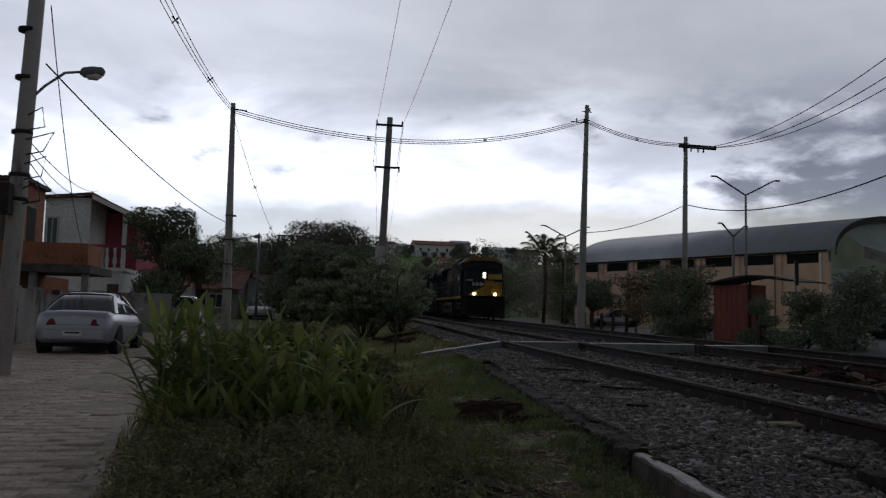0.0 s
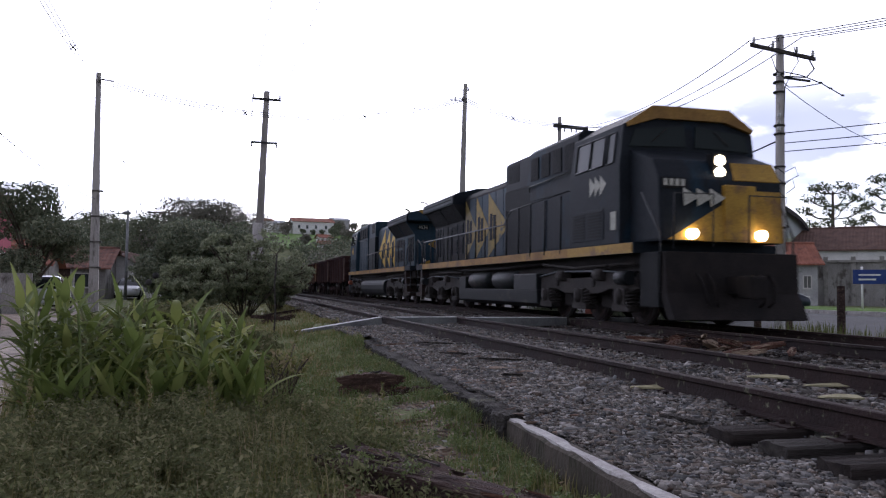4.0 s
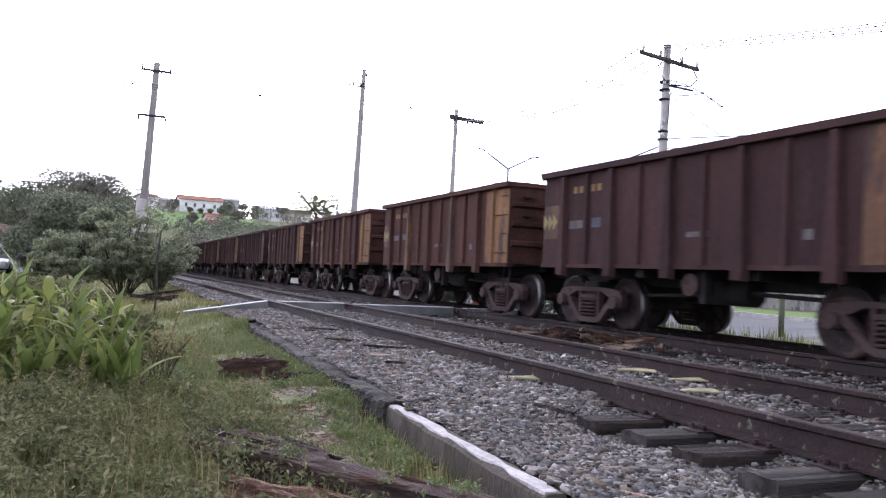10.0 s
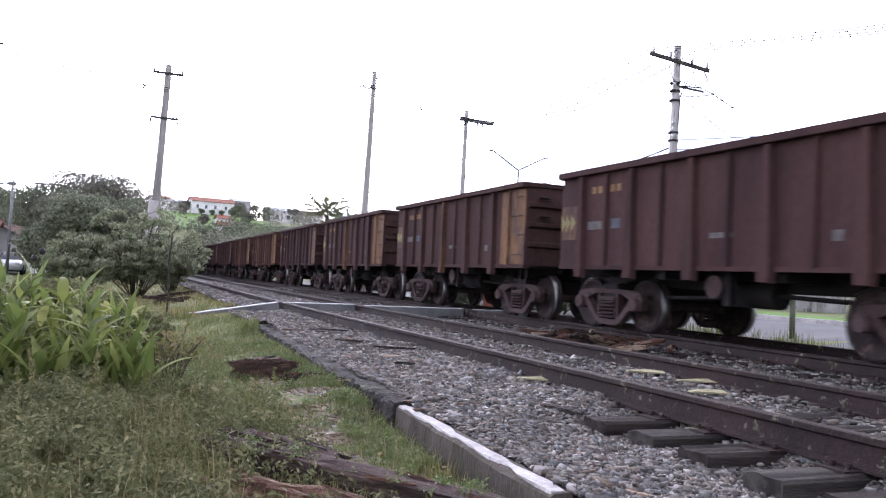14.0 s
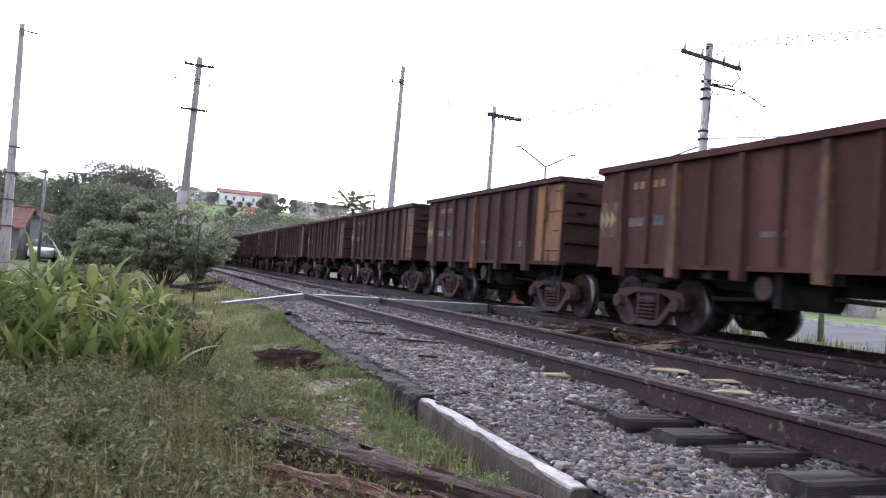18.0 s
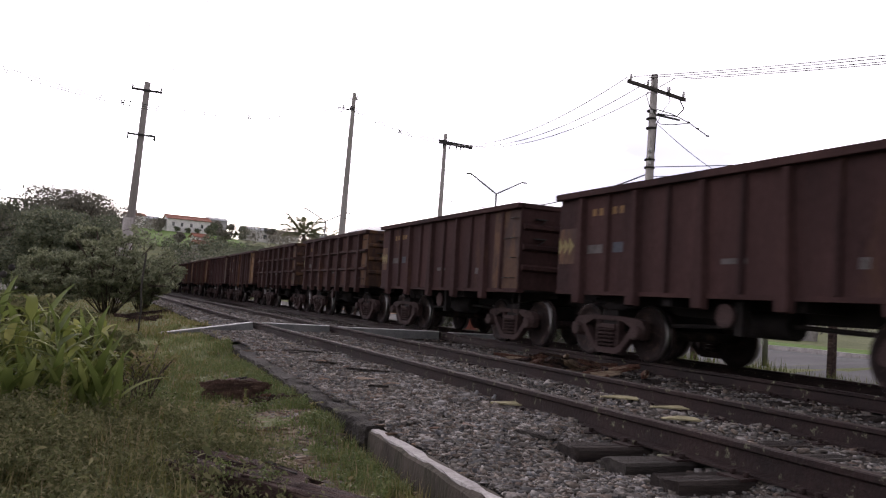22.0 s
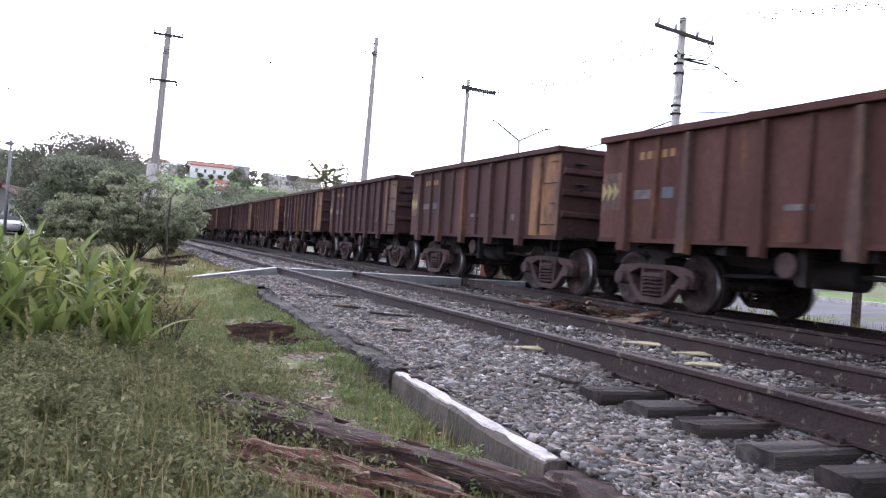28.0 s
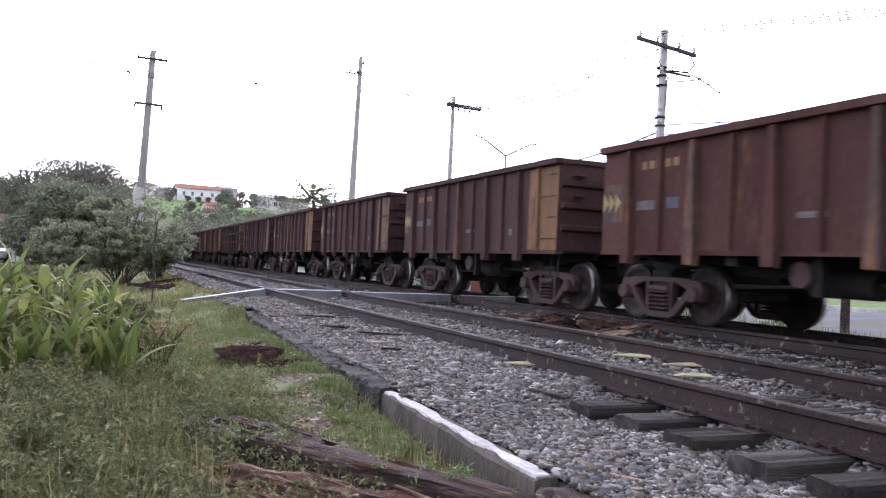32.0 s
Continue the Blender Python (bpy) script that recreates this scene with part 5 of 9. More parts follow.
    # pilots, couplers, hoses
    part("pilot", prism(B(), [(9.0, 1.3), (9.25, 1.3), (9.3, 0.6), (9.55, 0.16), (9.35, 0.14), (9.1, 0.5)], "x", -1.28, 1.28, 0.015), M_UNDER, L)
    part("pilot", prism(B(), [(-8.95, 1.3), (-9.2, 1.3), (-9.25, 0.3), (-9.0, 0.25)], "x", -0.95, 0.95, 0.015), M_RUST_GRIME, L)
    part("pilot_stripe", box(B(), -0.6, 0.6, -9.262, -9.2, 1.06, 1.2), M_YELLOW_DIRTY, L)
    part("pilot_stripe", prism(B(), [(-0.62, 0.7), (0.1, 0.7), (-0.12, 0.92), (-0.62, 0.92)], "y", -9.262, -9.25), M_YELLOW_DIRTY, L)
    for e in (-1, 1):
        bm = box(B(), -0.14, 0.14, e * 9.1, e * 9.75, 0.6, 0.88)
        box(bm, -0.16, 0.16, e * 9.6, e * 9.98, 0.52, 0.9, 0.04)
        part("coupler", bm, M_UNDER, L)
        for x in (-0.7, -0.5, 0.5, 0.7):
            part("air_hose", pipe(B(), [(x, e * 9.25, 0.95), (x, e * 9.45, 0.75), (x * 0.9, e * 9.5, 0.45), (x * 0.8, e * 9.4, 0.35)], 0.025, 6), M_UNDER, L)
    return L


LOCO, WAGON = 19.9, 8.85
lead_loco, rear_loco = locomotive(True), locomotive(False)
kinds = [ore_wagon(M_WAG[0], M_WAG[0], seed=0), ore_wagon(M_WAG[1], M_WAG[1], seed=1), ore_wagon(M_WAG[2], M_WAG[2], seed=2), ore_wagon(M_WAG[0], M_OCHRE_DIM, True, seed=3)]
ORDER = [1, 1, 2, 2, 0, 1, 0, 0, 1, 2, 0, 1, 1, 1, 1, 3, 3, 0, 1, 2, 0, 1, 0, 2, 0, 1, 0, 1, 3, 2, 0, 1, 2, 0, 1, 0, 2, 1]


def distant(w):
    """The wagon for the tail of the train, which stays far off: alike parts of one material joined."""
    t = thing("ore_wagon", w["label"], "railway wagon", group="ore wagons of the train")
    joined = {}
    for o in w.children_recursive:
        m, up = o.matrix_basis.copy(), o.parent
        while up is not w:
            m, up = up.matrix_basis @ m, up.parent
        key = (o.name.split(".")[0], o.data.materials[0].name)
        bm = joined.setdefault(key, (B(), o.data.materials[0]))[0]
        n = len(bm.verts)
        bm.from_mesh(o.data)
        bm.verts.ensure_lookup_table()
        bmesh.ops.transform(bm, matrix=m, verts=bm.verts[n:])
    for (name, _), (bm, mat) in joined.items():
        part(name, bm, mat, t)
    return t


far_kinds = [distant(k) for k in kinds]
taken, wagons = set(), []
for i, k in enumerate(ORDER):
    src = kinds[k] if i < 27 else far_kinds[k]
    wagons.append(src if src not in taken else copy_thing(src, pose(0, 0, 0)))
    taken.add(src)


# ---- things beside the track ----
def timber(length, width, height, mat, m, name, label, seed, ragged=0.03, broken=0.0):
    """A weathered, split baulk of wood lying along local y."""
    rnd = random.Random(seed)
    bm, rings, n, K = B(), [], 22, 20
    # long splits along the grain, some of them deep
    split = [rnd.uniform(-1.0, 0.25) * ragged if rnd.random() < 0.75 else -rnd.uniform(1.2, 2.2) * ragged for _ in range(K)]
    for i in range(n + 1):
        y = -length / 2 + length * i / n
        end = min(i, n - i) / 4.0
        k = 1.0 if end >= 1 else 1 - broken * (1 - end) * 0.7
        ring = []
        for a in range(K):
            ang = math.tau * (a + 0.5) / K
            cx, cz = math.cos(ang), math.sin(ang)
            q = max(abs(cx), abs(cz)) ** 0.9
            deep = split[a] * (0.6 + 0.6 * math.sin(i * 0.7 + a)) + rnd.uniform(-0.25, 0.25) * ragged
            px = (width / 2 * k + deep * abs(cx)) * cx / q
            pz = height / 2 * (1 + cz / q * k) + (deep * abs(cz) if cz > 0 else 0)
            stick = rnd.uniform(-1, 1) * ragged * (4 if end < 0.3 else 0.4)
            ring.append(bm.verts.new((px, y + stick, max(pz, 0))))
        rings.append(ring)
    for a, b in zip(rings, rings[1:]):
        for k in range(K):
            bm.faces.new((a[k], a[(k + 1) % K], b[(k + 1) % K], b[k]))
    bm.faces.new(rings[0][::-1])
    bm.faces.new(rings[-1])
    ob = part(name, bm, mat)
    ob.matrix_basis = m
    return tagged(ob, label, "timber")


def lying(x0, y0, x1, y1, w, h, mat, label, seed, ragged=0.02, broken=0.3, lift=0.0, name="old_sleeper"):
    d = math.hypot(x1 - x0, y1 - y0)
    cx, cy = (x0 + x1) / 2, (y0 + y1) / 2
    z0, z1 = land(x0, y0), land(x1, y1)
    m = pose(cx, cy, (z0 + z1) / 2 - 0.03 + lift, math.degrees(math.atan2(z1 - z0, d)), 0, math.degrees(math.atan2(-(x1 - x0), y1 - y0)))
    ob = timber(d, w, h, mat, m, name, label, seed, ragged, broken)
    # loose splinters still clinging to the top
    rnd = random.Random(seed + 50)
    for k in range(6 if d > 0.9 else 2):
        ln, wd = rnd.uniform(0.18, 0.5) * min(d, 1.6) / 1.6, rnd.uniform(0.012, 0.035)
        x, y = rnd.uniform(-0.4, 0.4) * w, rnd.uniform(-0.4, 0.4) * d
        bm = slab(B(), [(-wd / 2, -ln / 2, 0), (wd / 2, -ln / 2.4, 0), (wd / 3, ln / 2.2, 0.012), (-wd / 4, ln / 2, 0.02)], 0.016)
        part("splinter", bm, rnd.choice((M_REDWOOD, mat, M_TIE_PALE)), ob).matrix_basis = pose(x, y, h * 0.97, rnd.uniform(-4, 4), rnd.uniform(-12, 12), rnd.uniform(-10, 10))
    return ob


lying(2.02, 3.02, 0.80, 5.12, 0.22, 0.17, M_OLDWOOD, "dark rotting sleeper lying in the grass", 11)
lying(1.42, 4.55, 0.94, 5.36, 0.17, 0.17, M_OLDWOOD, "short dark sleeper with a split grey top", 12)
lying(1.60, 3.22, 0.74, 4.36, 0.2, 0.13, M_REDWOOD, "broken reddish sleeper with pale splintered wood", 13, 0.035, 0.5)
lying(1.25, 3.20, 0.72, 4.02, 0.16, 0.10, M_REDWOOD, "split reddish plank of an old sleeper", 14, 0.035, 0.5)
lying(0.86, 3.02, 0.55, 4.50, 0.13, 0.09, M_TIE_PALE, "grey weathered post lying in the weeds", 15, 0.012, 0.3)
stump = lying(1.64, 8.78, 2.06, 8.48, 0.27, 0.24, M_OLDWOOD, "rotten chunk of reddish brown timber on the grass", 16, 0.03, 0.35, name="timber_chunk")
stump.data.materials[0] = M_STUMP
lying(1.95, 8.2, 2.25, 8.05, 0.16, 0.10, M_OLDWOOD, "dark rotten piece of timber on the grass", 17, 0.05, 0.6, name="timber_chunk")
lying(1.55, 6.05, 1.95, 5.62, 0.10, 0.04, M_REDWOOD, "splintered bits of brown wood on bare earth", 18, 0.03, 0.7, name="wood_splinter")
lying(1.5, 6.75, 1.9, 6.55, 0.09, 0.04, M_REDWOOD, "splintered brown wood on bare earth", 19, 0.03, 0.7, name="wood_splinter")
lying(2.3, 27.5, 3.5, 27.2, 0.2, 0.16, M_OLDWOOD, "dark log lying beside the far track", 20, 0.02, 0.2, name="log")
lying(2.0, 24.5, 2.9, 24.3, 0.18, 0.14, M_OLDWOOD, "dark log lying in the grass", 21, 0.02, 0.2, name="log")

M_PALEWOOD = surf("fresh_splinter", (0.20, 0.145, 0.10), (0.36, 0.28, 0.20), 0.9, 2, 30, 0.6, stretch=(9, 0.7, 9))
# heap of splintered timber between the tracks
rs = random.Random(8)
for i in range(34):
    s, off = 10.6 + rs.gauss(0, 0.8), 6.7 + rs.gauss(0, 0.28)
    off = min(max(off, 6.1), 7.35)
    p = on_track(s, off, bed(s, off) + 0.03 + rs.uniform(0, 0.17) * math.exp(-((s - 10.6) / 0.8) ** 2))
    ln = rs.uniform(0.25, 0.85)
    ob = timber(ln, rs.uniform(0.05, 0.13), rs.uniform(0.03, 0.08), rs.choice((M_REDWOOD, M_REDWOOD, M_OLDWOOD, M_PALEWOOD)), pose(p.x, p.y, p.z, rs.uniform(-12, 12), rs.uniform(-20, 20), rs.uniform(40, 160)),
                "wood_piece", "splintered piece of old sleeper in a heap on the ballast", 100 + i, 0.012, 0.5)
    tagged(ob, group="heap of splintered wood")

# scraps lying on the stones
M_STRAP = surf("yellow_card", (0.26, 0.24, 0.14), (0.36, 0.33, 0.20), 0.8, 4, 40, 0.2)
M_RUSTRED = surf("red_rust", (0.16, 0.05, 0.03), (0.26, 0.085, 0.05), 0.85, 5, 40, 0.4)
for x, y, l, r in ((3.62, 6.0, 0.42, 62), (5.25, 5.85, 0.5, 68), (5.0, 6.4, 0.35, 60), (4.7, 5.2, 0.3, 75)):
    off, s = across(x, y)
    p = on_track(s, off, bed(s, off) + 0.035)
    bm = slab(B(), [(-0.06, -l / 2, 0), (0.06, -l / 2, 0.012), (0.05, 0, 0.02), (0.055, l / 2, 0.0), (-0.05, l / 2, 0.008)], 0.012)
    ob = part("packing_strip", bm, M_STRAP)
    ob.matrix_basis = pose(p.x, p.y, p.z, 0, 0, r)
    tagged(ob, "pale yellow strip of packing lying on the stones", "scrap")
for x, y, l, r in ((3.95, 6.0, 0.3, 70), (4.02, 5.9, 0.22, 40), (3.85, 6.1, 0.2, 100)):
    off, s = across(x, y)
    p = on_track(s, off, bed(s, off) + 0.03)
    ob = part("rail_clip", pipe(B(), [(0, -l / 2, 0), (0.04, -l / 4, 0.03), (0.0, 0, 0.045), (-0.03, l / 4, 0.02), (0.02, l / 2, 0.0)], 0.018, 6), M_RUSTRED)
    ob.matrix_basis = pose(p.x, p.y, p.z, 0, 0, r)
    tagged(ob, "rusty red bent rail clip on the stones", "rail clip")
for x, y in ((3.72, 6.3), (3.6, 6.35), (3.98, 6.12), (3.9, 6.2), (3.5, 6.5)):
    off, s = across(x, y)
    p = on_track(s, off, bed(s, off) + 0.02)
    ob = part("rail_bolt", lathe(B(), [(0.022, 0), (0.022, 0.015), (0.014, 0.02), (0.014, 0.045), (0.006, 0.048)], pose(0, 0, 0), 8), M_GALV)
    ob.matrix_basis = pose(p.x, p.y, p.z, 12, 20, 0)
    tagged(ob, "pale worn rail bolt lying by the rail", "bolt")
for x, y, l, r, w in ((3.3, 8.6, 0.55, 75, 0.05), (3.2, 9.6, 0.6, 80, 0.05), (3.05, 4.75, 0.3, 20, 0.07), (3.45, 11.0, 0.7, 78, 0.05), (3.0, 7.3, 0.35, 85, 0.04)):
    off, s = across(x, y)
    p = on_track(s, off, bed(s, off) + 0.02)
    tagged(timber(l, w, 0.025, M_TIE_PALE, pose(p.x, p.y, p.z, 2, 0, r), "wood_splinter", "grey splinter of wood on the ballast", 300 + int(y * 10), 0.01, 0.5), category="wood")

# slim bare trunk of a sapling in the grass before the shrub
ob = part("sapling_trunk", pipe(B(), [(0, 0, -0.1), (0.02, 0, 0.5), (-0.01, 0.02, 1.0), (0.03, 0.02, 1.6)], 0.019, 7), M_TIE_PALE)
ob.matrix_basis = pose(1.62, 17.0, land(1.62, 17.0))
tagged(ob, "slim grey bare trunk of a sapling in the grass", "sapling")
ob = part("fence_board", box(B(), -0.45, 0.45, -0.02, 0.02, 0.30, 0.38, 0.006), M_OLDWOOD)
ob.matrix_basis = pose(1.75, 19.42, land(1.75, 19.4), 0, 3, -12)
tagged(ob, "dark board fixed to two low posts", "board")


# ---- plants ----
M_LILY = leafy("lily_leaf", (0.09126, 0.1234, 0.03256), (0.1619, 0.2079, 0.0576), (0.2737, 0.3027, 0.0977), 0.55, island=False, spec=0.2, translucent=0.4)
M_BROAD = leafy("broad_leaf", (0.1426, 0.1714, 0.04257), (0.2395, 0.2685, 0.07263), (0.365, 0.3713, 0.1315), 0.6, island=False, spec=0.18, translucent=0.42)
M_STEM = surf("green_stem", (0.10, 0.14, 0.04), (0.16, 0.18, 0.07), 0.6, 3, 30, 0.1)
M_DRY = surf("dry_leaf", (0.16, 0.10, 0.05), (0.26, 0.18, 0.09), 0.8, 6, 40, 0.2)
M_GRASS = leafy("grass_blades", (0.1154, 0.121, 0.0405), (0.1916, 0.184, 0.0729), (0.309, 0.247, 0.1526), 0.75, spec=0.08, translucent=0.35)
M_WEED = leafy("weed_leaves", (0.07426, 0.08453, 0.03976), (0.1355, 0.1445, 0.06669), (0.2457, 0.2301, 0.1257), 0.8, spec=0.06, translucent=0.4)
M_LUSH = leafy("fresh_weeds", (0.075, 0.108, 0.0338), (0.125, 0.165, 0.0546), (0.21, 0.225, 0.0975), 0.55, translucent=0.35)
# shrub and tree tones lifted to paint veiling glare into the leaves
M_SHRUB = leafy("shrub_leaves", (0.1404, 0.1659, 0.1017), (0.2311, 0.2584, 0.1565), (0.3634, 0.3701, 0.2386), 0.6, translucent=0.3)
M_TREE = leafy("tree_leaves", (0.0803, 0.09906, 0.06525), (0.1373, 0.1592, 0.09787), (0.2318, 0.2441, 0.1576), 0.6, translucent=0.25)
# far trees: distance haze put into the leaf colour, paler and greyer
M_TREE_HAZY = leafy("pale_tree_leaves", (0.1196, 0.1171, 0.09516), (0.1769, 0.1708, 0.1366), (0.2562, 0.244, 0.1891), 0.6, translucent=0.3)
M_TREE_RED = leafy("reddish_leaves", (0.07, 0.056, 0.028), (0.126, 0.098, 0.042), (0.196, 0.14, 0.063), 0.6, translucent=0.25)
# fronds lightened and greyed to carry haze in their colour
M_PALM = leafy("palm_frond", (0.09, 0.105, 0.06), (0.14, 0.15, 0.085), (0.20, 0.20, 0.12), 0.6, island=False, translucent=0.45)
M_BARK = surf("bark", (0.05, 0.04, 0.032), (0.11, 0.09, 0.07), 0.95, 3, 25, 0.8, stretch=(3, 3, 0.6), depth=0.03)


def blade_mesh(name, length, width, droop, mat, fold=0.25, seg=7, round_=0.5):
    """A long leaf with a folded midrib that leans out along +y and droops."""
    bm, rows = B(), []
    for i in range(seg + 1):
        t = i / seg
        a = radians(78) - droop * t
        y = sum(math.cos(radians(78) - droop * (j + 0.5) / seg) * length / seg for j in range(i))
        z = sum(math.sin(radians(78) - droop * (j + 0.5) / seg) * length / seg for j in range(i))
        w = width / 2 * (math.sin(math.pi * min(max(t ** round_, 0.04), 0.985)) ** 0.8)
        up = w * fold
        rows.append([bm.verts.new((-w, y - up * math.sin(a) * 0.4, z + up)), bm.verts.new((0, y, z)), bm.verts.new((w, y - up * math.sin(a) * 0.4, z + up))])
    for a, b in zip(rows, rows[1:]):
        bm.faces.new((a[0], a[1], b[1], b[0])).smooth = True
        bm.faces.new((a[1], a[2], b[2], b[1])).smooth = True
    me = bpy.data.meshes.new(name)
    bm.to_mesh(me)
    bm.free()
    me.materials.append(mat)
    return me


LEAF = [blade_mesh("leaf", 0.344, 0.0777, 0.5, M_LILY, 0.35), blade_mesh("leaf", 0.31, 0.0829, 0.9, M_LILY, 0.28), blade_mesh("leaf", 0.292, 0.0703, 0.2, M_LILY, 0.4), blade_mesh("leaf", 0.361, 0.074, 1.3, M_LILY, 0.25)]
BROAD = [blade_mesh("leaf", 0.294, 0.0897, 1.9, M_BROAD, 0.25, 8, 0.7), blade_mesh("leaf", 0.331, 0.0819, 1.4, M_BROAD, 0.3, 8, 0.65), blade_mesh("leaf", 0.258, 0.078, 2.3, M_BROAD, 0.2, 8, 0.75)]
DRY = blade_mesh("leaf", 0.36, 0.05, 2.2, M_DRY)


def lily(x, y, h, lean, seed, broad=False):
    rnd = random.Random(seed)
    z = land(x, y) - 0.02
    az = rnd.uniform(0, 360)
    p = thing("ginger_lily", "broad-leaved green lily plant in a dense clump" if broad else "tall green ginger lily with long pointed leaves", "plant", pose(x, y, z, 0, 0, az), group="clump of lilies")
    top = Vector((0, lean * h, h))
    bm = pipe(B(), [(0, 0, 0), (0, lean * h * 0.35, h * 0.5), top], 0.011, 5)
    part("stem", bm, M_STEM, p)
    n = rnd.randint(12, 16)
    for i in range(n):
        t = 0.18 + 0.82 * i / (n - 1)
        q = Vector((0, lean * h * (0.7 * t if t < 0.5 else 0.35 + (t - 0.5) * 1.3), h * t))
        me = rnd.choice(BROAD) if broad and rnd.random() < 0.85 else rnd.choice(LEAF)
        o = new("leaf", me)
        o.parent = p
        sc = rnd.uniform(0.75, 1.15) * (1.0 if t > 0.3 else 0.8)
        o.matrix_basis = pose(q.x, q.y, q.z, (rnd.uniform(-58, -20) if t < 0.9 else rnd.uniform(-22, 6)) * (1.25 if broad else 1.0), 0, 180 * (i % 2) + rnd.uniform(-1, 1) * (75 if broad else 40)) @ Matrix.Scale(sc, 4)
    if rnd.random() < 0.6:
        o = new("dry_leaf", DRY)
        o.parent = p
        o.matrix_basis = pose(0, 0.01, h * 0.22, -30, 0, rnd.uniform(0, 360))
    return p


rs = random.Random(21)
for i in range(27):
    x, y = -0.86 + rs.uniform(-0.5, 0.5), 7.5 + rs.uniform(-0.5, 0.6)
    lily(x, y, rs.uniform(0.68, 1.02), rs.uniform(-0.05, 0.42), 400 + i)
for i in range(33):
    x, y = 0.12 + rs.uniform(-0.62, 0.55), 7.6 + rs.uniform(-0.55, 0.75)
    lily(x, y, rs.uniform(0.52, 0.84) * (1.0 if x < 0.4 else 0.85), rs.uniform(0.05, 0.4), 430 + i, broad=i % 3 != 0)


SPEAR = [blade_mesh("leaf", 0.52, 0.085, 0.45, M_LILY, 0.4), blade_mesh("leaf", 0.46, 0.075, 0.25, M_LILY, 0.4), blade_mesh("leaf", 0.50, 0.08, 0.9, M_LILY, 0.35)]


def young_lily(x, y, seed):
    rnd = random.Random(seed)
    p = thing("ginger_lily", "young lily shoot with upright spear-shaped green leaves", "plant", pose(x, y, land(x, y) - 0.02, 0, 0, rnd.uniform(0, 360)), group="clump of lilies")
    part("stem", pipe(B(), [(0, 0, 0), (0, 0.01, 0.15), (0, 0.03, 0.32)], 0.010, 5), M_STEM, p)
    for i in range(rnd.randint(7, 9)):
        o = new("leaf", rnd.choice(SPEAR))
        o.parent = p
        o.matrix_basis = pose(0, 0.01, 0.04 + 0.035 * i, rnd.uniform(-34, 4), 0, 137 * i + rnd.uniform(-30, 30)) @ Matrix.Scale(rnd.uniform(0.75, 1.1), 4)


for i in range(20):
    x = -1.15 + 1.75 * (i + rs.uniform(0, 1)) / 20
    young_lily(x, 6.95 + 0.1 * x + rs.uniform(-0.2, 0.25), 470 + i)


def leaf_cloud(name, blobs, count, size, mat, seed, parent=None, flat=0.35, shell=0.55, label=""):
    """Many small folded leaves in clumps; blobs are (x, y, z, rx, ry, rz)."""
    g = np.random.default_rng(seed)
    bl = np.array(blobs, float)
    wts = bl[:, 3] * bl[:, 4] * bl[:, 5]
    k = g.choice(len(bl), count, p=wts / wts.sum())
    d = g.normal(size=(count, 3))
    d /= np.linalg.norm(d, axis=1)[:, None]
    r = shell + (1.02 - shell) * g.random(count) ** 0.6
    r *= 1 + 0.12 * np.sin(d[:, 0] * 7 + k) * np.sin(d[:, 1] * 6 + 2 * k) + 0.1 * np.sin(d[:, 2] * 11 + k)
    c = bl[k, :3] + d * r[:, None] * bl[k, 3:]
    nrm = d * (1 - flat) + g.normal(size=(count, 3)) * 0.55 + np.array([0, 0, flat])
    nrm /= np.linalg.norm(nrm, axis=1)[:, None]
    t = np.cross(nrm, g.normal(size=(count, 3)))
    t /= np.linalg.norm(t, axis=1)[:, None]
    b = np.cross(nrm, t)
    s = size * g.uniform(0.55, 1.3, count)[:, None]
    v = np.stack([c - t * s, c - b * s * 0.42 + nrm * s * 0.12, c + t * s, c + b * s * 0.42 + nrm * s * 0.12], 1).reshape(-1, 3)
    i = np.arange(count) * 4
    f = np.stack([i, i + 1, i + 2, i + 3], 1)
    me = bpy.data.meshes.new(name)
    me.vertices.add(len(v))
    me.vertices.foreach_set("co", v.ravel())
    me.loops.add(count * 4)
    me.loops.foreach_set("vertex_index", f.ravel())
    me.polygons.add(count)
    me.polygons.foreach_set("loop_start", i)
    me.update(calc_edges=True)
    me.materials.append(mat)
    ob = new(name, me)
    if parent:
        ob.parent = parent
    if label:
        tagged(ob, label)
    return ob


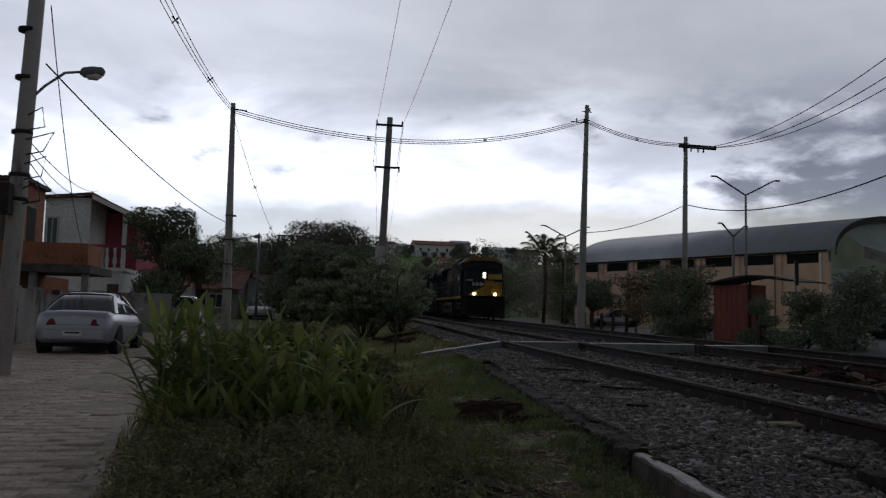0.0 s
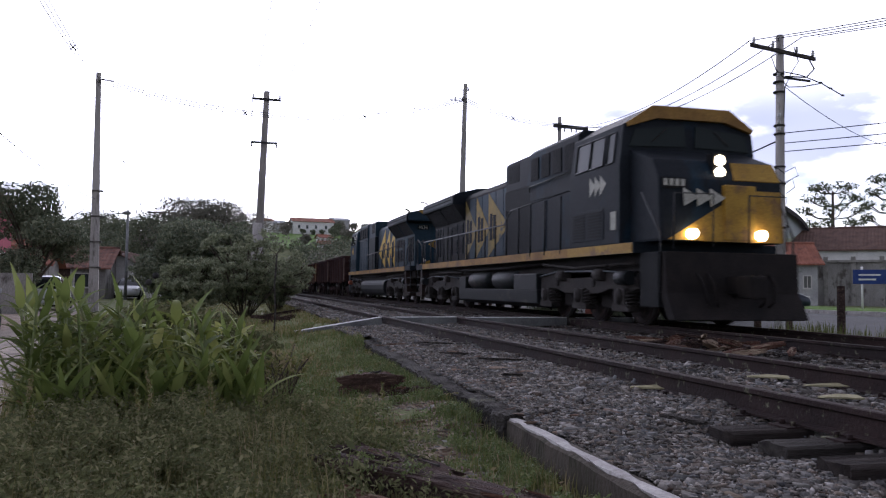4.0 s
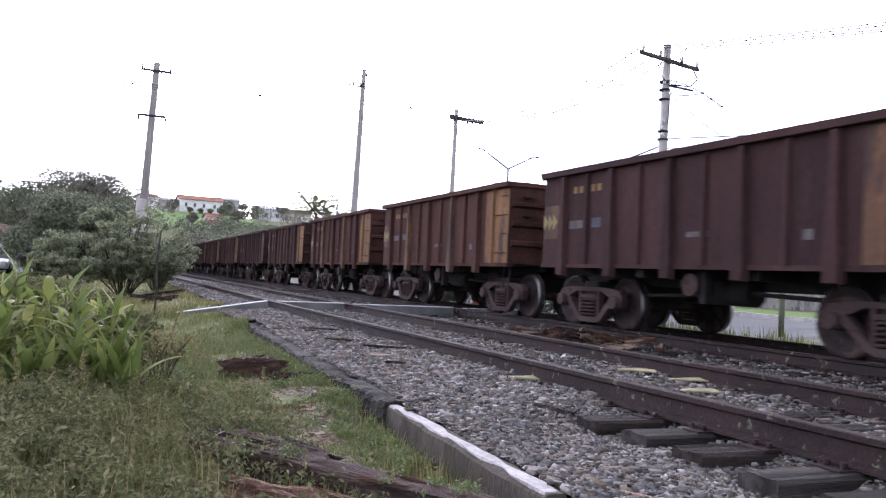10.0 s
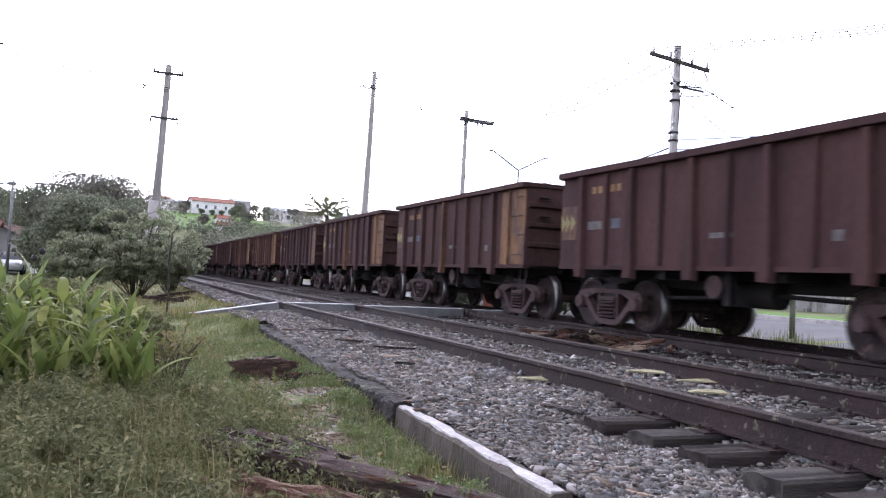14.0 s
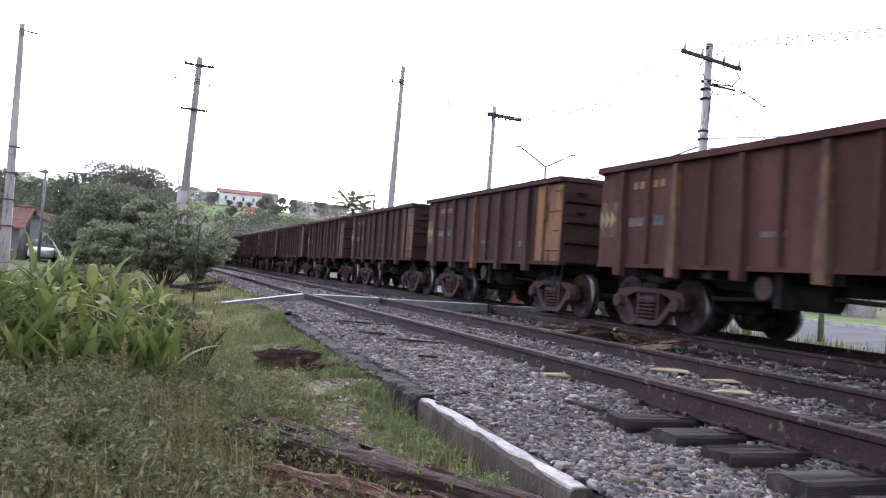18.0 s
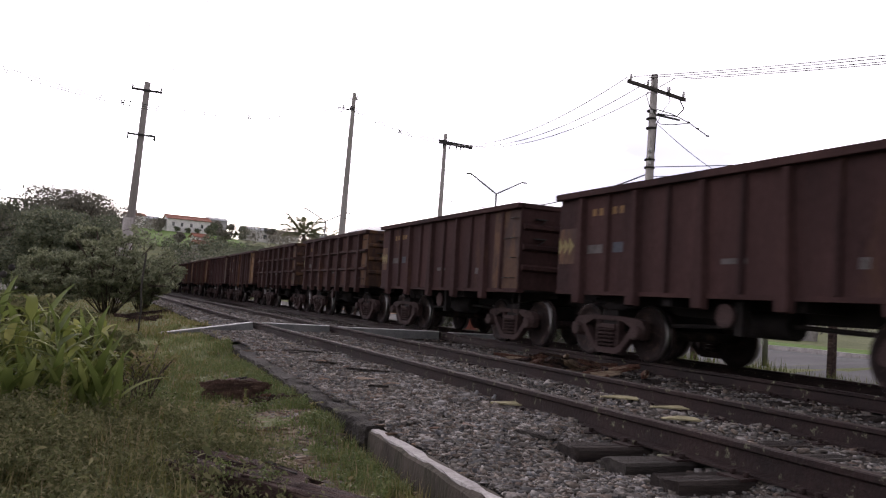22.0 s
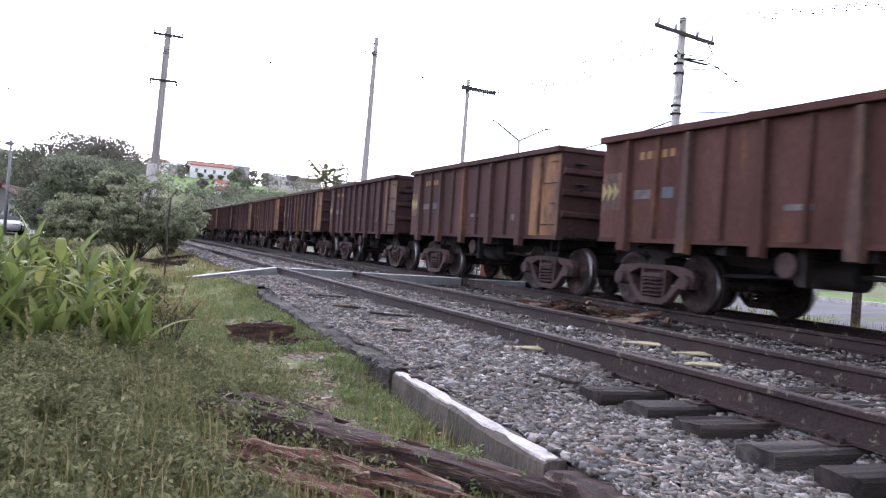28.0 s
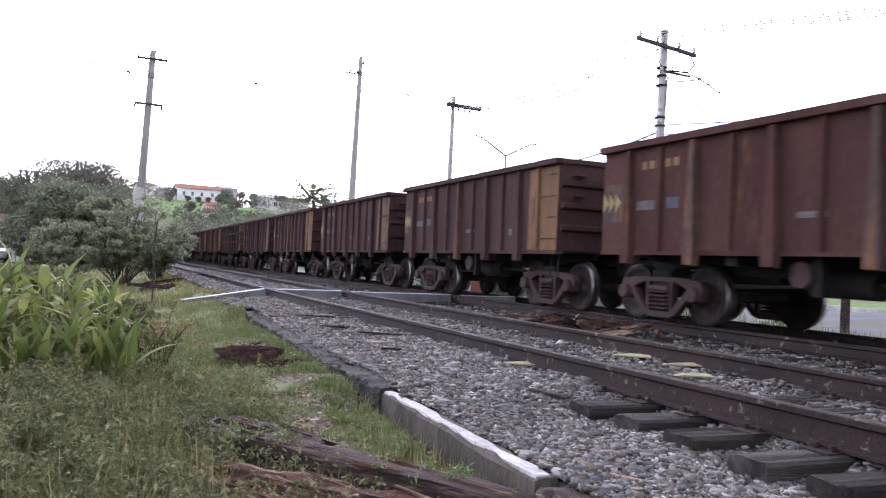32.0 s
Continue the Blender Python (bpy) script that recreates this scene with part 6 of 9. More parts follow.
def tree(x, y, h, spread, trunk_r, mat, seed, label, leaves=2600, size=0.16, base=0.3, lobes=9, name="tree", z=None, category="tree", low=0.35):
    """Tapered trunk, forked limbs and a ragged crown."""
    rnd = random.Random(seed)
    z = land(x, y) - 0.1 if z is None else z
    t = thing(name, label, category, pose(x, y, z))
    fork = h * base
    bm = pipe(B(), [(0, 0, 0), (rnd.uniform(-0.05, 0.05) * h, 0, fork * 0.5), (rnd.uniform(-0.05, 0.05) * h, rnd.uniform(-0.04, 0.04) * h, fork)], trunk_r, 8)
    part("trunk", bm, M_BARK, t)
    blobs = []
    for i in range(lobes):
        a, q = math.tau * i / lobes + rnd.uniform(-0.4, 0.4), rnd.uniform(0.15, 0.75)
        zz = h * (low + (0.88 - low) * rnd.random())
        rr = spread * rnd.uniform(0.30, 0.48) * (1.15 - 0.45 * zz / h)
        p = (math.cos(a) * spread * q, math.sin(a) * spread * q, zz)
        blobs.append((*p, rr, rr, rr * rnd.uniform(0.6, 0.85)))
        lm = B()
        tube(lm, (0, 0, fork * 0.85), (p[0] * 0.5, p[1] * 0.5, fork + (zz - fork) * 0.6), trunk_r * 0.55, trunk_r * 0.3, 6)
        tube(lm, (p[0] * 0.5, p[1] * 0.5, fork + (zz - fork) * 0.6), p, trunk_r * 0.3, trunk_r * 0.08, 6)
        part("limb", lm, M_BARK, t)
    blobs.append((0, 0, h * 0.78, spread * 0.45, spread * 0.45, h * 0.2))
    leaf_cloud("crown", blobs, leaves, size, mat, seed, t)
    return t


# the many-stemmed shrub beyond the crossing, and low bushes round it
def stemmy_shrub(x, y, h, half, seed, label, stems=15, mat=M_SHRUB):
    """Many thin stems fan out from one foot and end in rosettes of narrow leaves."""
    rnd = random.Random(seed)
    t = thing("shrub", label, "shrub", pose(x, y, land(x, y) - 0.05))
    tips = []
    for i in range(stems):
        a, q = math.tau * i * 0.382, math.sqrt((i + 0.5) / stems)
        top = Vector((math.cos(a) * half * q, math.sin(a) * half * q * 0.75, h * (0.97 - 0.62 * q * q) * rnd.uniform(0.85, 1.0)))
        foot = Vector((math.cos(a) * 0.16, math.sin(a) * 0.16, 0))
        mid = foot.lerp(top, 0.5) + Vector((0, 0, 0.16 * h))
        bm = pipe(B(), [foot, mid, top], 0.022, 6)
        for k in range(12):
            w = rnd.uniform(0.10, 0.9)
            s0 = foot.lerp(mid, w * 2) if w < 0.5 else mid.lerp(top, w * 2 - 1)
            tip = s0 + Vector((rnd.gauss(0, 0.3), rnd.gauss(0, 0.3), rnd.uniform(0.12, 0.42))) * (h / 2.8)
            pipe(bm, [s0, s0.lerp(tip, 0.5) + Vector((0, 0, -0.04)), tip], 0.009, 4)
            tips.append(tip)
        part("stem", bm, M_BARK, t)
        tips.append(top)
    blobs = [(*p, *(rnd.uniform(0.12, 0.24),) * 2, rnd.uniform(0.09, 0.16)) for p in tips]
    leaf_cloud("foliage", blobs, 80 * len(tips), 0.062, mat, seed, t, flat=0.15, shell=0.1)
    return t


stemmy_shrub(1.85, 30.6, 3.3, 2.8, 31, "grey-green many-stemmed shrub with rosettes of narrow leaves near the crossing", 20)
stemmy_shrub(0.1, 30.0, 2.35, 1.35, 32, "grey-green many-stemmed shrub beside a larger one", 12)
stemmy_shrub(3.1, 32.0, 2.3, 1.5, 36, "grey-green leafy shrub close to the track", 12)
tree(-0.5, 11.5, 1.0, 0.9, 0.02, M_WEED, 33, "low leafy green bush behind the lilies", 5200, 0.05, 0.2, 9, "bush", category="bush", low=0.2)
tree(0.25, 10.6, 0.95, 0.8, 0.02, M_WEED, 34, "low leafy green bush at the verge", 4200, 0.05, 0.2, 8, "bush", category="bush", low=0.2)

# thin twigs with a few leaves at the side of the lilies
rs = random.Random(64)
for x, y, h in ((0.86, 8.25, 0.62), (0.70, 7.75, 0.5), (0.98, 8.6, 0.5)):
    t = thing("twiggy_shrub", "small bare-stemmed shrub with a few yellow-green leaves", "shrub", pose(x, y, land(x, y) - 0.02))
    tips = []
    for k in range(7):
        a, q = math.tau * k / 7 + rs.uniform(-0.4, 0.4), rs.uniform(0.25, 0.6)
        tip = Vector((math.cos(a) * q * h, math.sin(a) * q * h, h * rs.uniform(0.6, 1.0)))
        mid = tip * 0.55 + Vector((0, 0, 0.05))
        fork = mid + Vector((rs.uniform(-0.12, 0.12), rs.uniform(-0.12, 0.12), rs.uniform(0.06, 0.16)))
        bm = pipe(B(), [(0, 0, 0), mid, tip], 0.006, 5)
        pipe(bm, [mid, mid.lerp(fork, 0.5), fork], 0.004, 4)
        part("stem", bm, M_BARK, t)
        tips += [tip, fork, mid.lerp(tip, 0.6)]
    tagged(leaf_cloud("foliage", [(*p, 0.05, 0.05, 0.04) for p in tips], 8 * len(tips), 0.03, M_GRASS, 640 + int(y * 10), t, flat=0.3, shell=0.1), kind="stuff")

# turf, weeds and stones that nobody could count
def blades(name, count, where, height, width, mat, seed, lean=0.5):
    g = np.random.default_rng(seed)
    pts = []
    while len(pts) < count:
        q = where(g)
        if q is not None:
            pts.append(q)
    c = np.array(pts)
    a = g.uniform(0, math.tau, count)
    h = height * g.uniform(0.35, 1.25, count) * c[:, 3]
    side = np.stack([np.cos(a), np.sin(a), np.zeros(count)], 1) * (width * g.uniform(0.6, 1.3, count))[:, None]
    out = np.stack([-np.sin(a), np.cos(a), np.zeros(count)], 1) * (h * lean * g.uniform(0.1, 1.2, count))[:, None]
    p, up = c[:, :3], np.stack([np.zeros(count), np.zeros(count), h], 1)
    v = np.stack([p - side, p + side, p + out * 0.35 + up * 0.6 + side * 0.7, p + out * 0.35 + up * 0.6 - side * 0.7, p + out + up], 1).reshape(-1, 3)
    i = np.arange(count) * 5
    loops = np.stack([i, i + 1, i + 2, i + 3, i + 3, i + 2, i + 4], 1).ravel()
    me = bpy.data.meshes.new(name)
    me.vertices.add(len(v))
    me.vertices.foreach_set("co", v.ravel())
    me.loops.add(len(loops))
    me.loops.foreach_set("vertex_index", loops)
    me.polygons.add(count * 2)
    me.polygons.foreach_set("loop_start", np.stack([np.arange(count) * 7, np.arange(count) * 7 + 4], 1).ravel())
    me.update(calc_edges=True)
    me.materials.append(mat)
    return new(name, me)


def bare(x, y):
    """How bare the earth is: the trodden sandy strip along the edging."""
    q = math.exp(-(((x - (kerb_x(y) - 0.56)) / 0.40) ** 2)) * step(3.6, 5.2, y) * step(9.8, 7.8, y)
    return min(1.0, q * (0.75 + 0.6 * noise.noise((x * 1.6, y * 1.6, 9))))


def verge(g):
    y = 2.3 + 30 * g.random() ** 2.0
    x = g.uniform(road_x(y) - 0.1, kerb_x(y) - 0.09) if y < 17 else g.uniform(road_x(y), 2.3)
    if y < 17 and g.random() < bare(x, y) * 1.15:
        return None
    patch = 0.55 + 0.6 * noise.noise((x * 1.3, y * 1.3, 2))
    if g.random() > 0.55 + patch:
        return None
    return x, y, land(x, y) - 0.01, max(0.45, patch + 0.35)


def sward(g):
    y = 4.6 + 15 * g.random() ** 1.5
    x = g.uniform(max(road_x(y), -0.2), kerb_x(y) - 0.1) if y < 17 else g.uniform(0.6, 2.6)
    if g.random() < bare(x, y) * 1.2 or noise.noise((x * 0.9, y * 0.9, 6)) < -0.3:
        return None
    return x, y, land(x, y) - 0.01, 0.8 + 0.5 * noise.noise((x * 2, y * 2, 8))


tagged(blades("grass", 42000, sward, 0.085, 0.004, M_LUSH, 43, 0.8), "fresh green grass over the verge beside the edging", "grass", kind="stuff")
tagged(blades("grass", 60000, verge, 0.11, 0.0035, M_GRASS, 41), "short yellowish green grass on the verge", "grass", kind="stuff")


def far_verge(g):
    y = 16.5 + 40 * g.random() ** 1.4
    p = on_track(y, 2.75)
    x = p.x - 6.5 * g.random() ** 1.3
    return None if x < road_x(y) else (x, y, land(x, y) - 0.02, 0.7 + 0.6 * noise.noise((x * 0.8, y * 0.8, 4)))


tagged(blades("grass", 22000, far_verge, 0.15, 0.009, M_GRASS, 50, 0.8), "short green grass round the shrubs beyond the crossing", "grass", kind="stuff")


def edge_tufts(g):
    y = 3.4 + 11 * g.random() ** 1.3
    x = kerb_x(y) - 0.12 - abs(g.normal()) * 0.16
    if noise.noise((x * 0.5, y * 1.3, 5)) < -0.08:
        return None
    return x, y, land(x, y) - 0.01, 1.0


tagged(blades("grass", 6500, edge_tufts, 0.10, 0.004, M_LUSH, 42, 0.9), "fresh green grass tufts along the edging", "grass", kind="stuff")


def weed_bed(g):
    x, y = g.normal(-0.1, 0.85), g.normal(5.2, 1.3)
    if y < 2.4 or y > 7.6 or x > kerb_x(y) - 0.7 or x < road_x(y) + 0.05:
        return None
    return x, y


g = np.random.default_rng(44)
blobs = []
while len(blobs) < 1300:
    q = weed_bed(g)
    if q and not (q[0] > 0.55 and q[1] < 5.6 and g.random() < 0.55):
        r = g.uniform(0.05, 0.13)
        tall = 1.0 if q[0] < 0.3 else 0.6
        blobs.append((q[0], q[1], land(*q) + g.uniform(0.02, 0.24 + 0.10 * step(4.0, 6.4, q[1])) * tall, r, r, r * 0.8))
tagged(leaf_cloud("weeds", blobs, 60000, 0.019, M_WEED, 45, flat=0.5, shell=0.2), "dense low leafy weeds in front of the lilies", "weeds", kind="stuff")
blobs = []
while len(blobs) < 620:
    q = sward(g)
    if q and q[0] > 0.3 and q[1] < 13:
        r = g.uniform(0.04, 0.10)
        blobs.append((q[0], q[1], q[2] + g.uniform(0.01, 0.07), r, r, r * 0.6))
tagged(leaf_cloud("weeds", blobs, 20000, 0.014, M_LUSH, 47, flat=0.5, shell=0.1), "small-leaved green weeds growing through the grass", "weeds", kind="stuff")
blobs = []
while len(blobs) < 420:
    y = g.uniform(3.2, 14)
    x = g.uniform(road_x(y) + 0.05, kerb_x(y) - 0.12)
    if bare(x, y) > 0.35 and g.random() < 0.8:
        continue
    r = g.uniform(0.03, 0.09)
    blobs.append((x, y, land(x, y) + g.uniform(0.0, 0.06), r, r, r * 0.6))
tagged(leaf_cloud("weeds", blobs, 8000, 0.02, M_GRASS, 46, flat=0.6, shell=0.2), "scattered low clover and weeds in the grass", "weeds", kind="stuff")

blobs = []
while len(blobs) < 150:
    y = 3.3 + 8.5 * g.random() ** 1.2
    x = kerb_x(y) - 0.13 - abs(g.normal()) * 0.2
    if noise.noise((x * 0.5, y * 1.3, 5)) < -0.12:
        continue
    r = g.uniform(0.03, 0.08)
    blobs.append((x, y, land(x, y) + g.uniform(0.01, 0.08), r, r, r * 0.8))
while len(blobs) < 200:
    d = g.random()
    x, y = 1.95 - 1.1 * d + g.normal() * 0.09, 3.2 + 1.9 * d + g.normal() * 0.1
    r = g.uniform(0.03, 0.07)
    blobs.append((x, y, land(x, y) + g.uniform(0.03, 0.16), r, r, r * 0.8))
tagged(leaf_cloud("weeds", blobs, 9000, 0.015, M_LUSH, 49, flat=0.5, shell=0.2), "fresh green leafy weeds along edging and old timbers", "weeds", kind="stuff")


def rank(g):
    q = weed_bed(g)
    if q is None or q[0] > 0.75 or q[1] < 3.0:
        return None
    return q[0], q[1], land(*q) - 0.01, 1.0


tagged(blades("tall_grass", 2600, rank, 0.28, 0.003, M_GRASS, 48, 0.5), "taller grass stalks among the weeds", "grass", kind="stuff")

# tall seed-heads rising from the weeds
rs = random.Random(77)
for i in range(16):
    x, y = -0.1 + rs.gauss(0, 0.6), 5.8 + rs.gauss(0, 0.6)
    h = rs.uniform(0.4, 0.62)
    w = thing("weed_spike", "thin upright weed with a yellow-green seed head", "weed", pose(x, y, land(x, y), rs.uniform(-10, 10), rs.uniform(-10, 10), rs.uniform(0, 360)), group="tall weeds")
    part("stem", pipe(B(), [(0, 0, 0), (0.015, 0.01, h * 0.6), (0.03, 0.0, h)], 0.003, 4), M_STEM, w)
    leaf_cloud("seed_head", [(0.025, 0.0, h * 0.86, 0.014, 0.014, h * 0.16)], 60, 0.014, M_GRASS, 500 + i, w)["kind"] = "stuff"
    leaf_cloud("foliage", [(0.01, 0.0, h * 0.35, 0.08, 0.08, h * 0.25)], 16, 0.035, M_WEED, 540 + i, w)

# two dark round seed heads on thin stems behind the lilies
for x, y, z in ((-0.41, 9.0, 0.75), (-0.345, 9.0, 0.82)):
    h = z - land(x, y)
    w = thing("seed_head_plant", "thin stem with a dark round seed head", "plant", pose(x, y, land(x, y)), group="tall weeds")
    part("stem", pipe(B(), [(0.05, 0.02, 0), (0.03, 0, h * 0.6), (0, 0, h)], 0.004, 5), M_STEM, w)
    part("seed_head", lathe(B(), [(0.006, -0.032), (0.024, -0.024), (0.033, 0), (0.024, 0.024), (0.006, 0.032)], pose(0, 0, h), 12), M_STEEL_DARK, w)

# turf behind the standing place
def behind(g):
    y = g.uniform(-9, 2.4)
    x = g.uniform(road_x(y), kerb_x(y) - 0.1)
    return x, y, land(x, y) - 0.01, 1.0


tagged(blades("grass", 12000, behind, 0.13, 0.009, M_GRASS, 47), "short yellowish green grass behind the old timbers", "grass", kind="stuff")

# the trodden strip of bare sandy earth along the edging
M_BARE = surf("bare_earth", (0.15, 0.115, 0.08), (0.30, 0.245, 0.18), 0.95, 3.0, 40, 0.8, spots=(0.42, 0.37, 0.30), spot_at=0.64, spot_scale=9, random=False, depth=0.03, spec=0.15)
nx, ny, cell = 26, 170, 0.08
grid = [[(kerb_x(3.4 + cell * j) - 2.1 + cell * i, 3.4 + cell * j) for i in range(nx)] for j in range(ny)]
keep = [[bare(*q) + 0.25 * noise.noise((q[0] * 5, q[1] * 5, 1)) > 0.42 for q in row] for row in grid]
verts, faces, idx = [], [], {}
for j in range(ny - 1):
    for i in range(nx - 1):
        if keep[j][i]:
            f = []
            for a, b in ((j, i), (j, i + 1), (j + 1, i + 1), (j + 1, i)):
                if (a, b) not in idx:
                    x, y = grid[a][b]
                    idx[(a, b)] = len(verts)
                    verts.append((x, y, land(x, y) + 0.006))
                f.append(idx[(a, b)])
            faces.append(f)
tagged(raw("bare_earth", verts, faces, M_BARE, smooth=True), "trodden strip of bare sandy earth beside the edging", "earth", kind="structure")


# ---- poles, lamps and wires ----
def pole(name, x, y, top, r0, r1, mat, label, lean=(0, 0), square=False, z=None):
    z = land(x, y) - 0.3 if z is None else z
    p = thing(name, label, "utility pole", pose(x, y, z))
    bm = B()
    h = top - z
    if square:
        prism(bm, [(-r0, -r0 * 0.75), (r0, -r0 * 0.75), (r0, r0 * 0.75), (-r0, r0 * 0.75)], "z", 0, h, 0.015, (r1 / r0, r1 / r0))
        for v in bm.verts:
            v.co.x += lean[0] * v.co.z / h
            v.co.y += lean[1] * v.co.z / h
    else:
        tube(bm, (0, 0, 0), (lean[0], lean[1], h), r0, r1, 14)
    part("shaft", bm, mat, p)
    return p, h


def arm(p, z, half, mat, yaw, x=0, y=0, thick=0.05, pins=(), pin_down=0.0, shift=0.0, tilt=0.0):
    bm = box(B(), shift - half, shift + half, -thick / 2, thick / 2, -thick, thick, 0.008)
    a = part("crossarm", bm, mat, p)
    a.matrix_basis = pose(x, y, z, 0, tilt, yaw)
    for k in pins:
        prof = [(0.02, 0), (0.055, 0.03), (0.03, 0.06), (0.06, 0.09), (0.03, 0.12), (0.045, 0.16), (0.015, 0.2)]
        part("insulator", lathe(B(), prof, pose(k, 0, thick) if not pin_down else pose(k, 0, -thick, 180), 10), M_INSUL if not pin_down else M_DARKWOOD, a)
    return a


# slender concrete mast beside the street, mast by the shrub, mast behind the main line
pL, hL = pole("utility_pole", -3.62, 34.9, 9.33, 0.19, 0.09, M_POLE, "tall slender grey concrete pole with cable clamps", (-0.1, 0), True)
for z in (2.0, 3.0, 4.0, 5.0):
    part("step_band", box(B(), -0.21, 0.21, -0.17, 0.17, z, z + 0.05), M_CONCRETE_DARK, pL)
arm(pL, hL - 0.25, 0.3, M_STEEL_DARK, 20, -0.1, 0, 0.03, shift=0.3)
pA, hA = pole("railway_pole", 3.2, 43.9, 11.3, 0.24, 0.15, M_POLE_WOOD, "brown timber pole with two crossarms and hanging insulators", (0.35, 0))
arm(pA, hA - 0.45, 0.72, M_DARKWOOD, 0, 0.33, -0.16, 0.06, (-0.68, 0.68))
arm(pA, hA - 2.75, 0.68, M_DARKWOOD, 0, 0.26, -0.18, 0.06, (-0.64, 0.64), 1)
part("base_collar", tube(B(), (0.0, 0, 0), (0.05, 0, 4.6), 0.33, 0.27, 12), M_POLE, pA)
pB, hB = pole("utility_pole", 13.45, 41.3, 11.95, 0.2, 0.09, M_POLE, "tall thin concrete pole behind the main line", (0.25, 0), True)
arm(pB, hB - 0.35, 0.28, M_STEEL_DARK, 10, 0.2, 0, 0.025, (0.22,), shift=0.05)
arm(pB, hB - 0.95, 0.4, M_STEEL_DARK, 15, 0.0, 0, 0.025, (-0.35, 0.1), shift=-0.3)
pC, hC = pole("utility_pole", 18.4, 39.8, 10.2, 0.17, 0.1, M_POLE, "concrete pole with one offset timber crossarm", (0.1, 0))
arm(pC, hC - 0.5, 1.05, M_DARKWOOD, 5, 0.1, -0.12, 0.1, (-0.15, 0.25, 0.65, 0.95), 1, shift=0.62)
pD, hD = pole("utility_pole", 16.45, 20.3, 8.5, 0.165, 0.11, M_POLE, "concrete utility pole with a white painted foot and a timber crossarm", (0.12, 0))
part("painted_foot", tube(B(), (0, 0, 0.28), (0.03, 0, 1.85), 0.176, 0.168, 16), M_WHITE, pD, "white painted foot")
arm(pD, hD - 0.54, 1.22, M_TIE_PALE, 4, 0.12, -0.14, 0.06, (-1.1, -0.4, 0.5, 1.12), tilt=3.5)
arm(pD, hD - 1.3, 0.5, M_DARKWOOD, 4, 0.1, -0.12, 0.035, (), shift=0.55)
part("cable_loop", pipe(B(), [(0.2, -0.1, hD - 1.25), (0.75, -0.35, hD - 1.3), (0.95, -0.45, hD - 1.05), (0.8, -0.4, hD - 0.75)], 0.022, 6), M_CABLE, pD)
for pts in (((0.15, -0.1, hD - 1.12), (0.7, -0.2, hD - 1.2), (1.35, -0.3, hD - 1.42), (2.0, -0.4, hD - 1.75)), ((0.15, 0.1, hD - 1.28), (0.5, 0.1, hD - 1.5), (0.9, 0.0, hD - 1.48), (1.3, -0.3, hD - 1.42)), ((0.0, -0.12, hD - 0.4), (-0.35, -0.2, hD - 0.75), (-0.2, -0.2, hD - 1.1), (0.1, -0.15, hD - 1.3)), ((0.5, -0.14, hD - 0.35), (0.6, -0.2, hD - 0.8), (0.35, -0.2, hD - 1.15), (0.15, -0.15, hD - 1.6), (0.1, -0.16, hD - 2.5))):
    part("drop_cable", pipe(B(), list(pts), 0.016, 5), M_CABLE, pD)
for z in (hD - 2.85, hD - 2.65, hD - 2.45, hD - 1.25):
    part("spool_insulator", lathe(B(), [(0.02, -0.06), (0.06, -0.05), (0.035, 0.0), (0.06, 0.05), (0.02, 0.06)], pose(-0.08, -0.16, z), 10), M_INSUL, pD)
for x in (1.3, 1.62, 2.0):
    z = hD - 1.40 - 0.5 * (x - 1.3)
    part("cable_clamp", box(B(), x - 0.05, x + 0.05, -0.32 - 0.15 * (x - 1.3), -0.28 - 0.15 * (x - 1.3), z - 0.02, z + 0.03, 0.006), M_STEEL_DARK, pD)
for z in (3.4, 4.7, 5.2, hD - 3.0, hD - 2.75, hD - 1.75, hD - 1.45, hD - 1.2):
    part("clamp_band", tube(B(), (0.06, 0, z), (0.06, 0, z + 0.05), 0.165, n=14), M_STEEL_DARK, pD)
for k, (dx, dz) in enumerate(((-0.3, 0.1), (0.35, 0.15), (0.25, -0.2), (-0.25, -0.3))):
    part("cable_loop", pipe(B(), [(0.08, -0.2, 4.9 + dz), (dx, -0.3, 5.05 + dz), (dx * 1.3, -0.3, 4.8 + dz), (0.08, -0.2, 4.6 + dz)], 0.012, 5), M_CABLE, pD)
pK, hK = pole("utility_pole", -4.9, 14.3, 8.6, 0.15, 0.11, M_POLE, "stout concrete street pole with a lamp bracket and tangled cables", (0.28, 0))
part("lamp_bracket", pipe(B(), [(0.12, 0, 4.7), (0.4, 0, 5.02), (0.7, 0, 5.26), (1.0, 0, 5.3)], 0.022, 6), M_GALV, pK)
lh = part("lamp_head", lathe(B(), [(0.03, -0.02), (0.09, 0.05), (0.10, 0.2), (0.075, 0.34), (0.02, 0.38)], pose(0.95, 0, 5.28, 0, 84), 12), M_GALV, pK)
part("lamp_bowl", lathe(B(), [(0.02, 0), (0.075, 0.04), (0.085, 0.18), (0.03, 0.26)], pose(1.02, 0, 5.24, 0, 88), 10), M_LENS, lh)
for k in range(4):
    z = 3.3 + 0.4 * k
    part("cable_loop", pipe(B(), [(0.2, -0.1, z), (0.45 + 0.1 * (k % 3), -0.2, z + 0.12), (0.5, -0.2, z - 0.2), (0.22, -0.12, z - 0.25)], 0.012, 5), M_CABLE, pK)
for z in (3.1, 3.5, 4.2, 5.1, 5.9):
    part("clamp_band", tube(B(), (0.1, 0, z), (0.1, 0, z + 0.06), 0.16, n=14), M_STEEL_DARK, pK)
part("meter_box", box(B(), -0.3, 0.1, -0.4, -0.18, 2.85, 3.35, 0.02), M_STEEL_DARK, pK)


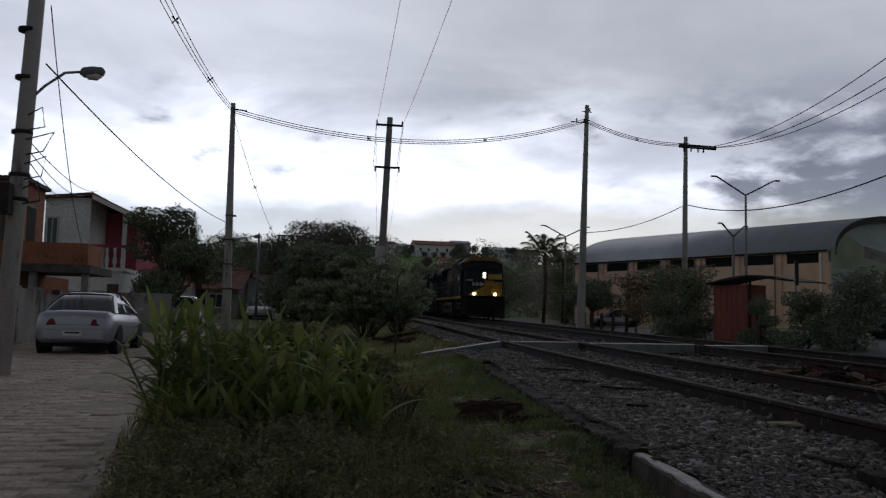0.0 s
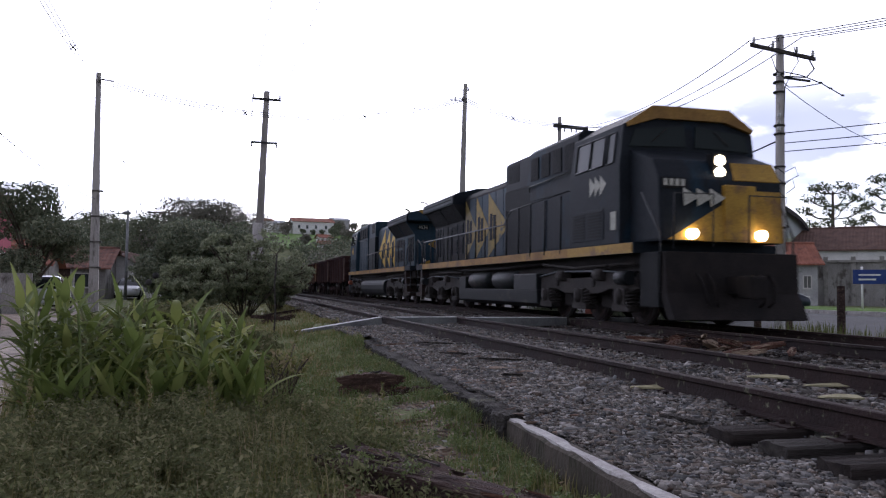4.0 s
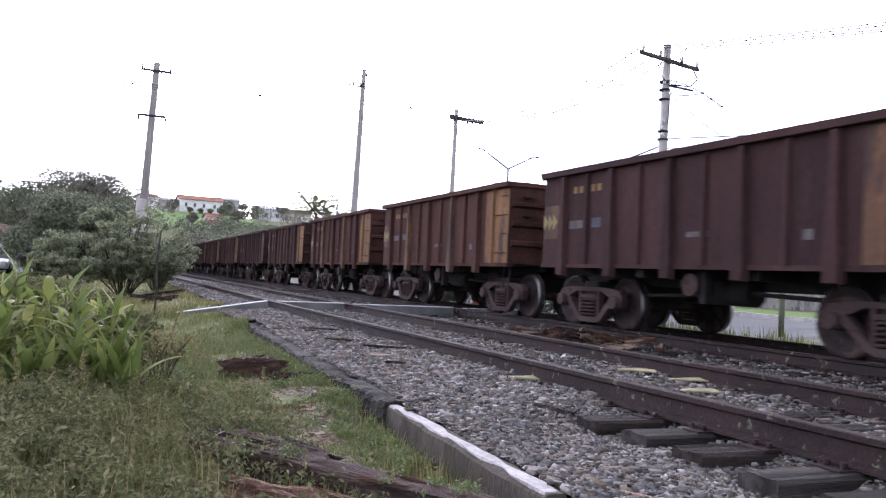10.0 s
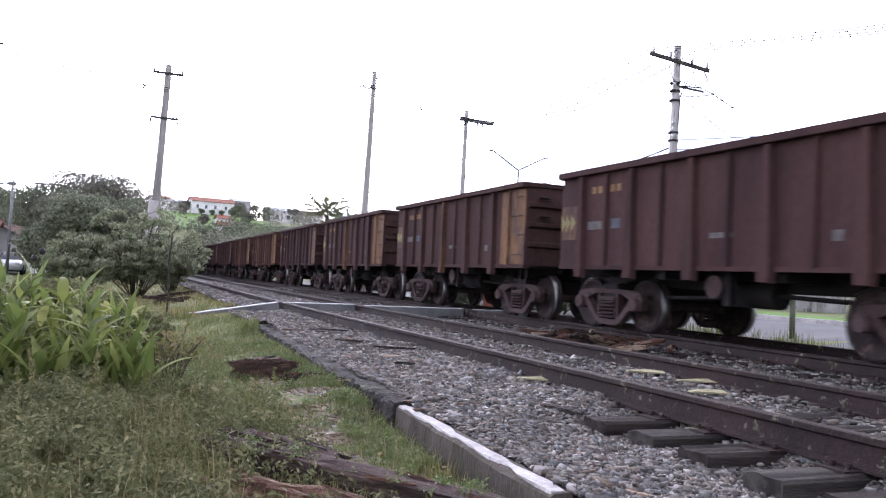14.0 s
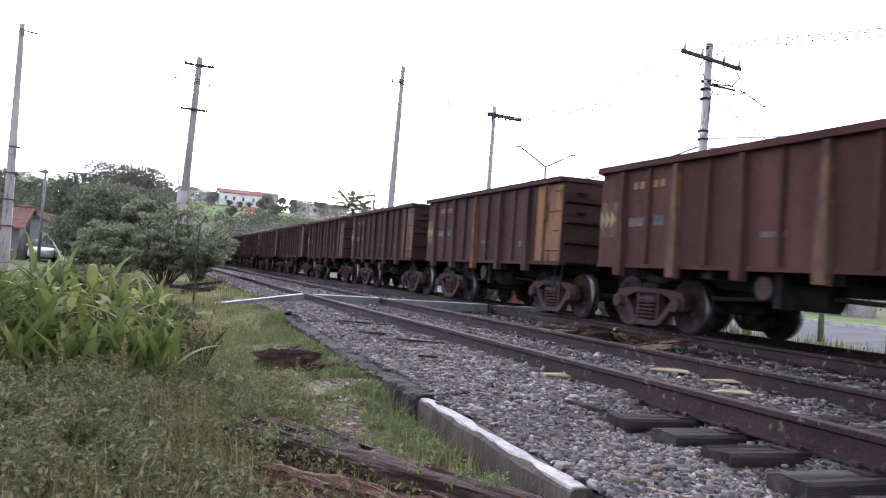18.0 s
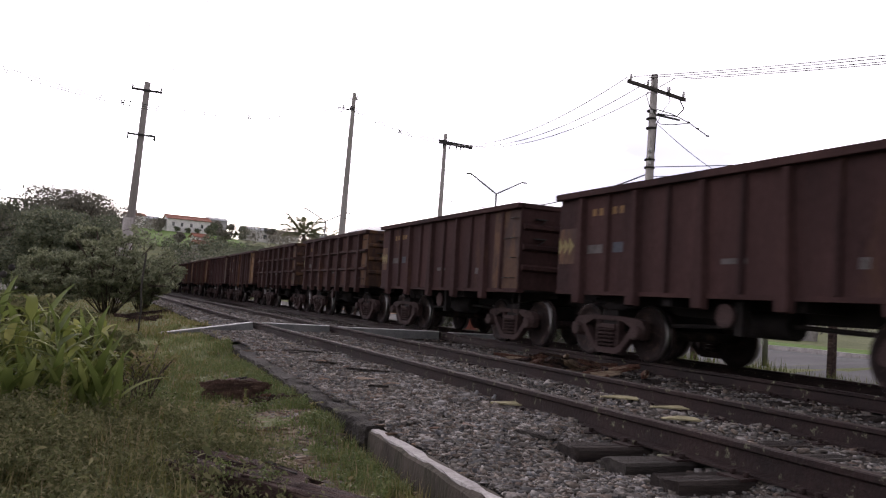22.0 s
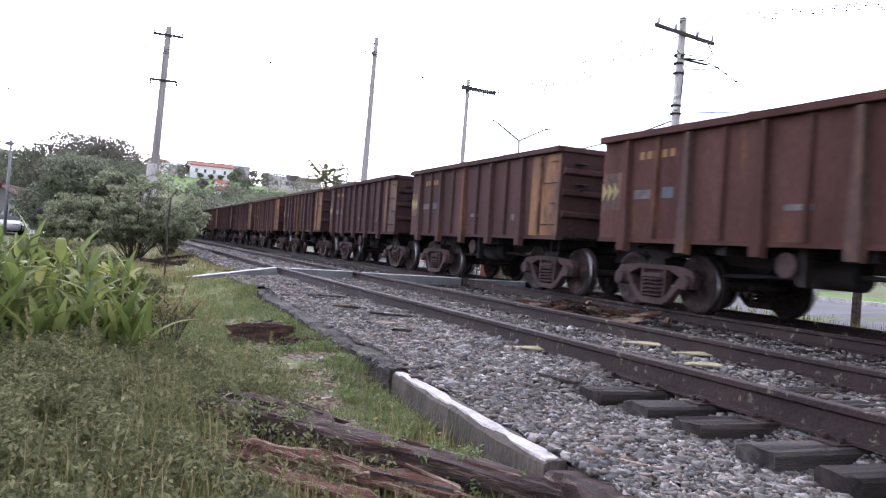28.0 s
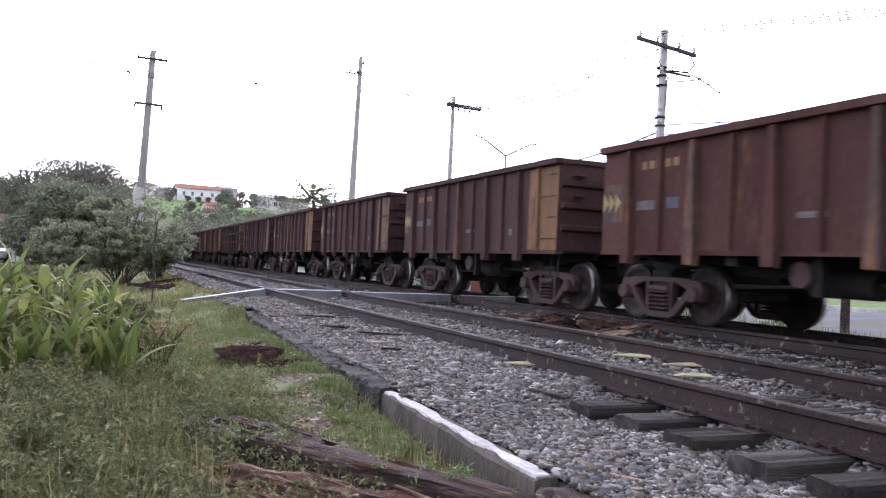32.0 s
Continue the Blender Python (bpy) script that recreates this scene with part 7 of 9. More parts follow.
def street_lamp(x, y, top, arms, label, r=0.07, z=None):
    z = land(x, y) - 0.1 if z is None else z
    p = thing("street_lamp", label, "street lamp", pose(x, y, z))
    h = top - z
    part("post", tube(B(), (0, 0, 0), (0, 0, h), r * 1.3, r, 10), M_GALV, p)
    for dx, dz, hx in arms:
        part("arm", pipe(B(), [(0, 0, h - 0.05), (dx, 0, h + dz)], r * 0.8, 6), M_GALV, p)
        part("lamp_head", box(B(), min(dx, dx + hx), max(dx, dx + hx), -0.1, 0.1, h + dz - 0.04, h + dz + 0.05, 0.02), M_GALV, p)
    return p


street_lamp(28.6, 52.2, 9.45, ((-2.1, 1.15, -0.4), (2.1, 1.05, 0.4)), "tall grey twin-armed lamp post with arms in a V")
street_lamp(25.4, 47.9, 6.1, ((-0.75, 0.75, -0.25), (0.7, 0.6, 0.25)), "grey twin-armed lamp post beside the shed")
street_lamp(22.0, 72.0, 8.2, ((-1.9, 0.9, -0.4), (1.9, 0.9, 0.4)), "far twin-armed grey lamp post with arms in a V")
street_lamp(-4.25, 60.0, 6.3, (), "thin dark post at the far street", 0.08)
lamp2 = thing("street_lamp", "curved lamp bracket on the tall street pole", "street lamp", pose(-3.62, 34.8, 3.5))
part("arm", pipe(B(), [(0.1, 0, 0), (0.5, 0, 0.22), (1.0, 0, 0.28)], 0.025, 6), M_GALV, lamp2)
part("lamp_head", lathe(B(), [(0.03, 0), (0.08, 0.08), (0.08, 0.26), (0.02, 0.34)], pose(0.95, 0, 0.28, 0, 88), 10), M_GALV, lamp2)
farpole = pole("utility_pole", -3.1, 95.0, 9.6, 0.15, 0.1, M_POLE_WOOD, "far dark pole with a wide crossarm among the trees")[0]
arm(farpole, 9.2, 1.7, M_DARKWOOD, 0, 0, 0, 0.1, (-1.4, -0.5, 0.5, 1.4))


def wire(a, b, sag, r=0.011, label="black overhead cable", n=18, spacers=0):
    a, b = Vector(a), Vector(b)
    pts = [a.lerp(b, i / n) - Vector((0, 0, 4 * sag * (i / n) * (1 - i / n))) for i in range(n + 1)]
    w = part("overhead_wire", pipe(B(), pts, r, 5), M_CABLE)
    tagged(w, label, "cable", group="overhead wires")
    for k in range(spacers):
        q = pts[int((k + 1) * n / (spacers + 1))]
        bm = B()
        for ang in (45, 135):
            c, s = math.cos(radians(ang)) * 0.13, math.sin(radians(ang)) * 0.13
            tube(bm, q + Vector((-c, 0, -s)), q + Vector((c, 0, s)), 0.022, n=6)
        part("spacer", bm, M_CABLE, w)
    return w


L_TOP, A_TOP, B_TOP, C_TOP, D_TOP, K_TOP = (-3.7, 34.8, 9.0), (3.53, 43.7, 10.9), (13.6, 41.2, 11.1), (18.6, 39.6, 9.75), (16.55, 20.1, 8.15), (-4.5, 14.2, 8.5)
for d in (0.0, 0.16, -0.14):
    wire((K_TOP[0] + d, K_TOP[1] - 6, K_TOP[2] + 1.5 + d), (L_TOP[0], L_TOP[1], L_TOP[2] + d * 0.6), 0.9, 0.012, "bundled black cable with spacers", spacers=4 if d == 0 else 0)
    wire((L_TOP[0], L_TOP[1], L_TOP[2] + d * 0.6), (B_TOP[0], B_TOP[1], B_TOP[2] + d * 0.6), 1.25, 0.017, "bundled black cable between two masts", spacers=2 if d == 0 else 0)
    wire((B_TOP[0], B_TOP[1], B_TOP[2] + d * 0.6), (C_TOP[0], C_TOP[1], C_TOP[2] + d * 0.5), 0.35, 0.017, "bundled black cable between two masts", spacers=1 if d == 0 else 0)
for k, dz in ((-0.7, 0.0), (0.7, 0.0)):
    wire((A_TOP[0] + k, A_TOP[1], A_TOP[2]), (A_TOP[0] + k * 1.3 - 1.6, -12.0, 11.4), 0.9, 0.009, "thin line wire running along the railway")
    wire((A_TOP[0] + k, A_TOP[1] - 0.1, A_TOP[2] + 0.1), (A_TOP[0] + k * 0.9 - 0.2, A_TOP[1] - 0.1, A_TOP[2] - 2.4), 0.0, 0.012, "jumper wire on the timber pole")
    wire((A_TOP[0] + k * 1.05, A_TOP[1], A_TOP[2]), (9 + k, 120, 12), 1.5, 0.012, "thin line wire running along the railway")
for k, dy in ((-0.1, 0), (0.5, 0.1), (0.95, 0.2)):
    wire((C_TOP[0] + k, C_TOP[1] - k * 0.4, C_TOP[2] - 0.15), (D_TOP[0] + k * 1.2 - 0.7, D_TOP[1] - k * 0.6 + 0.4, D_TOP[2] + 0.2), 0.75, 0.016, "sagging black power line")
for k in (-0.9, -0.3, 0.45, 0.95):
    wire((D_TOP[0] + k * 0.85, D_TOP[1] - k * 0.5, D_TOP[2] + 0.2), (D_TOP[0] + 13 + k, D_TOP[1] - 22 - k, D_TOP[2] + 1.0), 0.5, 0.014, "black power line leading along the street")
wire((B_TOP[0], B_TOP[1], 5.2), (18.5, 39.8, 6.7), 0.35, 0.02, "thick sagging cable low on the poles")
wire((18.5, 39.8, 6.7), (16.5, 20.3, 5.35), 0.8, 0.024, "thick sagging cable low on the poles")
for dz in (0, 0.25, 0.55):
    wire((16.6, 20.2, 5.0 + dz), (31.0, -2.0, 6.4 + dz), 0.5, 0.014, "telephone cable leading along the street")
wire((16.5, 20.3, 7.1), (32, 30, 7.6), 0.5, 0.012, "service cable to the houses")
wire((-4.5, 14.3, 4.65), (L_TOP[0], L_TOP[1], 4.3), 0.35, 0.014, "service cable along the street")
for k in range(4):
    wire((-4.72, 14.3, 3.4 - 0.15 * k), (-9.4 - 0.5 * k, 37.0, 5.7 - 0.2 * k), 0.3, 0.01, "service cable to a house")
wire((-4.45, 14.2, 5.6), (-7.2, 27, 2.6), 0.5, 0.01, "thin hanging service cable")
wire((L_TOP[0], L_TOP[1], 8.8), (-2.6, 60, 5.2), 0.6, 0.012, "black cable with spacers", spacers=2)
wire((L_TOP[0], L_TOP[1], 4.2), (-12.0, 62, 4.2), 0.5, 0.012, "service cable to a house")
wire((L_TOP[0], L_TOP[1], 4.2), (-4.2, 60, 5.8), 0.4, 0.012, "service cable along the street")


# ---- the street side ----
M_BRICK = surf("hollow_brick", (0.24, 0.095, 0.055), (0.34, 0.15, 0.085), 0.9, 1.2, 30, 0.5, spots=(0.15, 0.07, 0.05), spot_at=0.6, spot_scale=3)
M_PINK = surf("pink_wall", (0.30, 0.07, 0.10), (0.40, 0.10, 0.13), 0.9, 0.8, 20, 0.15)
M_GREYWALL = surf("grey_render", (0.30, 0.30, 0.30), (0.42, 0.42, 0.41), 0.9, 0.7, 20, 0.2, spots=(0.2, 0.2, 0.19), spot_at=0.62, spot_scale=1.2)
M_DIRTYWALL = surf("dirty_wall", (0.20, 0.19, 0.18), (0.34, 0.33, 0.31), 0.9, 0.8, 20, 0.3, spots=(0.11, 0.10, 0.09), spot_at=0.55, spot_scale=1.2, stretch=(1, 1, 0.5))
M_TILE = surf("roof_tile", (0.22, 0.085, 0.058), (0.31, 0.13, 0.088), 0.85, 1.5, 25, 0.4, spots=(0.14, 0.07, 0.055), spot_at=0.6, spot_scale=2)
M_TILE_WORN = surf("worn_tile", (0.15, 0.075, 0.06), (0.24, 0.125, 0.095), 0.9, 1.5, 25, 0.4, spots=(0.10, 0.065, 0.055), spot_at=0.56, spot_scale=2)
M_ROOF_DARK = surf("dark_roof", (0.10, 0.06, 0.05), (0.16, 0.10, 0.08), 0.85, 1.5, 25, 0.4)
M_FRAME = surf("window_frame_paint", (0.45, 0.44, 0.42), (0.6, 0.58, 0.55), 0.7, 3, 40, 0.1)
M_SILVER = surf("silver_car_paint", (0.297, 0.306, 0.339), (0.347, 0.355, 0.389), 0.32, 0.5, 80, 0.02, metal=0.55, rough_var=0.03, spec=0.5)
M_WHITECAR = surf("white_car_paint", (0.60, 0.62, 0.64), (0.68, 0.69, 0.70), 0.32, 0.5, 80, 0.02, rough_var=0.03, spec=0.5)
M_BLUECAR = surf("dark_blue_car_paint", (0.012, 0.018, 0.03), (0.02, 0.026, 0.04), 0.3, 0.5, 80, 0.02, metal=0.3, rough_var=0.03, spec=0.5)
M_CARGLASS = glass("car_glass", (0.02, 0.022, 0.026), 0.05)
M_TAIL = surf("tail_lamp", (0.11, 0.012, 0.018), (0.16, 0.018, 0.025), 0.25, 5, 40, 0.0)
M_PLATE = surf("number_plate", (0.5, 0.5, 0.5), (0.6, 0.6, 0.6), 0.5, 5, 40, 0.0)
M_HUB = surf("alloy_wheel", (0.35, 0.35, 0.36), (0.5, 0.5, 0.5), 0.4, 5, 40, 0.0, metal=0.6)


def window(parent, x0, x1, z0, z1, y, out=-1, frame=0.06, mat=M_FRAME):
    """A window in a wall whose outer face lies at y and looks towards out."""
    w = part("window", box(B(), x0, x1, y - 0.06, y + 0.02 * -out, z0, z1), M_GLASS, parent, "dark glazed window")
    yo = y + out * 0.07
    fr = B()
    for a in ((x0 - frame, x1 + frame, z0 - frame, z0), (x0 - frame, x1 + frame, z1, z1 + frame), (x0 - frame, x0, z0, z1), (x1, x1 + frame, z0, z1)):
        box(fr, a[0], a[1], min(y, yo), max(y, yo), a[2], a[3])
    box(fr, (x0 + x1) / 2 - 0.02, (x0 + x1) / 2 + 0.02, min(y, yo), max(y, yo), z0, z1)
    part("frame", fr, mat, w)
    part("sill", box(B(), x0 - 0.1, x1 + 0.1, min(y, y + out * 0.14), max(y, y + out * 0.14), z0 - frame - 0.05, z0 - frame), mat, w)
    return w


def tiled(bm, x0, x1, y0, y1, z0, z1, pitch=0.28):
    """A tiled slope that rises from y0, z0 to y1, z1, with rolls running up it."""
    n = max(2, int((x1 - x0) / pitch))
    cols = []
    for i in range(n * 4 + 1):
        x = x0 + (x1 - x0) * i / (n * 4)
        h = 0.05 * abs(math.sin(math.pi * i / 4))
        cols.append([bm.verts.new((x, y0, z0 + h)), bm.verts.new((x, y1, z1 + h)), bm.verts.new((x, y1, z1 - 0.08)), bm.verts.new((x, y0, z0 - 0.08))])
    for a, b in zip(cols, cols[1:]):
        for k in range(4):
            bm.faces.new((a[k], b[k], b[(k + 1) % 4], a[(k + 1) % 4]))
    bm.faces.new(cols[0])
    bm.faces.new(cols[-1][::-1])
    return bm


def house(x, y, yaw, w, d, h, rise, wall, roof, label, wins=(), door=None, z=None, eave=0.4, sink=0.6):
    """A one-storey gabled house; its front looks along local -y; the ridge runs along x."""
    z = land(x, y) if z is None else z
    H = thing("house", label, "house", pose(x, y, z, 0, 0, yaw))
    part("wall", box(B(), -w / 2, w / 2, -d / 2, d / 2, -sink, h), wall, H)
    part("gable", prism(B(), [(-d / 2, h), (d / 2, h), (0, h + rise)], "x", -w / 2 + 0.01, w / 2 - 0.01), wall, H)
    k = rise / (d / 2)
    for s in (-1, 1):
        bm = B()
        tiled(bm, -w / 2 - eave, w / 2 + eave, s * (d / 2 + eave), 0, h - k * eave + 0.06, h + rise + 0.08)
        part("roof", bm, roof, H)
    part("ridge", tube(B(), (-w / 2 - eave, 0, h + rise + 0.1), (w / 2 + eave, 0, h + rise + 0.1), 0.12, n=8), roof, H)
    for a in wins:
        window(H, *a, -d / 2)
    if door:
        dr = part("door", box(B(), door[0], door[1], -d / 2 - 0.05, -d / 2 + 0.02, -0.1, 2.1), M_OLDWOOD, H, "dark wooden door")
        part("door_frame", box(B(), door[0] - 0.08, door[1] + 0.08, -d / 2 - 0.03, -d / 2, -0.1, 2.18), M_FRAME, dr)
    return H


# unfinished brick building with a concrete slab
zb = land(-9.5, 29)
bb = thing("brick_building", "unfinished orange brick building with a bare concrete slab", "building", pose(-10.2, 29.5, zb, 0, 0, 2))
part("wall", box(B(), -3.0, 1.2, -3.0, -0.6, 2.3, 4.8), M_BRICK, bb)
part("ground_floor", box(B(), -3.0, 1.2, -2.6, 3.0, -0.6, 2.04), M_BRICK, bb)
part("slab", box(B(), -3.2, 3.3, -3.2, 0.0, 2.05, 2.29), M_CONCRETE_DARK, bb)
part("parapet", box(B(), 1.21, 3.2, -3.1, -2.95, 2.3, 2.95), M_BRICK, bb)
part("parapet", box(B(), 3.05, 3.2, -2.94, -1.2, 2.3, 2.95), M_BRICK, bb)
part("roof_edge", box(B(), -3.1, 1.35, -3.1, -0.5, 4.8, 4.92), M_CONCRETE_DARK, bb)
window(bb, 0.0, 0.7, 3.1, 4.2, -3.0, mat=M_CONCRETE_DARK)
# black plate on the solid wall paints the shade inside the opening
sw = part("window", box(B(), 1.19, 1.21, -2.4, -1.5, 3.0, 4.1), M_BLACK, bb, "unglazed window opening, its shaded inside a black sheet")
part("lintel", box(B(), 1.2, 1.22, -2.5, -1.4, 4.1, 4.2), M_CONCRETE, sw)
for k in range(13):
    part("brick_course", box(B(), -3.0, 1.21, -3.012, -3.0, 2.36 + 0.18 * k, 2.48 + 0.18 * k), M_BRICK, bb)
for x in (1.5, 3.0):
    part("post", box(B(), x, x + 0.2, -2.9, -2.7, -0.6, 2.04), M_CONCRETE, bb)

# white and pink house with a balcony
zh = land(-10.5, 42)
wh = thing("house", "two-storey white house with a pink balcony wall and white balusters", "house", pose(-10.15, 42.0, zh) @ Matrix.Scale(1.15, 4, (0, 0, 1)))
part("wall", box(B(), -1.95, -0.02, -3.0, 4.0, -0.6, 5.05), M_WHITE, wh)
part("wall", box(B(), 0.0, 1.45, -0.6, 4.0, -0.6, 2.35), M_WHITE, wh)
part("upper_wall", box(B(), 0.0, 1.45, -0.2, 4.0, 2.36, 4.75), M_PINK, wh, "deep pink wall behind the balcony")
part("lower_wall", box(B(), 0.0, 1.5, -3.0, -0.62, -0.6, 2.2), M_WHITE, wh)
part("balcony_floor", box(B(), 0.0, 1.6, -3.15, -0.2, 2.2, 2.34), M_WHITE, wh)
part("balcony_rail", box(B(), -0.3, 1.6, -3.12, -2.98, 3.12, 3.24), M_PINK, wh)
for k in range(6):
    part("baluster", lathe(B(), [(0.07, 0), (0.05, 0.08), (0.10, 0.25), (0.05, 0.5), (0.07, 0.7), (0.07, 0.78)], pose(-0.2 + 0.33 * k, -3.05, 2.34), 10), M_WHITE, wh)
rf = B()
slab(rf, [(-2.1, -3.3, 5.05), (0.1, -3.3, 5.25), (0.1, 4.2, 5.25), (-2.1, 4.2, 5.05)], 0.12)
part("roof", rf, M_ROOF_DARK, wh)
rf = B()
slab(rf, [(0.11, -3.4, 5.2), (1.9, -3.4, 4.5), (1.9, 4.2, 4.5), (0.11, 4.2, 5.2)], 0.12)
part("roof", rf, M_TILE, wh)
part("fascia", slab(B(), [(0.11, -3.41, 5.15), (0.11, -3.41, 4.97), (1.9, -3.41, 4.27), (1.9, -3.41, 4.45)], 0.05), M_WHITE, wh)
part("post", box(B(), 1.4, 1.55, -3.1, -2.9, 2.34, 4.4), M_WHITE, wh)
window(wh, -1.8, -1.4, 3.0, 4.2, -3.0)
window(wh, 0.3, 0.7, 0.3, 1.4, -3.0)
part("door", box(B(), 0.85, 1.35, -3.03, -2.98, -0.3, 1.7), M_ROOF_DARK, wh, "dark door")

# garden wall along the street
gw = thing("garden_wall", "stained grey garden wall with a pale gate", "wall", pose(-8.1, 24.5, land(-8.1, 24.5), 0, 0, 4))
for k in range(5):
    part("wall_panel", box(B(), -0.09, 0.09, 2.4 * k - 3, 2.4 * k - 0.62, -0.5, 1.45 + 0.1 * (k % 2)), M_DIRTYWALL, gw)
    part("pier", box(B(), -0.13, 0.13, 2.4 * k - 0.6, 2.4 * k - 0.32, -0.5, 1.62), M_CONCRETE, gw)
part("gate", box(B(), 0.1, 0.14, -2.2, -1.0, -0.1, 1.2), M_WHITE, gw, "pale metal gate")
gw2 = thing("garden_wall", "low stained wall in front of the houses", "wall", pose(-8.6, 35.4, land(-8.6, 35.4), 0, 0, 90))
for k in range(3):
    part("wall_panel", box(B(), -0.09, 0.09, 1.8 * k - 2.7, 1.8 * k - 0.95, -0.5, 1.6), M_DIRTYWALL, gw2)

# small houses further along, with tiled roofs
house(-8.3, 66.0, -4, 5.6, 7.0, 2.2, 1.4, M_DIRTYWALL, M_TILE_WORN, "small grey house with a worn brown tiled roof", ((-1.6, -0.7, 0.8, 1.7), (0.8, 1.7, 0.8, 1.7)), (-0.3, 0.5))
house(-4.9, 70.0, 80, 6.5, 4.2, 2.3, 1.1, M_WHITE, M_ROOF_DARK, "small white house with a brown tiled roof", ((-2.4, -1.6, 0.7, 1.8), (-1.0, -0.2, 0.7, 1.8), (1.4, 2.3, 0.7, 1.8)), (0.2, 1.0))
house(-13.5, 72.0, 5, 7, 7, 3.0, 1.4, M_DIRTYWALL, M_TILE, "low house with a worn tiled roof", ((-2, -1, 0.9, 1.9),))
house(-9.5, 52.5, 0, 3.6, 4.5, 2.3, 0.9, M_DIRTYWALL, M_TILE, "small dark house with a tiled porch roof", ((-1.2, -0.4, 0.8, 1.7),), (0.3, 1.1))


def car(name, label, x, y, yaw, paint, length=4.3, width=1.7, height=1.46, hatch=False, rear_lamps=True):
    """A parked car; its nose points along local +y."""
    c = thing(name, label, "car", pose(x, y, land(x, y) + 0.015, 0, 0, yaw))
    L2, W2 = length / 2, width / 2
    boot = 0.98 if not hatch else 0.92
    # body: rings across the car, lofted from tail to nose
    ys = [-L2, -L2 + 0.05, -L2 + 0.22, -L2 + 0.8, 0.0, L2 - 1.05, L2 - 0.4, L2 - 0.08, L2]
    ws = [0.78, 0.89, 0.96, 1.0, 1.0, 0.99, 0.95, 0.84, 0.70]
    tops = [0.82, 0.93, boot, boot + 0.01, 0.95, 0.93, 0.80, 0.68, 0.56]
    lows = [0.36, 0.30, 0.25, 0.22, 0.21, 0.22, 0.24, 0.27, 0.32]
    rings, bm = [], B()
    for y, k, top, low in zip(ys, ws, tops, lows):
        w, h = W2 * k, top - low
        half = [(0.0, low), (0.84 * w, low), (0.95 * w, low + 0.10 * h), (w, low + 0.42 * h), (0.985 * w, low + 0.66 * h), (0.93 * w, low + 0.90 * h), (0.80 * w, top - 0.008), (0.42 * w, top + 0.012), (0.0, top + 0.016)]
        rings.append([bm.verts.new((x, y, z)) for x, z in half] + [bm.verts.new((-x, y, z)) for x, z in half[-2:0:-1]])
    for a, b in zip(rings, rings[1:]):
        for k in range(len(a)):
            bm.faces.new((a[k], a[(k + 1) % len(a)], b[(k + 1) % len(a)], b[k]))
    bm.faces.new(rings[0][::-1])
    bm.faces.new(rings[-1])
    part("body", bm, paint, c, smooth=True)
    # glasshouse with a painted roof and pillars over it
    r0, r1 = (-L2 + (0.46 if not hatch else 0.14)), L2 - 1.12
    run = 0.78 if not hatch else 0.42
    st = [(r0, 0.0), (r0 + run * 0.5, 0.56), (r0 + run, 0.93), (r0 + run + 0.45, 1.0), (r1 - 1.05, 0.985), (r1 - 0.72, 0.90), (r1 - 0.36, 0.5), (r1, 0.0)]
    belt, H = boot - 0.03, height - boot + 0.03
    wb, wr = W2 * 0.91, W2 * 0.64
    wide = lambda q: wb + (wr - wb) * q
    rings, bm = [], B()
    for y, q in st:
        z = belt + H * q
        half = [(wide(0), belt - 0.02), (wide(q * 0.5) * 1.015, belt + H * q * 0.5), (wide(q * 0.93), belt + H * q * 0.94), (wide(q) * 0.82, z), (0.0, z + 0.012)]
        rings.append([bm.verts.new((x, y, v)) for x, v in half] + [bm.verts.new((-x, y, v)) for x, v in half[-2::-1]])
    for a, b in zip(rings, rings[1:]):
        for k in range(len(a) - 1):
            bm.faces.new((a[k], a[k + 1], b[k + 1], b[k]))
    part("glasshouse", bm, M_CARGLASS, c, "dark car windows", smooth=True)
    rings, bm = [], B()
    for y, q in st[2:6]:
        z = belt + H * q
        half = [(wide(q * 0.93) + 0.008, belt + H * q * 0.93), (wide(q) * 0.83, z + 0.01), (0.0, z + 0.024)]
        rings.append([bm.verts.new((x, y, v)) for x, v in half] + [bm.verts.new((-x, y, v)) for x, v in half[-2::-1]])
    for a, b in zip(rings, rings[1:]):
        for k in range(len(a) - 1):
            bm.faces.new((a[k], a[k + 1], b[k + 1], b[k]))
    part("roof", bm, paint, c, smooth=True)
    for s in (-1, 1):
        top_q = 0.9
        for a0, a1, b0, b1 in ((r0 - 0.02, r0 + 0.34, r0 + run - 0.06, r0 + run + 0.2), ((r0 + r1) / 2 - 0.04, (r0 + r1) / 2 + 0.05, (r0 + r1) / 2 - 0.05, (r0 + r1) / 2 + 0.04), (r1 - 0.1, r1 + 0.02, r1 - 0.84, r1 - 0.74)):
            q = [(s * (wide(0) + 0.012), a0, belt), (s * (wide(0) + 0.012), a1, belt), (s * (wide(top_q) + 0.012), b1, belt + H * top_q), (s * (wide(top_q) + 0.012), b0, belt + H * top_q)]
            part("pillar", slab(B(), q if s > 0 else q[::-1], 0.012), paint, c)
        if rear_lamps:
            q = [(s * 0.36, -L2 - 0.022, 0.66), (s * 0.70, -L2 + 0.012, 0.64), (s * 0.70, -L2 + 0.03, 0.80), (s * 0.42, -L2 - 0.012, 0.80)]
            lamp = slab(B(), q if s > 0 else q[::-1], 0.05)
            part("tail_lamp", lamp, M_TAIL, c, "red tail lamp")
        part("headlamp", box(B(), s * (W2 - 0.5), s * (W2 - 0.18), L2 - 0.2, L2 - 0.04, 0.58, 0.72, 0.02), M_LENS, c)
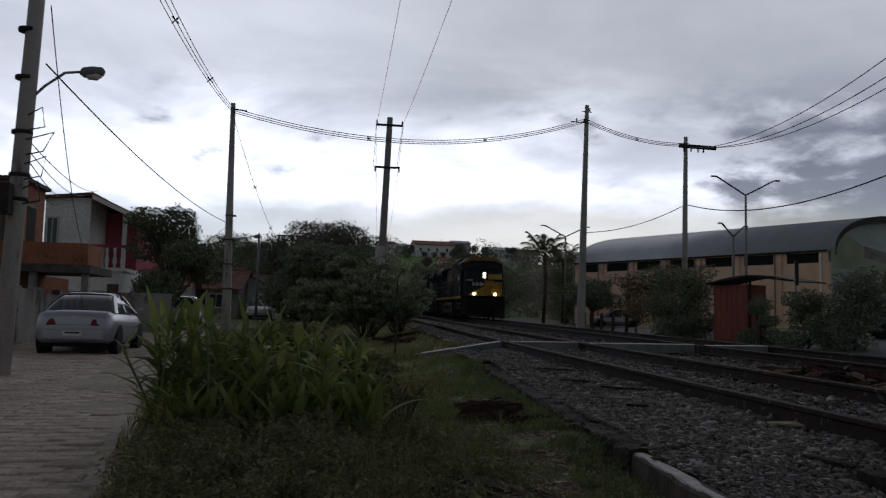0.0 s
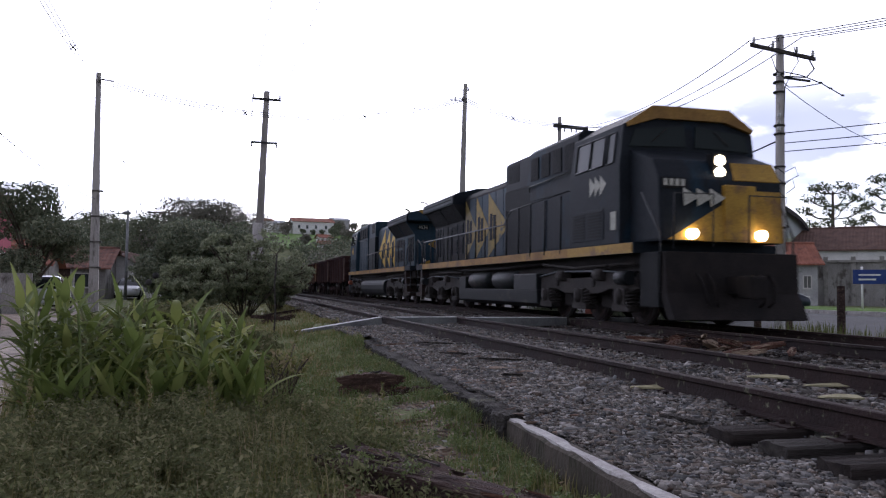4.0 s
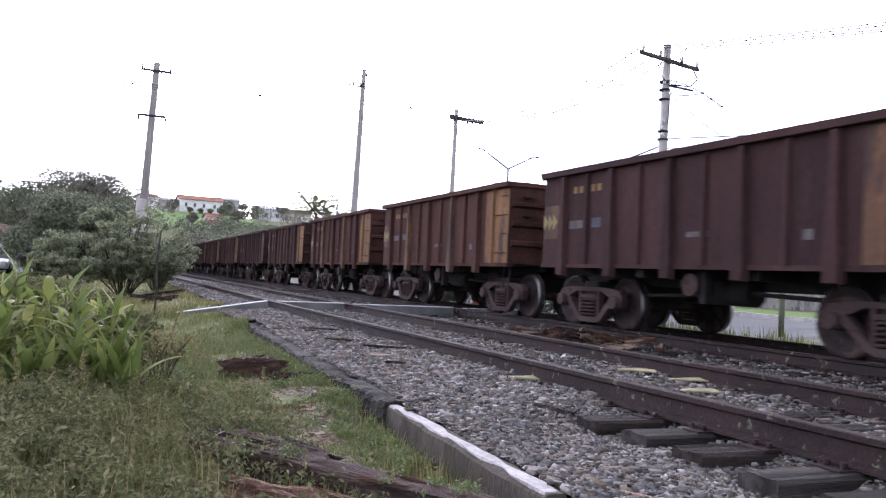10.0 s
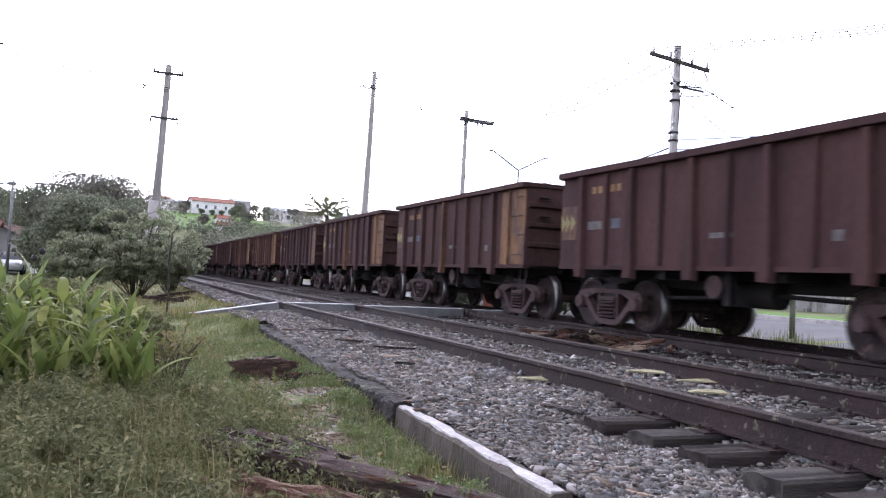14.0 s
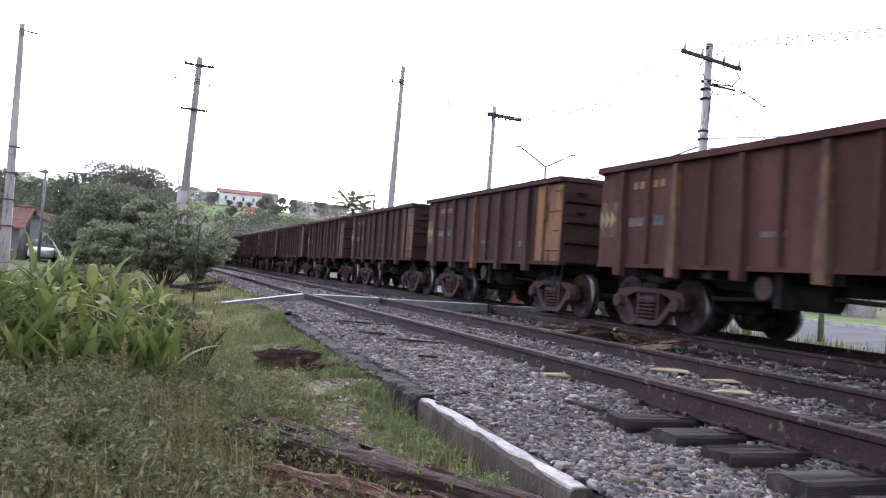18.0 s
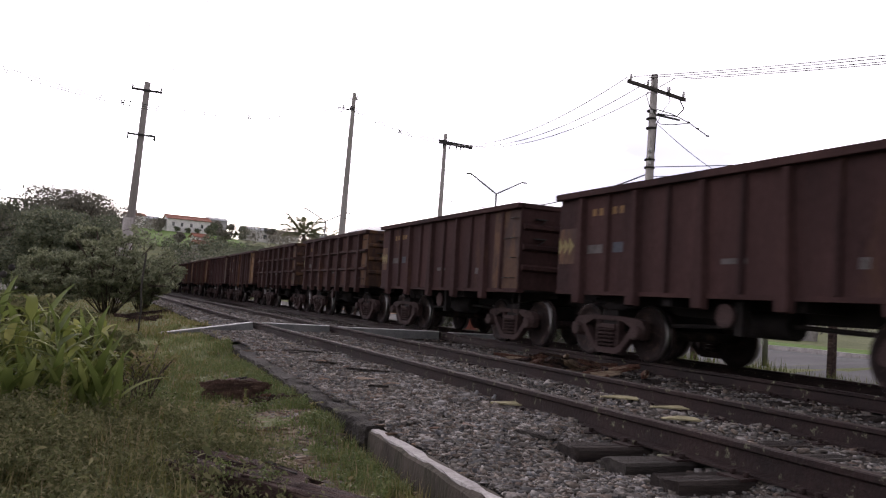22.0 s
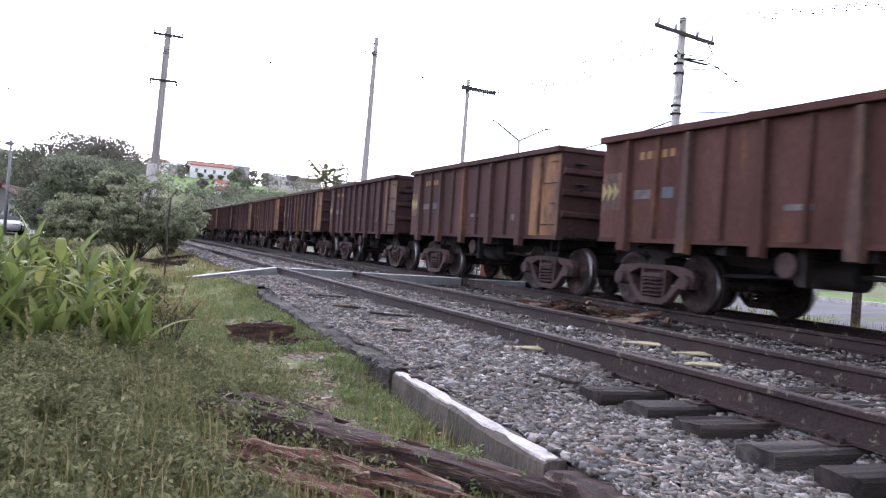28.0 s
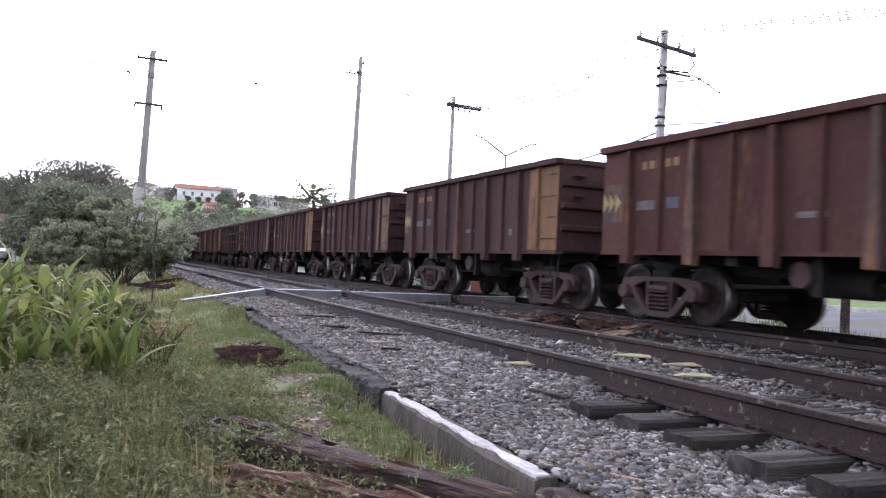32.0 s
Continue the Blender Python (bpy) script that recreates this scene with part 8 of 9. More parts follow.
        part("mirror", box(B(), s * (W2 - 0.02), s * (W2 + 0.14), r1 - 0.35, r1 - 0.24, 0.98, 1.09, 0.02), paint, c)
        for yy in (-L2 + 0.78, L2 - 0.8):
            # black disc on the closed body paints the shaded wheel well
            part("wheel_arch", tube(B(), (s * (W2 - 0.2), yy, 0.31), (s * (W2 + 0.006), yy, 0.31), 0.36, n=20), M_BLACK, c)
            wl_ = part("tyre", lathe(B(), [(0.19, -0.08), (0.28, -0.1), (0.305, -0.06), (0.305, 0.06), (0.28, 0.1), (0.19, 0.08)], pose(s * (W2 - 0.1), yy, 0.305, 0, 90), 20), M_TYRE, c)
            part("rim", lathe(B(), [(0.03, 0.10 * s), (0.1, 0.085 * s), (0.17, 0.095 * s), (0.195, 0.105 * s), (0.2, 0.06 * s)], pose(s * (W2 - 0.1), yy, 0.305, 0, 90), 16), M_HUB, wl_)
    bp = part("rear_bumper", box(B(), -W2 + 0.22, W2 - 0.22, -L2 - 0.05, -L2 + 0.12, 0.32, 0.56, 0.05), paint, c)
    part("number_plate", box(B(), -0.2, 0.2, -L2 - 0.062, -L2 - 0.05, 0.42, 0.53), M_PLATE, bp)
    part("plate_bar", box(B(), -0.16, 0.16, -L2 - 0.066, -L2 - 0.06, 0.47, 0.51), M_STEEL_DARK, bp)
    part("boot_line", box(B(), -0.55, 0.55, -L2 + 0.0, -L2 + 0.02, 0.66, 0.675), M_BLACK, c)
    part("badge", tube(B(), (0, -L2 - 0.01, 0.85), (0, -L2 + 0.04, 0.85), 0.045, n=12), M_HUB, c)
    part("underbody", box(B(), -W2 + 0.15, W2 - 0.15, -L2 + 0.3, L2 - 0.3, 0.16, 0.3), M_BLACK, c)
    return c


car("silver_sedan", "silver four-door sedan parked on the street, seen from behind", -5.5, 22.2, 2, M_SILVER, 4.3, 1.76, 1.42)
car("parked_car", "white car parked further along the street", -6.2, 41.5, 2, M_WHITECAR, 4.2, 1.7, 1.5, True)
car("parked_car", "pale hatchback parked far along the street", -4.2, 62.5, 180, M_WHITECAR, 4.0, 1.7, 1.45, True)
tree(-6.35, 38.4, 5.9, 2.15, 0.14, M_TREE, 51, "dark dense round-crowned tree by the street", 24000, 0.08, 0.25, 20, low=0.22)


# ---- beyond the line ----
M_PEACH = surf("peach_wall", (0.66, 0.44, 0.31), (0.78, 0.55, 0.40), 0.9, 0.4, 20, 0.15, spots=(0.40, 0.26, 0.19), spot_at=0.62, spot_scale=0.7)
M_SHEETROOF = surf("grey_sheet_roof", (0.29, 0.31, 0.335), (0.37, 0.39, 0.415), 0.6, 0.3, 20, 0.1, metal=0.2)
M_MURAL = surf("faded_mural", (0.34, 0.38, 0.36), (0.44, 0.48, 0.48), 0.9, 0.18, 15, 0.1, spots=(0.30, 0.33, 0.25), spot_at=0.62, spot_scale=0.22, stretch=(1, 1, 2.5))
M_RUSTBOX = surf("rust_red_panel", (0.20, 0.065, 0.05), (0.29, 0.10, 0.075), 0.85, 1, 30, 0.3, spots=(0.13, 0.05, 0.04), spot_at=0.6, spot_scale=2, stretch=(1, 1, 0.4))
M_SIGN = surf("blue_sign", (0.02, 0.04, 0.16), (0.03, 0.055, 0.2), 0.5, 3, 40, 0.0)

# the hall: its near corner at (36, 54), its side runs back and to the left, its arched end faces the street
M_MURAL_HILL = surf("mural_green", (0.25, 0.29, 0.20), (0.34, 0.37, 0.27), 0.9, 0.5, 15, 0.1, spots=(0.38, 0.30, 0.20), spot_at=0.62, spot_scale=0.6)
M_MURAL_PALE = surf("mural_pale", (0.42, 0.44, 0.44), (0.52, 0.53, 0.52), 0.9, 0.5, 15, 0.1)
zg = land(36, 54)
hall = thing("hall", "long hall with peach walls and a curved grey sheet roof", "hall", pose(36.04, 54.25, zg, 0, 0, 26.9))
zc = 6.05 - zg                     # eaves
BAYS, BAY, SPAN, RISE = 7, 3.62, 21.0, 3.15
LEN = BAYS * BAY
part("side_wall", box(B(), 0.0, 0.3, 0.0, LEN, -0.8, zc - 0.85), M_PEACH, hall)
part("end_wall", box(B(), 0.31, SPAN, 0.0, 0.28, -0.8, zc), M_MURAL, hall, "end wall with a faded green landscape mural")
n = 24
arc = [(SPAN * (0.5 - 0.5 * math.cos(math.pi * i / n)), zc + RISE * math.sin(math.pi * i / n) ** 0.9) for i in range(n + 1)]
part("arched_gable", prism(B(), arc, "y", 0.0, 0.26), M_MURAL, hall, "arched gable with a faded mural")
hill = [(0.4, zc - 1.2)] + [(0.4 + 10.2 * k / 12, zc + 0.55 + 0.75 * math.sin(0.9 + k * 0.42)) for k in range(12)] + [(9.6, zc - 1.2)]
part("painted_hill", prism(B(), hill, "y", -0.012, -0.004), M_MURAL_HILL, hall, "painted green hills")
hill = [(12.4, zc - 1.2)] + [(12.4 + 7.4 * k / 9, zc + 0.5 + 0.4 * math.sin(2.2 + k * 0.5)) for k in range(10)] + [(19.8, zc - 1.2)]
part("painted_hill", prism(B(), hill, "y", -0.012, -0.004), M_MURAL_HILL, hall, "painted green hills")
for x0, x1, z0, z1 in ((9.5, 9.8, zc + 0.0, zc + 2.0), (11.9, 12.2, zc + 0.0, zc + 2.0), (9.3, 12.4, zc + 2.0, zc + 2.25), (10.3, 11.4, zc + 2.25, zc + 2.5)):
    part("painted_portal", box(B(), x0, x1, -0.014, -0.004, z0, z1), M_MURAL_PALE, hall, "painted pale gateway")
bm = B()
rows = [[bm.verts.new((x + (-0.25 if i == 0 else 0), y, z + 0.06)) for y in (-0.5, LEN)] for i, (x, z) in enumerate(arc)]
low = [[bm.verts.new((x + (-0.25 if i == 0 else 0), y, z - 0.06)) for y in (-0.5, LEN)] for i, (x, z) in enumerate(arc)]
for a, b, c, d in zip(rows, rows[1:], low, low[1:]):
    bm.faces.new((a[0], a[1], b[1], b[0])).smooth = True
    bm.faces.new((c[0], d[0], d[1], c[1])).smooth = True
    bm.faces.new((a[0], b[0], d[0], c[0]))
    bm.faces.new((a[1], c[1], d[1], b[1]))
part("roof", bm, M_SHEETROOF, hall)
bm = B()
for (x0, z0), (x1, z1) in zip(arc, arc[1:]):
    slab(bm, [(x0, -0.52, z0 + 0.08), (x1, -0.52, z1 + 0.08), (x1, -0.52, z1 - 0.34), (x0, -0.52, z0 - 0.34)], 0.06)
part("roof_edge", bm, M_STEEL_DARK, hall, "dark arched roof edge")
part("far_wall", box(B(), SPAN, SPAN + 0.3, 0.0, LEN, -0.8, zc), M_PEACH, hall)
part("back_wall", box(B(), 0.31, SPAN - 0.01, LEN - 0.3, LEN, -0.8, zc), M_PEACH, hall)
part("back_gable", prism(B(), arc, "y", LEN - 0.28, LEN - 0.02), M_PEACH, hall)
part("eaves_gutter", box(B(), -0.3, -0.12, 0.0, LEN, zc - 0.06, zc + 0.05, 0.01), M_STEEL_DARK, hall)
for k in range(BAYS + 1):
    y = BAY * k if k < BAYS else LEN - 0.4
    part("column", box(B(), -0.14, 0.0, y, y + 0.4, -0.8, zc - 0.07), M_PEACH, hall)
    part("downpipe", tube(B(), (-0.2, y + 0.5, -0.6), (-0.2, y + 0.5, zc - 0.1), 0.06, n=8), M_WHITE if k == 0 else M_GALV, hall)
    if k < BAYS:
        # black fill stands in for the shaded inside of the hall
        part("vent_window", box(B(), 0.05, 0.2, y + 0.75, y + BAY - 0.35, zc - 0.85, zc - 0.12), M_BLACK, hall, "strip window under the eaves, filled black for the shade inside")
        part("lintel", box(B(), -0.03, 0.31, y + 0.41, y + BAY - 0.01, zc - 0.12, zc - 0.02), M_PEACH, hall)
        part("window_jamb", box(B(), 0.0, 0.3, y + 0.41, y + 0.75, zc - 0.85, zc - 0.12), M_PEACH, hall)
        part("window_jamb", box(B(), 0.0, 0.3, y + BAY - 0.35, y + BAY - 0.01, zc - 0.85, zc - 0.12), M_PEACH, hall)

# waiting shelter: a closed rust-red box under a curved roof, with a post and a board
sx, sy = 18.6, 34.3
sh = thing("bus_shelter", "rust-red metal shelter with a thin curved roof", "bus shelter", pose(sx, sy, land(sx, sy), 0, 0, -68))
part("back_panel", box(B(), -1.55, 0.2, -0.04, 0.04, 0.02, 2.55), M_RUSTBOX, sh)
part("side_panel", box(B(), 0.2, 0.27, -0.03, 1.2, 0.02, 2.55), M_RUSTBOX, sh)
part("side_panel", box(B(), -1.6, -1.55, -0.03, 1.2, 0.02, 2.55), M_RUSTBOX, sh)
for k in range(6):
    part("panel_rib", box(B(), -1.5 + 0.3 * k, -1.46 + 0.3 * k, -0.06, -0.04, 0.05, 2.5), M_RUSTBOX, sh)
bm = B()
roof_z = lambda x: 2.62 + 0.32 * math.sin(math.pi * (x + 1.75) / 4.8)
xs = [-1.75 + 0.6 * i for i in range(9)]
prism(bm, [(x, roof_z(x)) for x in xs] + [(x, roof_z(x) - 0.05) for x in xs[::-1]], "y", -0.4, 1.5)
part("roof", bm, M_STEEL_DARK, sh)
for x in (0.3, 2.6):
    part("roof_post", tube(B(), (x, 0.1, 0), (x, 0.1, 2.75), 0.05, n=8), M_STEEL_DARK, sh)
part("roof_rail", pipe(B(), [(-1.7, -0.38, 2.62), (0.6, -0.38, 2.9), (3.0, -0.38, 2.6)], 0.03, 6), M_STEEL_DARK, sh)
sp = thing("signal_post", "thin grey post with a dark board at its head", "post", pose(18.9, 30.7, land(18.9, 30.7)))
part("post", tube(B(), (0, 0, -0.2), (0, 0, 3.35), 0.055, 0.05, 10), M_POLE, sp)
part("board", box(B(), -0.06, 0.1, -0.08, -0.05, 2.4, 3.4, 0.01), M_STEEL_DARK, sp)
lad = thing("ladder", "thin grey metal ladder leaning by the shelter", "ladder", pose(17.9, 36.4, land(17.9, 36.4)))
for x in (-0.2, 0.2):
    part("stile", tube(B(), (x, 0, 0), (x, 0.1, 1.9), 0.02, n=6), M_GALV, lad)
for k in range(5):
    part("rung", tube(B(), (-0.2, 0.02 * k, 0.3 + 0.35 * k), (0.2, 0.02 * k, 0.3 + 0.35 * k), 0.015, n=6), M_GALV, lad)

M_POST_GREEN = surf("mossy_post", (0.075, 0.085, 0.055), (0.13, 0.14, 0.095), 0.9, 2, 30, 0.4)
# fence posts along the line
rs = random.Random(3)
for x, y, h in ((14.75, 19.1, 1.5), (15.35, 18.6, 1.35), (14.95, 16.3, 1.3), (15.2, 12.4, 1.25), (15.0, 9.2, 1.25), (15.1, 6.2, 1.25), (16.0, 43.5, 1.2), (16.6, 47.0, 1.2), (17.3, 50.5, 1.2), (17.9, 54.0, 1.2), (15.6, 40.5, 1.2)):
    ob = part("fence_post", prism(B(), [(-0.08, -0.07), (0.08, -0.07), (0.08, 0.07), (-0.08, 0.07)], "z", -0.2, h, 0.02, (0.9, 0.9)), M_OLDWOOD)
    ob.matrix_basis = pose(x, y, land(x, y), rs.uniform(-2, 2), rs.uniform(-2, 2), rs.uniform(-20, 20))
    tagged(ob, "square weathered wooden fence post beside the line", "post", group="fence posts")
pst = part("street_post", tube(B(), (0, 0, -0.1), (0, 0, 1.2), 0.07, n=10), M_POST_GREEN)
pst.matrix_basis = pose(15.6, 14.6, land(15.6, 14.6))
tagged(pst, "slim weathered green post by the street", "post")

# hedge shrubs along the fence
tree(17.6, 39.2, 3.9, 2.2, 0.06, M_TREE, 71, "dark leafy shrub by the fence", 10000, 0.07, 0.15, 13, "shrub", category="shrub", low=0.12)
tree(18.4, 42.0, 4.2, 2.3, 0.06, M_TREE_RED, 72, "sparse reddish shrub by the fence", 5000, 0.07, 0.2, 11, "shrub", category="shrub", low=0.25)
tree(18.2, 45.5, 3.8, 2.0, 0.06, M_TREE_RED, 73, "sparse reddish shrub by the fence", 4500, 0.07, 0.2, 10, "shrub", category="shrub", low=0.25)
tree(17.7, 37.4, 3.3, 1.7, 0.06, M_TREE, 74, "dense dark green shrub by the fence", 9000, 0.065, 0.12, 13, "shrub", category="shrub", low=0.1)
tree(18.55, 26.6, 3.0, 1.75, 0.05, M_TREE, 75, "leafy green shrub with reddish tips beside the street", 11000, 0.06, 0.15, 13, "shrub", category="shrub", low=0.15)
tree(18.1, 28.6, 2.4, 1.3, 0.05, M_TREE, 76, "dark leafy shrub beside the shelter", 7000, 0.06, 0.15, 10, "shrub", category="shrub", low=0.12)
tree(18.2, 32.2, 2.2, 1.1, 0.05, M_TREE, 77, "dark leafy shrub in front of the shelter", 6000, 0.06, 0.15, 9, "shrub", category="shrub", low=0.12)
for i, (x, y) in enumerate(((20.6, 60.5), (21.9, 64.0))):
    tree(x, y, 3.9, 2.5, 0.1, M_TREE, 80 + i, "small round-headed tree by the far fence", 4500, 0.13, 0.4, 10, low=0.5)
M_DRYGRASS = leafy("tall_grass", (0.06, 0.085, 0.02), (0.11, 0.13, 0.035), (0.2, 0.19, 0.08), 0.7)


def fence_grass(g):
    s = g.uniform(2, 45)
    off = g.uniform(11.4, 14.4)
    p = on_track(s, off)
    if noise.noise((p.x * 0.6, p.y * 0.6, 8)) < -0.05:
        return None
    return p.x, p.y, land(p.x, p.y) - 0.02, 1.0


tagged(blades("tall_grass", 9000, fence_grass, 0.34, 0.008, M_DRYGRASS, 82, 0.3), "tall rough grass along the fence", "grass", kind="stuff")

# street side: cars, sign, buildings, wall
car("dark_hatchback", "dark blue hatchback parked on the street beyond the line", 25.6, 32.6, -122, M_BLUECAR, 3.85, 1.68, 1.5, True)
car("parked_car", "silver car parked by the far fence", 24.5, 66.0, 78, M_SILVER, 4.2, 1.7, 1.5, True)
sg = thing("street_sign", "small blue street sign on a white post", "sign", pose(30.9, 32.8, land(30.9, 32.8), 0, 0, -40))
part("post", tube(B(), (0.4, 0.03, -0.2), (0.4, 0.03, 2.2), 0.05, n=8), M_WHITE, sg)
bd = part("board", box(B(), 0.0, 1.6, -0.03, 0.0, 1.35, 2.05, 0.01), M_SIGN, sg)
for k, (a, b) in enumerate(((0.25, 1.2), (0.25, 1.0))):
    part("text_bar", box(B(), a, b, -0.036, -0.03, 1.75 - 0.22 * k, 1.83 - 0.22 * k), M_WHITE, bd)
house(40.3, 49.8, -26, 4.2, 4.4, 3.0, 1.3, M_GREYWALL, M_TILE, "low pale annexe with an orange tiled roof and small windows", ((-1.7, -1.25, 1.2, 2.0), (-0.25, 0.2, 1.2, 2.0), (1.2, 1.65, 1.2, 2.0)), None)
house(57.5, 60.5, -45, 13.0, 8.0, 5.0, 2.0, M_WHITE, M_ROOF_DARK, "pale house with a red tiled hipped roof", ((-4.5, -3.6, 1.2, 2.4), (-1.0, 0.0, 1.2, 2.4), (2.6, 3.6, 1.2, 2.4)), None)
wl2 = thing("retaining_wall", "grey concrete retaining wall with pillars and a ramp", "wall", pose(45.5, 47.5, land(45.5, 47.5), 0, 0, -47))
part("wall_body", box(B(), -6.0, 7.0, -0.2, 0.2, -0.6, 3.1), M_DIRTYWALL, wl2)
for k in range(8):
    part("pillar", box(B(), -6.0 + 1.8 * k, -5.7 + 1.8 * k, -0.35, -0.2, -0.6, 3.5), M_CONCRETE, wl2)
part("ramp_wall", prism(B(), [(-9.5, 6.2), (-9.5, 5.4), (-3.0, 3.1), (-3.0, 3.9)], "y", -0.15, 0.15), M_CONCRETE, wl2)
part("coping", box(B(), -6.0, 7.0, -0.4, 0.3, 3.1, 3.25), M_CONCRETE, wl2)

# araucarias behind the houses: tiers of dark upturned branches
def araucaria(x, y, h, seed):
    rnd = random.Random(seed)
    t = thing("araucaria", "tall dark araucaria with umbrella tiers of branches", "tree", pose(x, y, land(x, y)))
    part("trunk", tube(B(), (0, 0, 0), (0.1, 0, h), 0.35, 0.12, 10), M_BARK, t)
    blobs = []
    for lev in range(4):
        z = h * (0.66 + 0.11 * lev)
        rad = h * (0.26 - 0.03 * lev) * rnd.uniform(0.8, 1.1)
        for k in range(7):
            a = math.tau * k / 7 + rnd.uniform(-0.3, 0.3)
            q = (math.cos(a) * rad, math.sin(a) * rad, z + rad * 0.25)
            part("branch", pipe(B(), [(0, 0, z - 0.3), (q[0] * 0.6, q[1] * 0.6, z - 0.1), q], 0.06, 5), M_BARK, t)
            blobs.append((*q, 0.75, 0.75, 0.42))
    leaf_cloud("crown", blobs, 2600, 0.17, M_TREE, seed, t)


araucaria(64.0, 70.5, 12.0, 91)
araucaria(70.0, 68.0, 12.8, 92)
tree(57.5, 68.5, 7.6, 3.6, 0.2, M_TREE, 93, "dark broad tree behind the tiled house", 4000, 0.2, 0.3, 10)
tree(49.0, 92.0, 10.0, 2.6, 0.15, M_TREE_HAZY, 94, "thin-topped tree rising behind the hall roof", 1500, 0.2, 0.4, 8)


# ---- woods and houses of the hill ----
rs = random.Random(17)
for i, (x, y, h, sp, pale) in enumerate(((-3.4, 84, 7.0, 4.5, 0), (-0.3, 82, 8.2, 4.6, 1), (1.6, 80, 8.0, 4.2, 1), (3.2, 88, 7.6, 4.2, 1), (-7.0, 96, 7.2, 4.6, 0), (-11.5, 100, 8.0, 5.0, 0), (-17, 98, 8.2, 5.0, 0), (4.6, 98, 6.5, 4.0, 0), (0.9, 66, 5.4, 3.4, 0), (1.9, 60, 4.4, 2.8, 0), (-1.0, 58, 4.6, 3.0, 0), (-14.5, 58, 4.8, 3.0, 0))):
    tree(x, y, h * 1.2, sp * 1.05, 0.18, M_TREE_HAZY if pale else M_TREE, 600 + i, "broad leafy tree in the wood beyond the street" if not pale else "feathery tree in the wood beyond the street, paled by painted haze", 22000, 0.125, 0.25, 20, low=0.18)


def palm(x, y, h, seed):
    rnd = random.Random(seed)
    t = thing("palm_tree", "tall palm with drooping dark fronds", "palm", pose(x, y, land(x, y) - 0.1))
    part("trunk", pipe(B(), [(0, 0, 0), (0.15, 0, h * 0.5), (0.1, 0.1, h)], 0.17, 8), M_BARK, t)
    for k in range(26):
        a, up = math.tau * k / 26 + rnd.uniform(-0.2, 0.2), rnd.uniform(0.15, 1.7)
        ln = rnd.uniform(2.1, 3.1)
        pts = [Vector((math.cos(a) * ln * q * (1 - 0.25 * up * q), math.sin(a) * ln * q * (1 - 0.25 * up * q), h + up * ln * 0.9 * q - ln * (0.22 + 0.3 * up) * q * q)) for q in (0, 0.25, 0.5, 0.75, 1.0)]
        bm = B()
        pipe(bm, pts, 0.025, 4)
        side = Vector((-math.sin(a), math.cos(a), 0))
        for j in range(18):
            q = 0.12 + 0.86 * j / 17
            i0 = min(int(q * 4), 3)
            p = pts[i0].lerp(pts[i0 + 1], q * 4 - i0)
            d = (pts[i0 + 1] - pts[i0]).normalized()
            w = 0.62 * math.sin(math.pi * (0.15 + 0.8 * q))
            for s in (-1, 1):
                v = [bm.verts.new(c) for c in (p, p + d * 0.10, p + side * s * w + d * 0.45 - Vector((0, 0, 0.30)))]
                bm.faces.new(v)
        part("frond", bm, M_PALM, t)


palm(21.7, 78.0, 7.0, 5)
palm(24.8, 82.0, 6.4, 6)
palm(29.0, 84.0, 5.6, 7)
for i, (x, y, h, sp) in enumerate(((26, 84, 6.5, 4.5), (30.5, 92, 6.5, 4.5), (18.0, 92, 5.5, 3.6), (35, 108, 8, 5), (22.5, 100, 6.5, 4.5))):
    tree(x, y, h, sp, 0.2, M_TREE, 640 + i, "dark leafy tree behind the line", 10000, 0.11, 0.25, 14, low=0.18)


def far_wood(name, n, where, seed, mat, leaf, per, label):
    g = np.random.default_rng(seed)
    blobs = []
    while len(blobs) < n:
        q = where(g)
        if q is None:
            continue
        x, y, r = q
        blobs.append((x, y, land(x, y) + r * 0.75, r, r, r * g.uniform(0.7, 1.1)))
    return tagged(leaf_cloud(name, blobs, n * per, leaf, mat, seed, flat=0.3, shell=0.7), label, "woods", kind="stuff")


def hillside(g):
    x, y = g.uniform(-150, 200), g.uniform(112, 320)
    off = across(x, min(y, 300))[0]
    if y < 190 and -1 < off < 14:
        return None
    if 19 < x < 47 and 150 < y < 262:
        if y > 208 or (y > 190 and 27 < x < 36):
            return None
        return x, y, g.uniform(1.0, 1.8) if y > 180 else g.uniform(1.5, 2.6)
    return x, y, g.uniform(1.8, 4.2)


def ridge(g):
    x, y = g.uniform(-420, 500), g.uniform(320, 620)
    return x, y, g.uniform(4, 8)


far_wood("far_woods", 1100, hillside, 701, M_TREE_HAZY, 0.36, 150, "mixed green woods on the hillside behind the town")


def below_lawn(g):
    x, y = g.uniform(16, 46), g.uniform(158, 194)
    return (x, y, g.uniform(1.2, 2.2)) if across(x, y)[0] > 13 else None


far_wood("far_woods", 70, below_lawn, 703, M_TREE, 0.3, 260, "dark green thicket on the slope below the white house")
far_wood("far_woods", 420, ridge, 702, M_TREE, 0.9, 60, "dark woods along the far ridge")

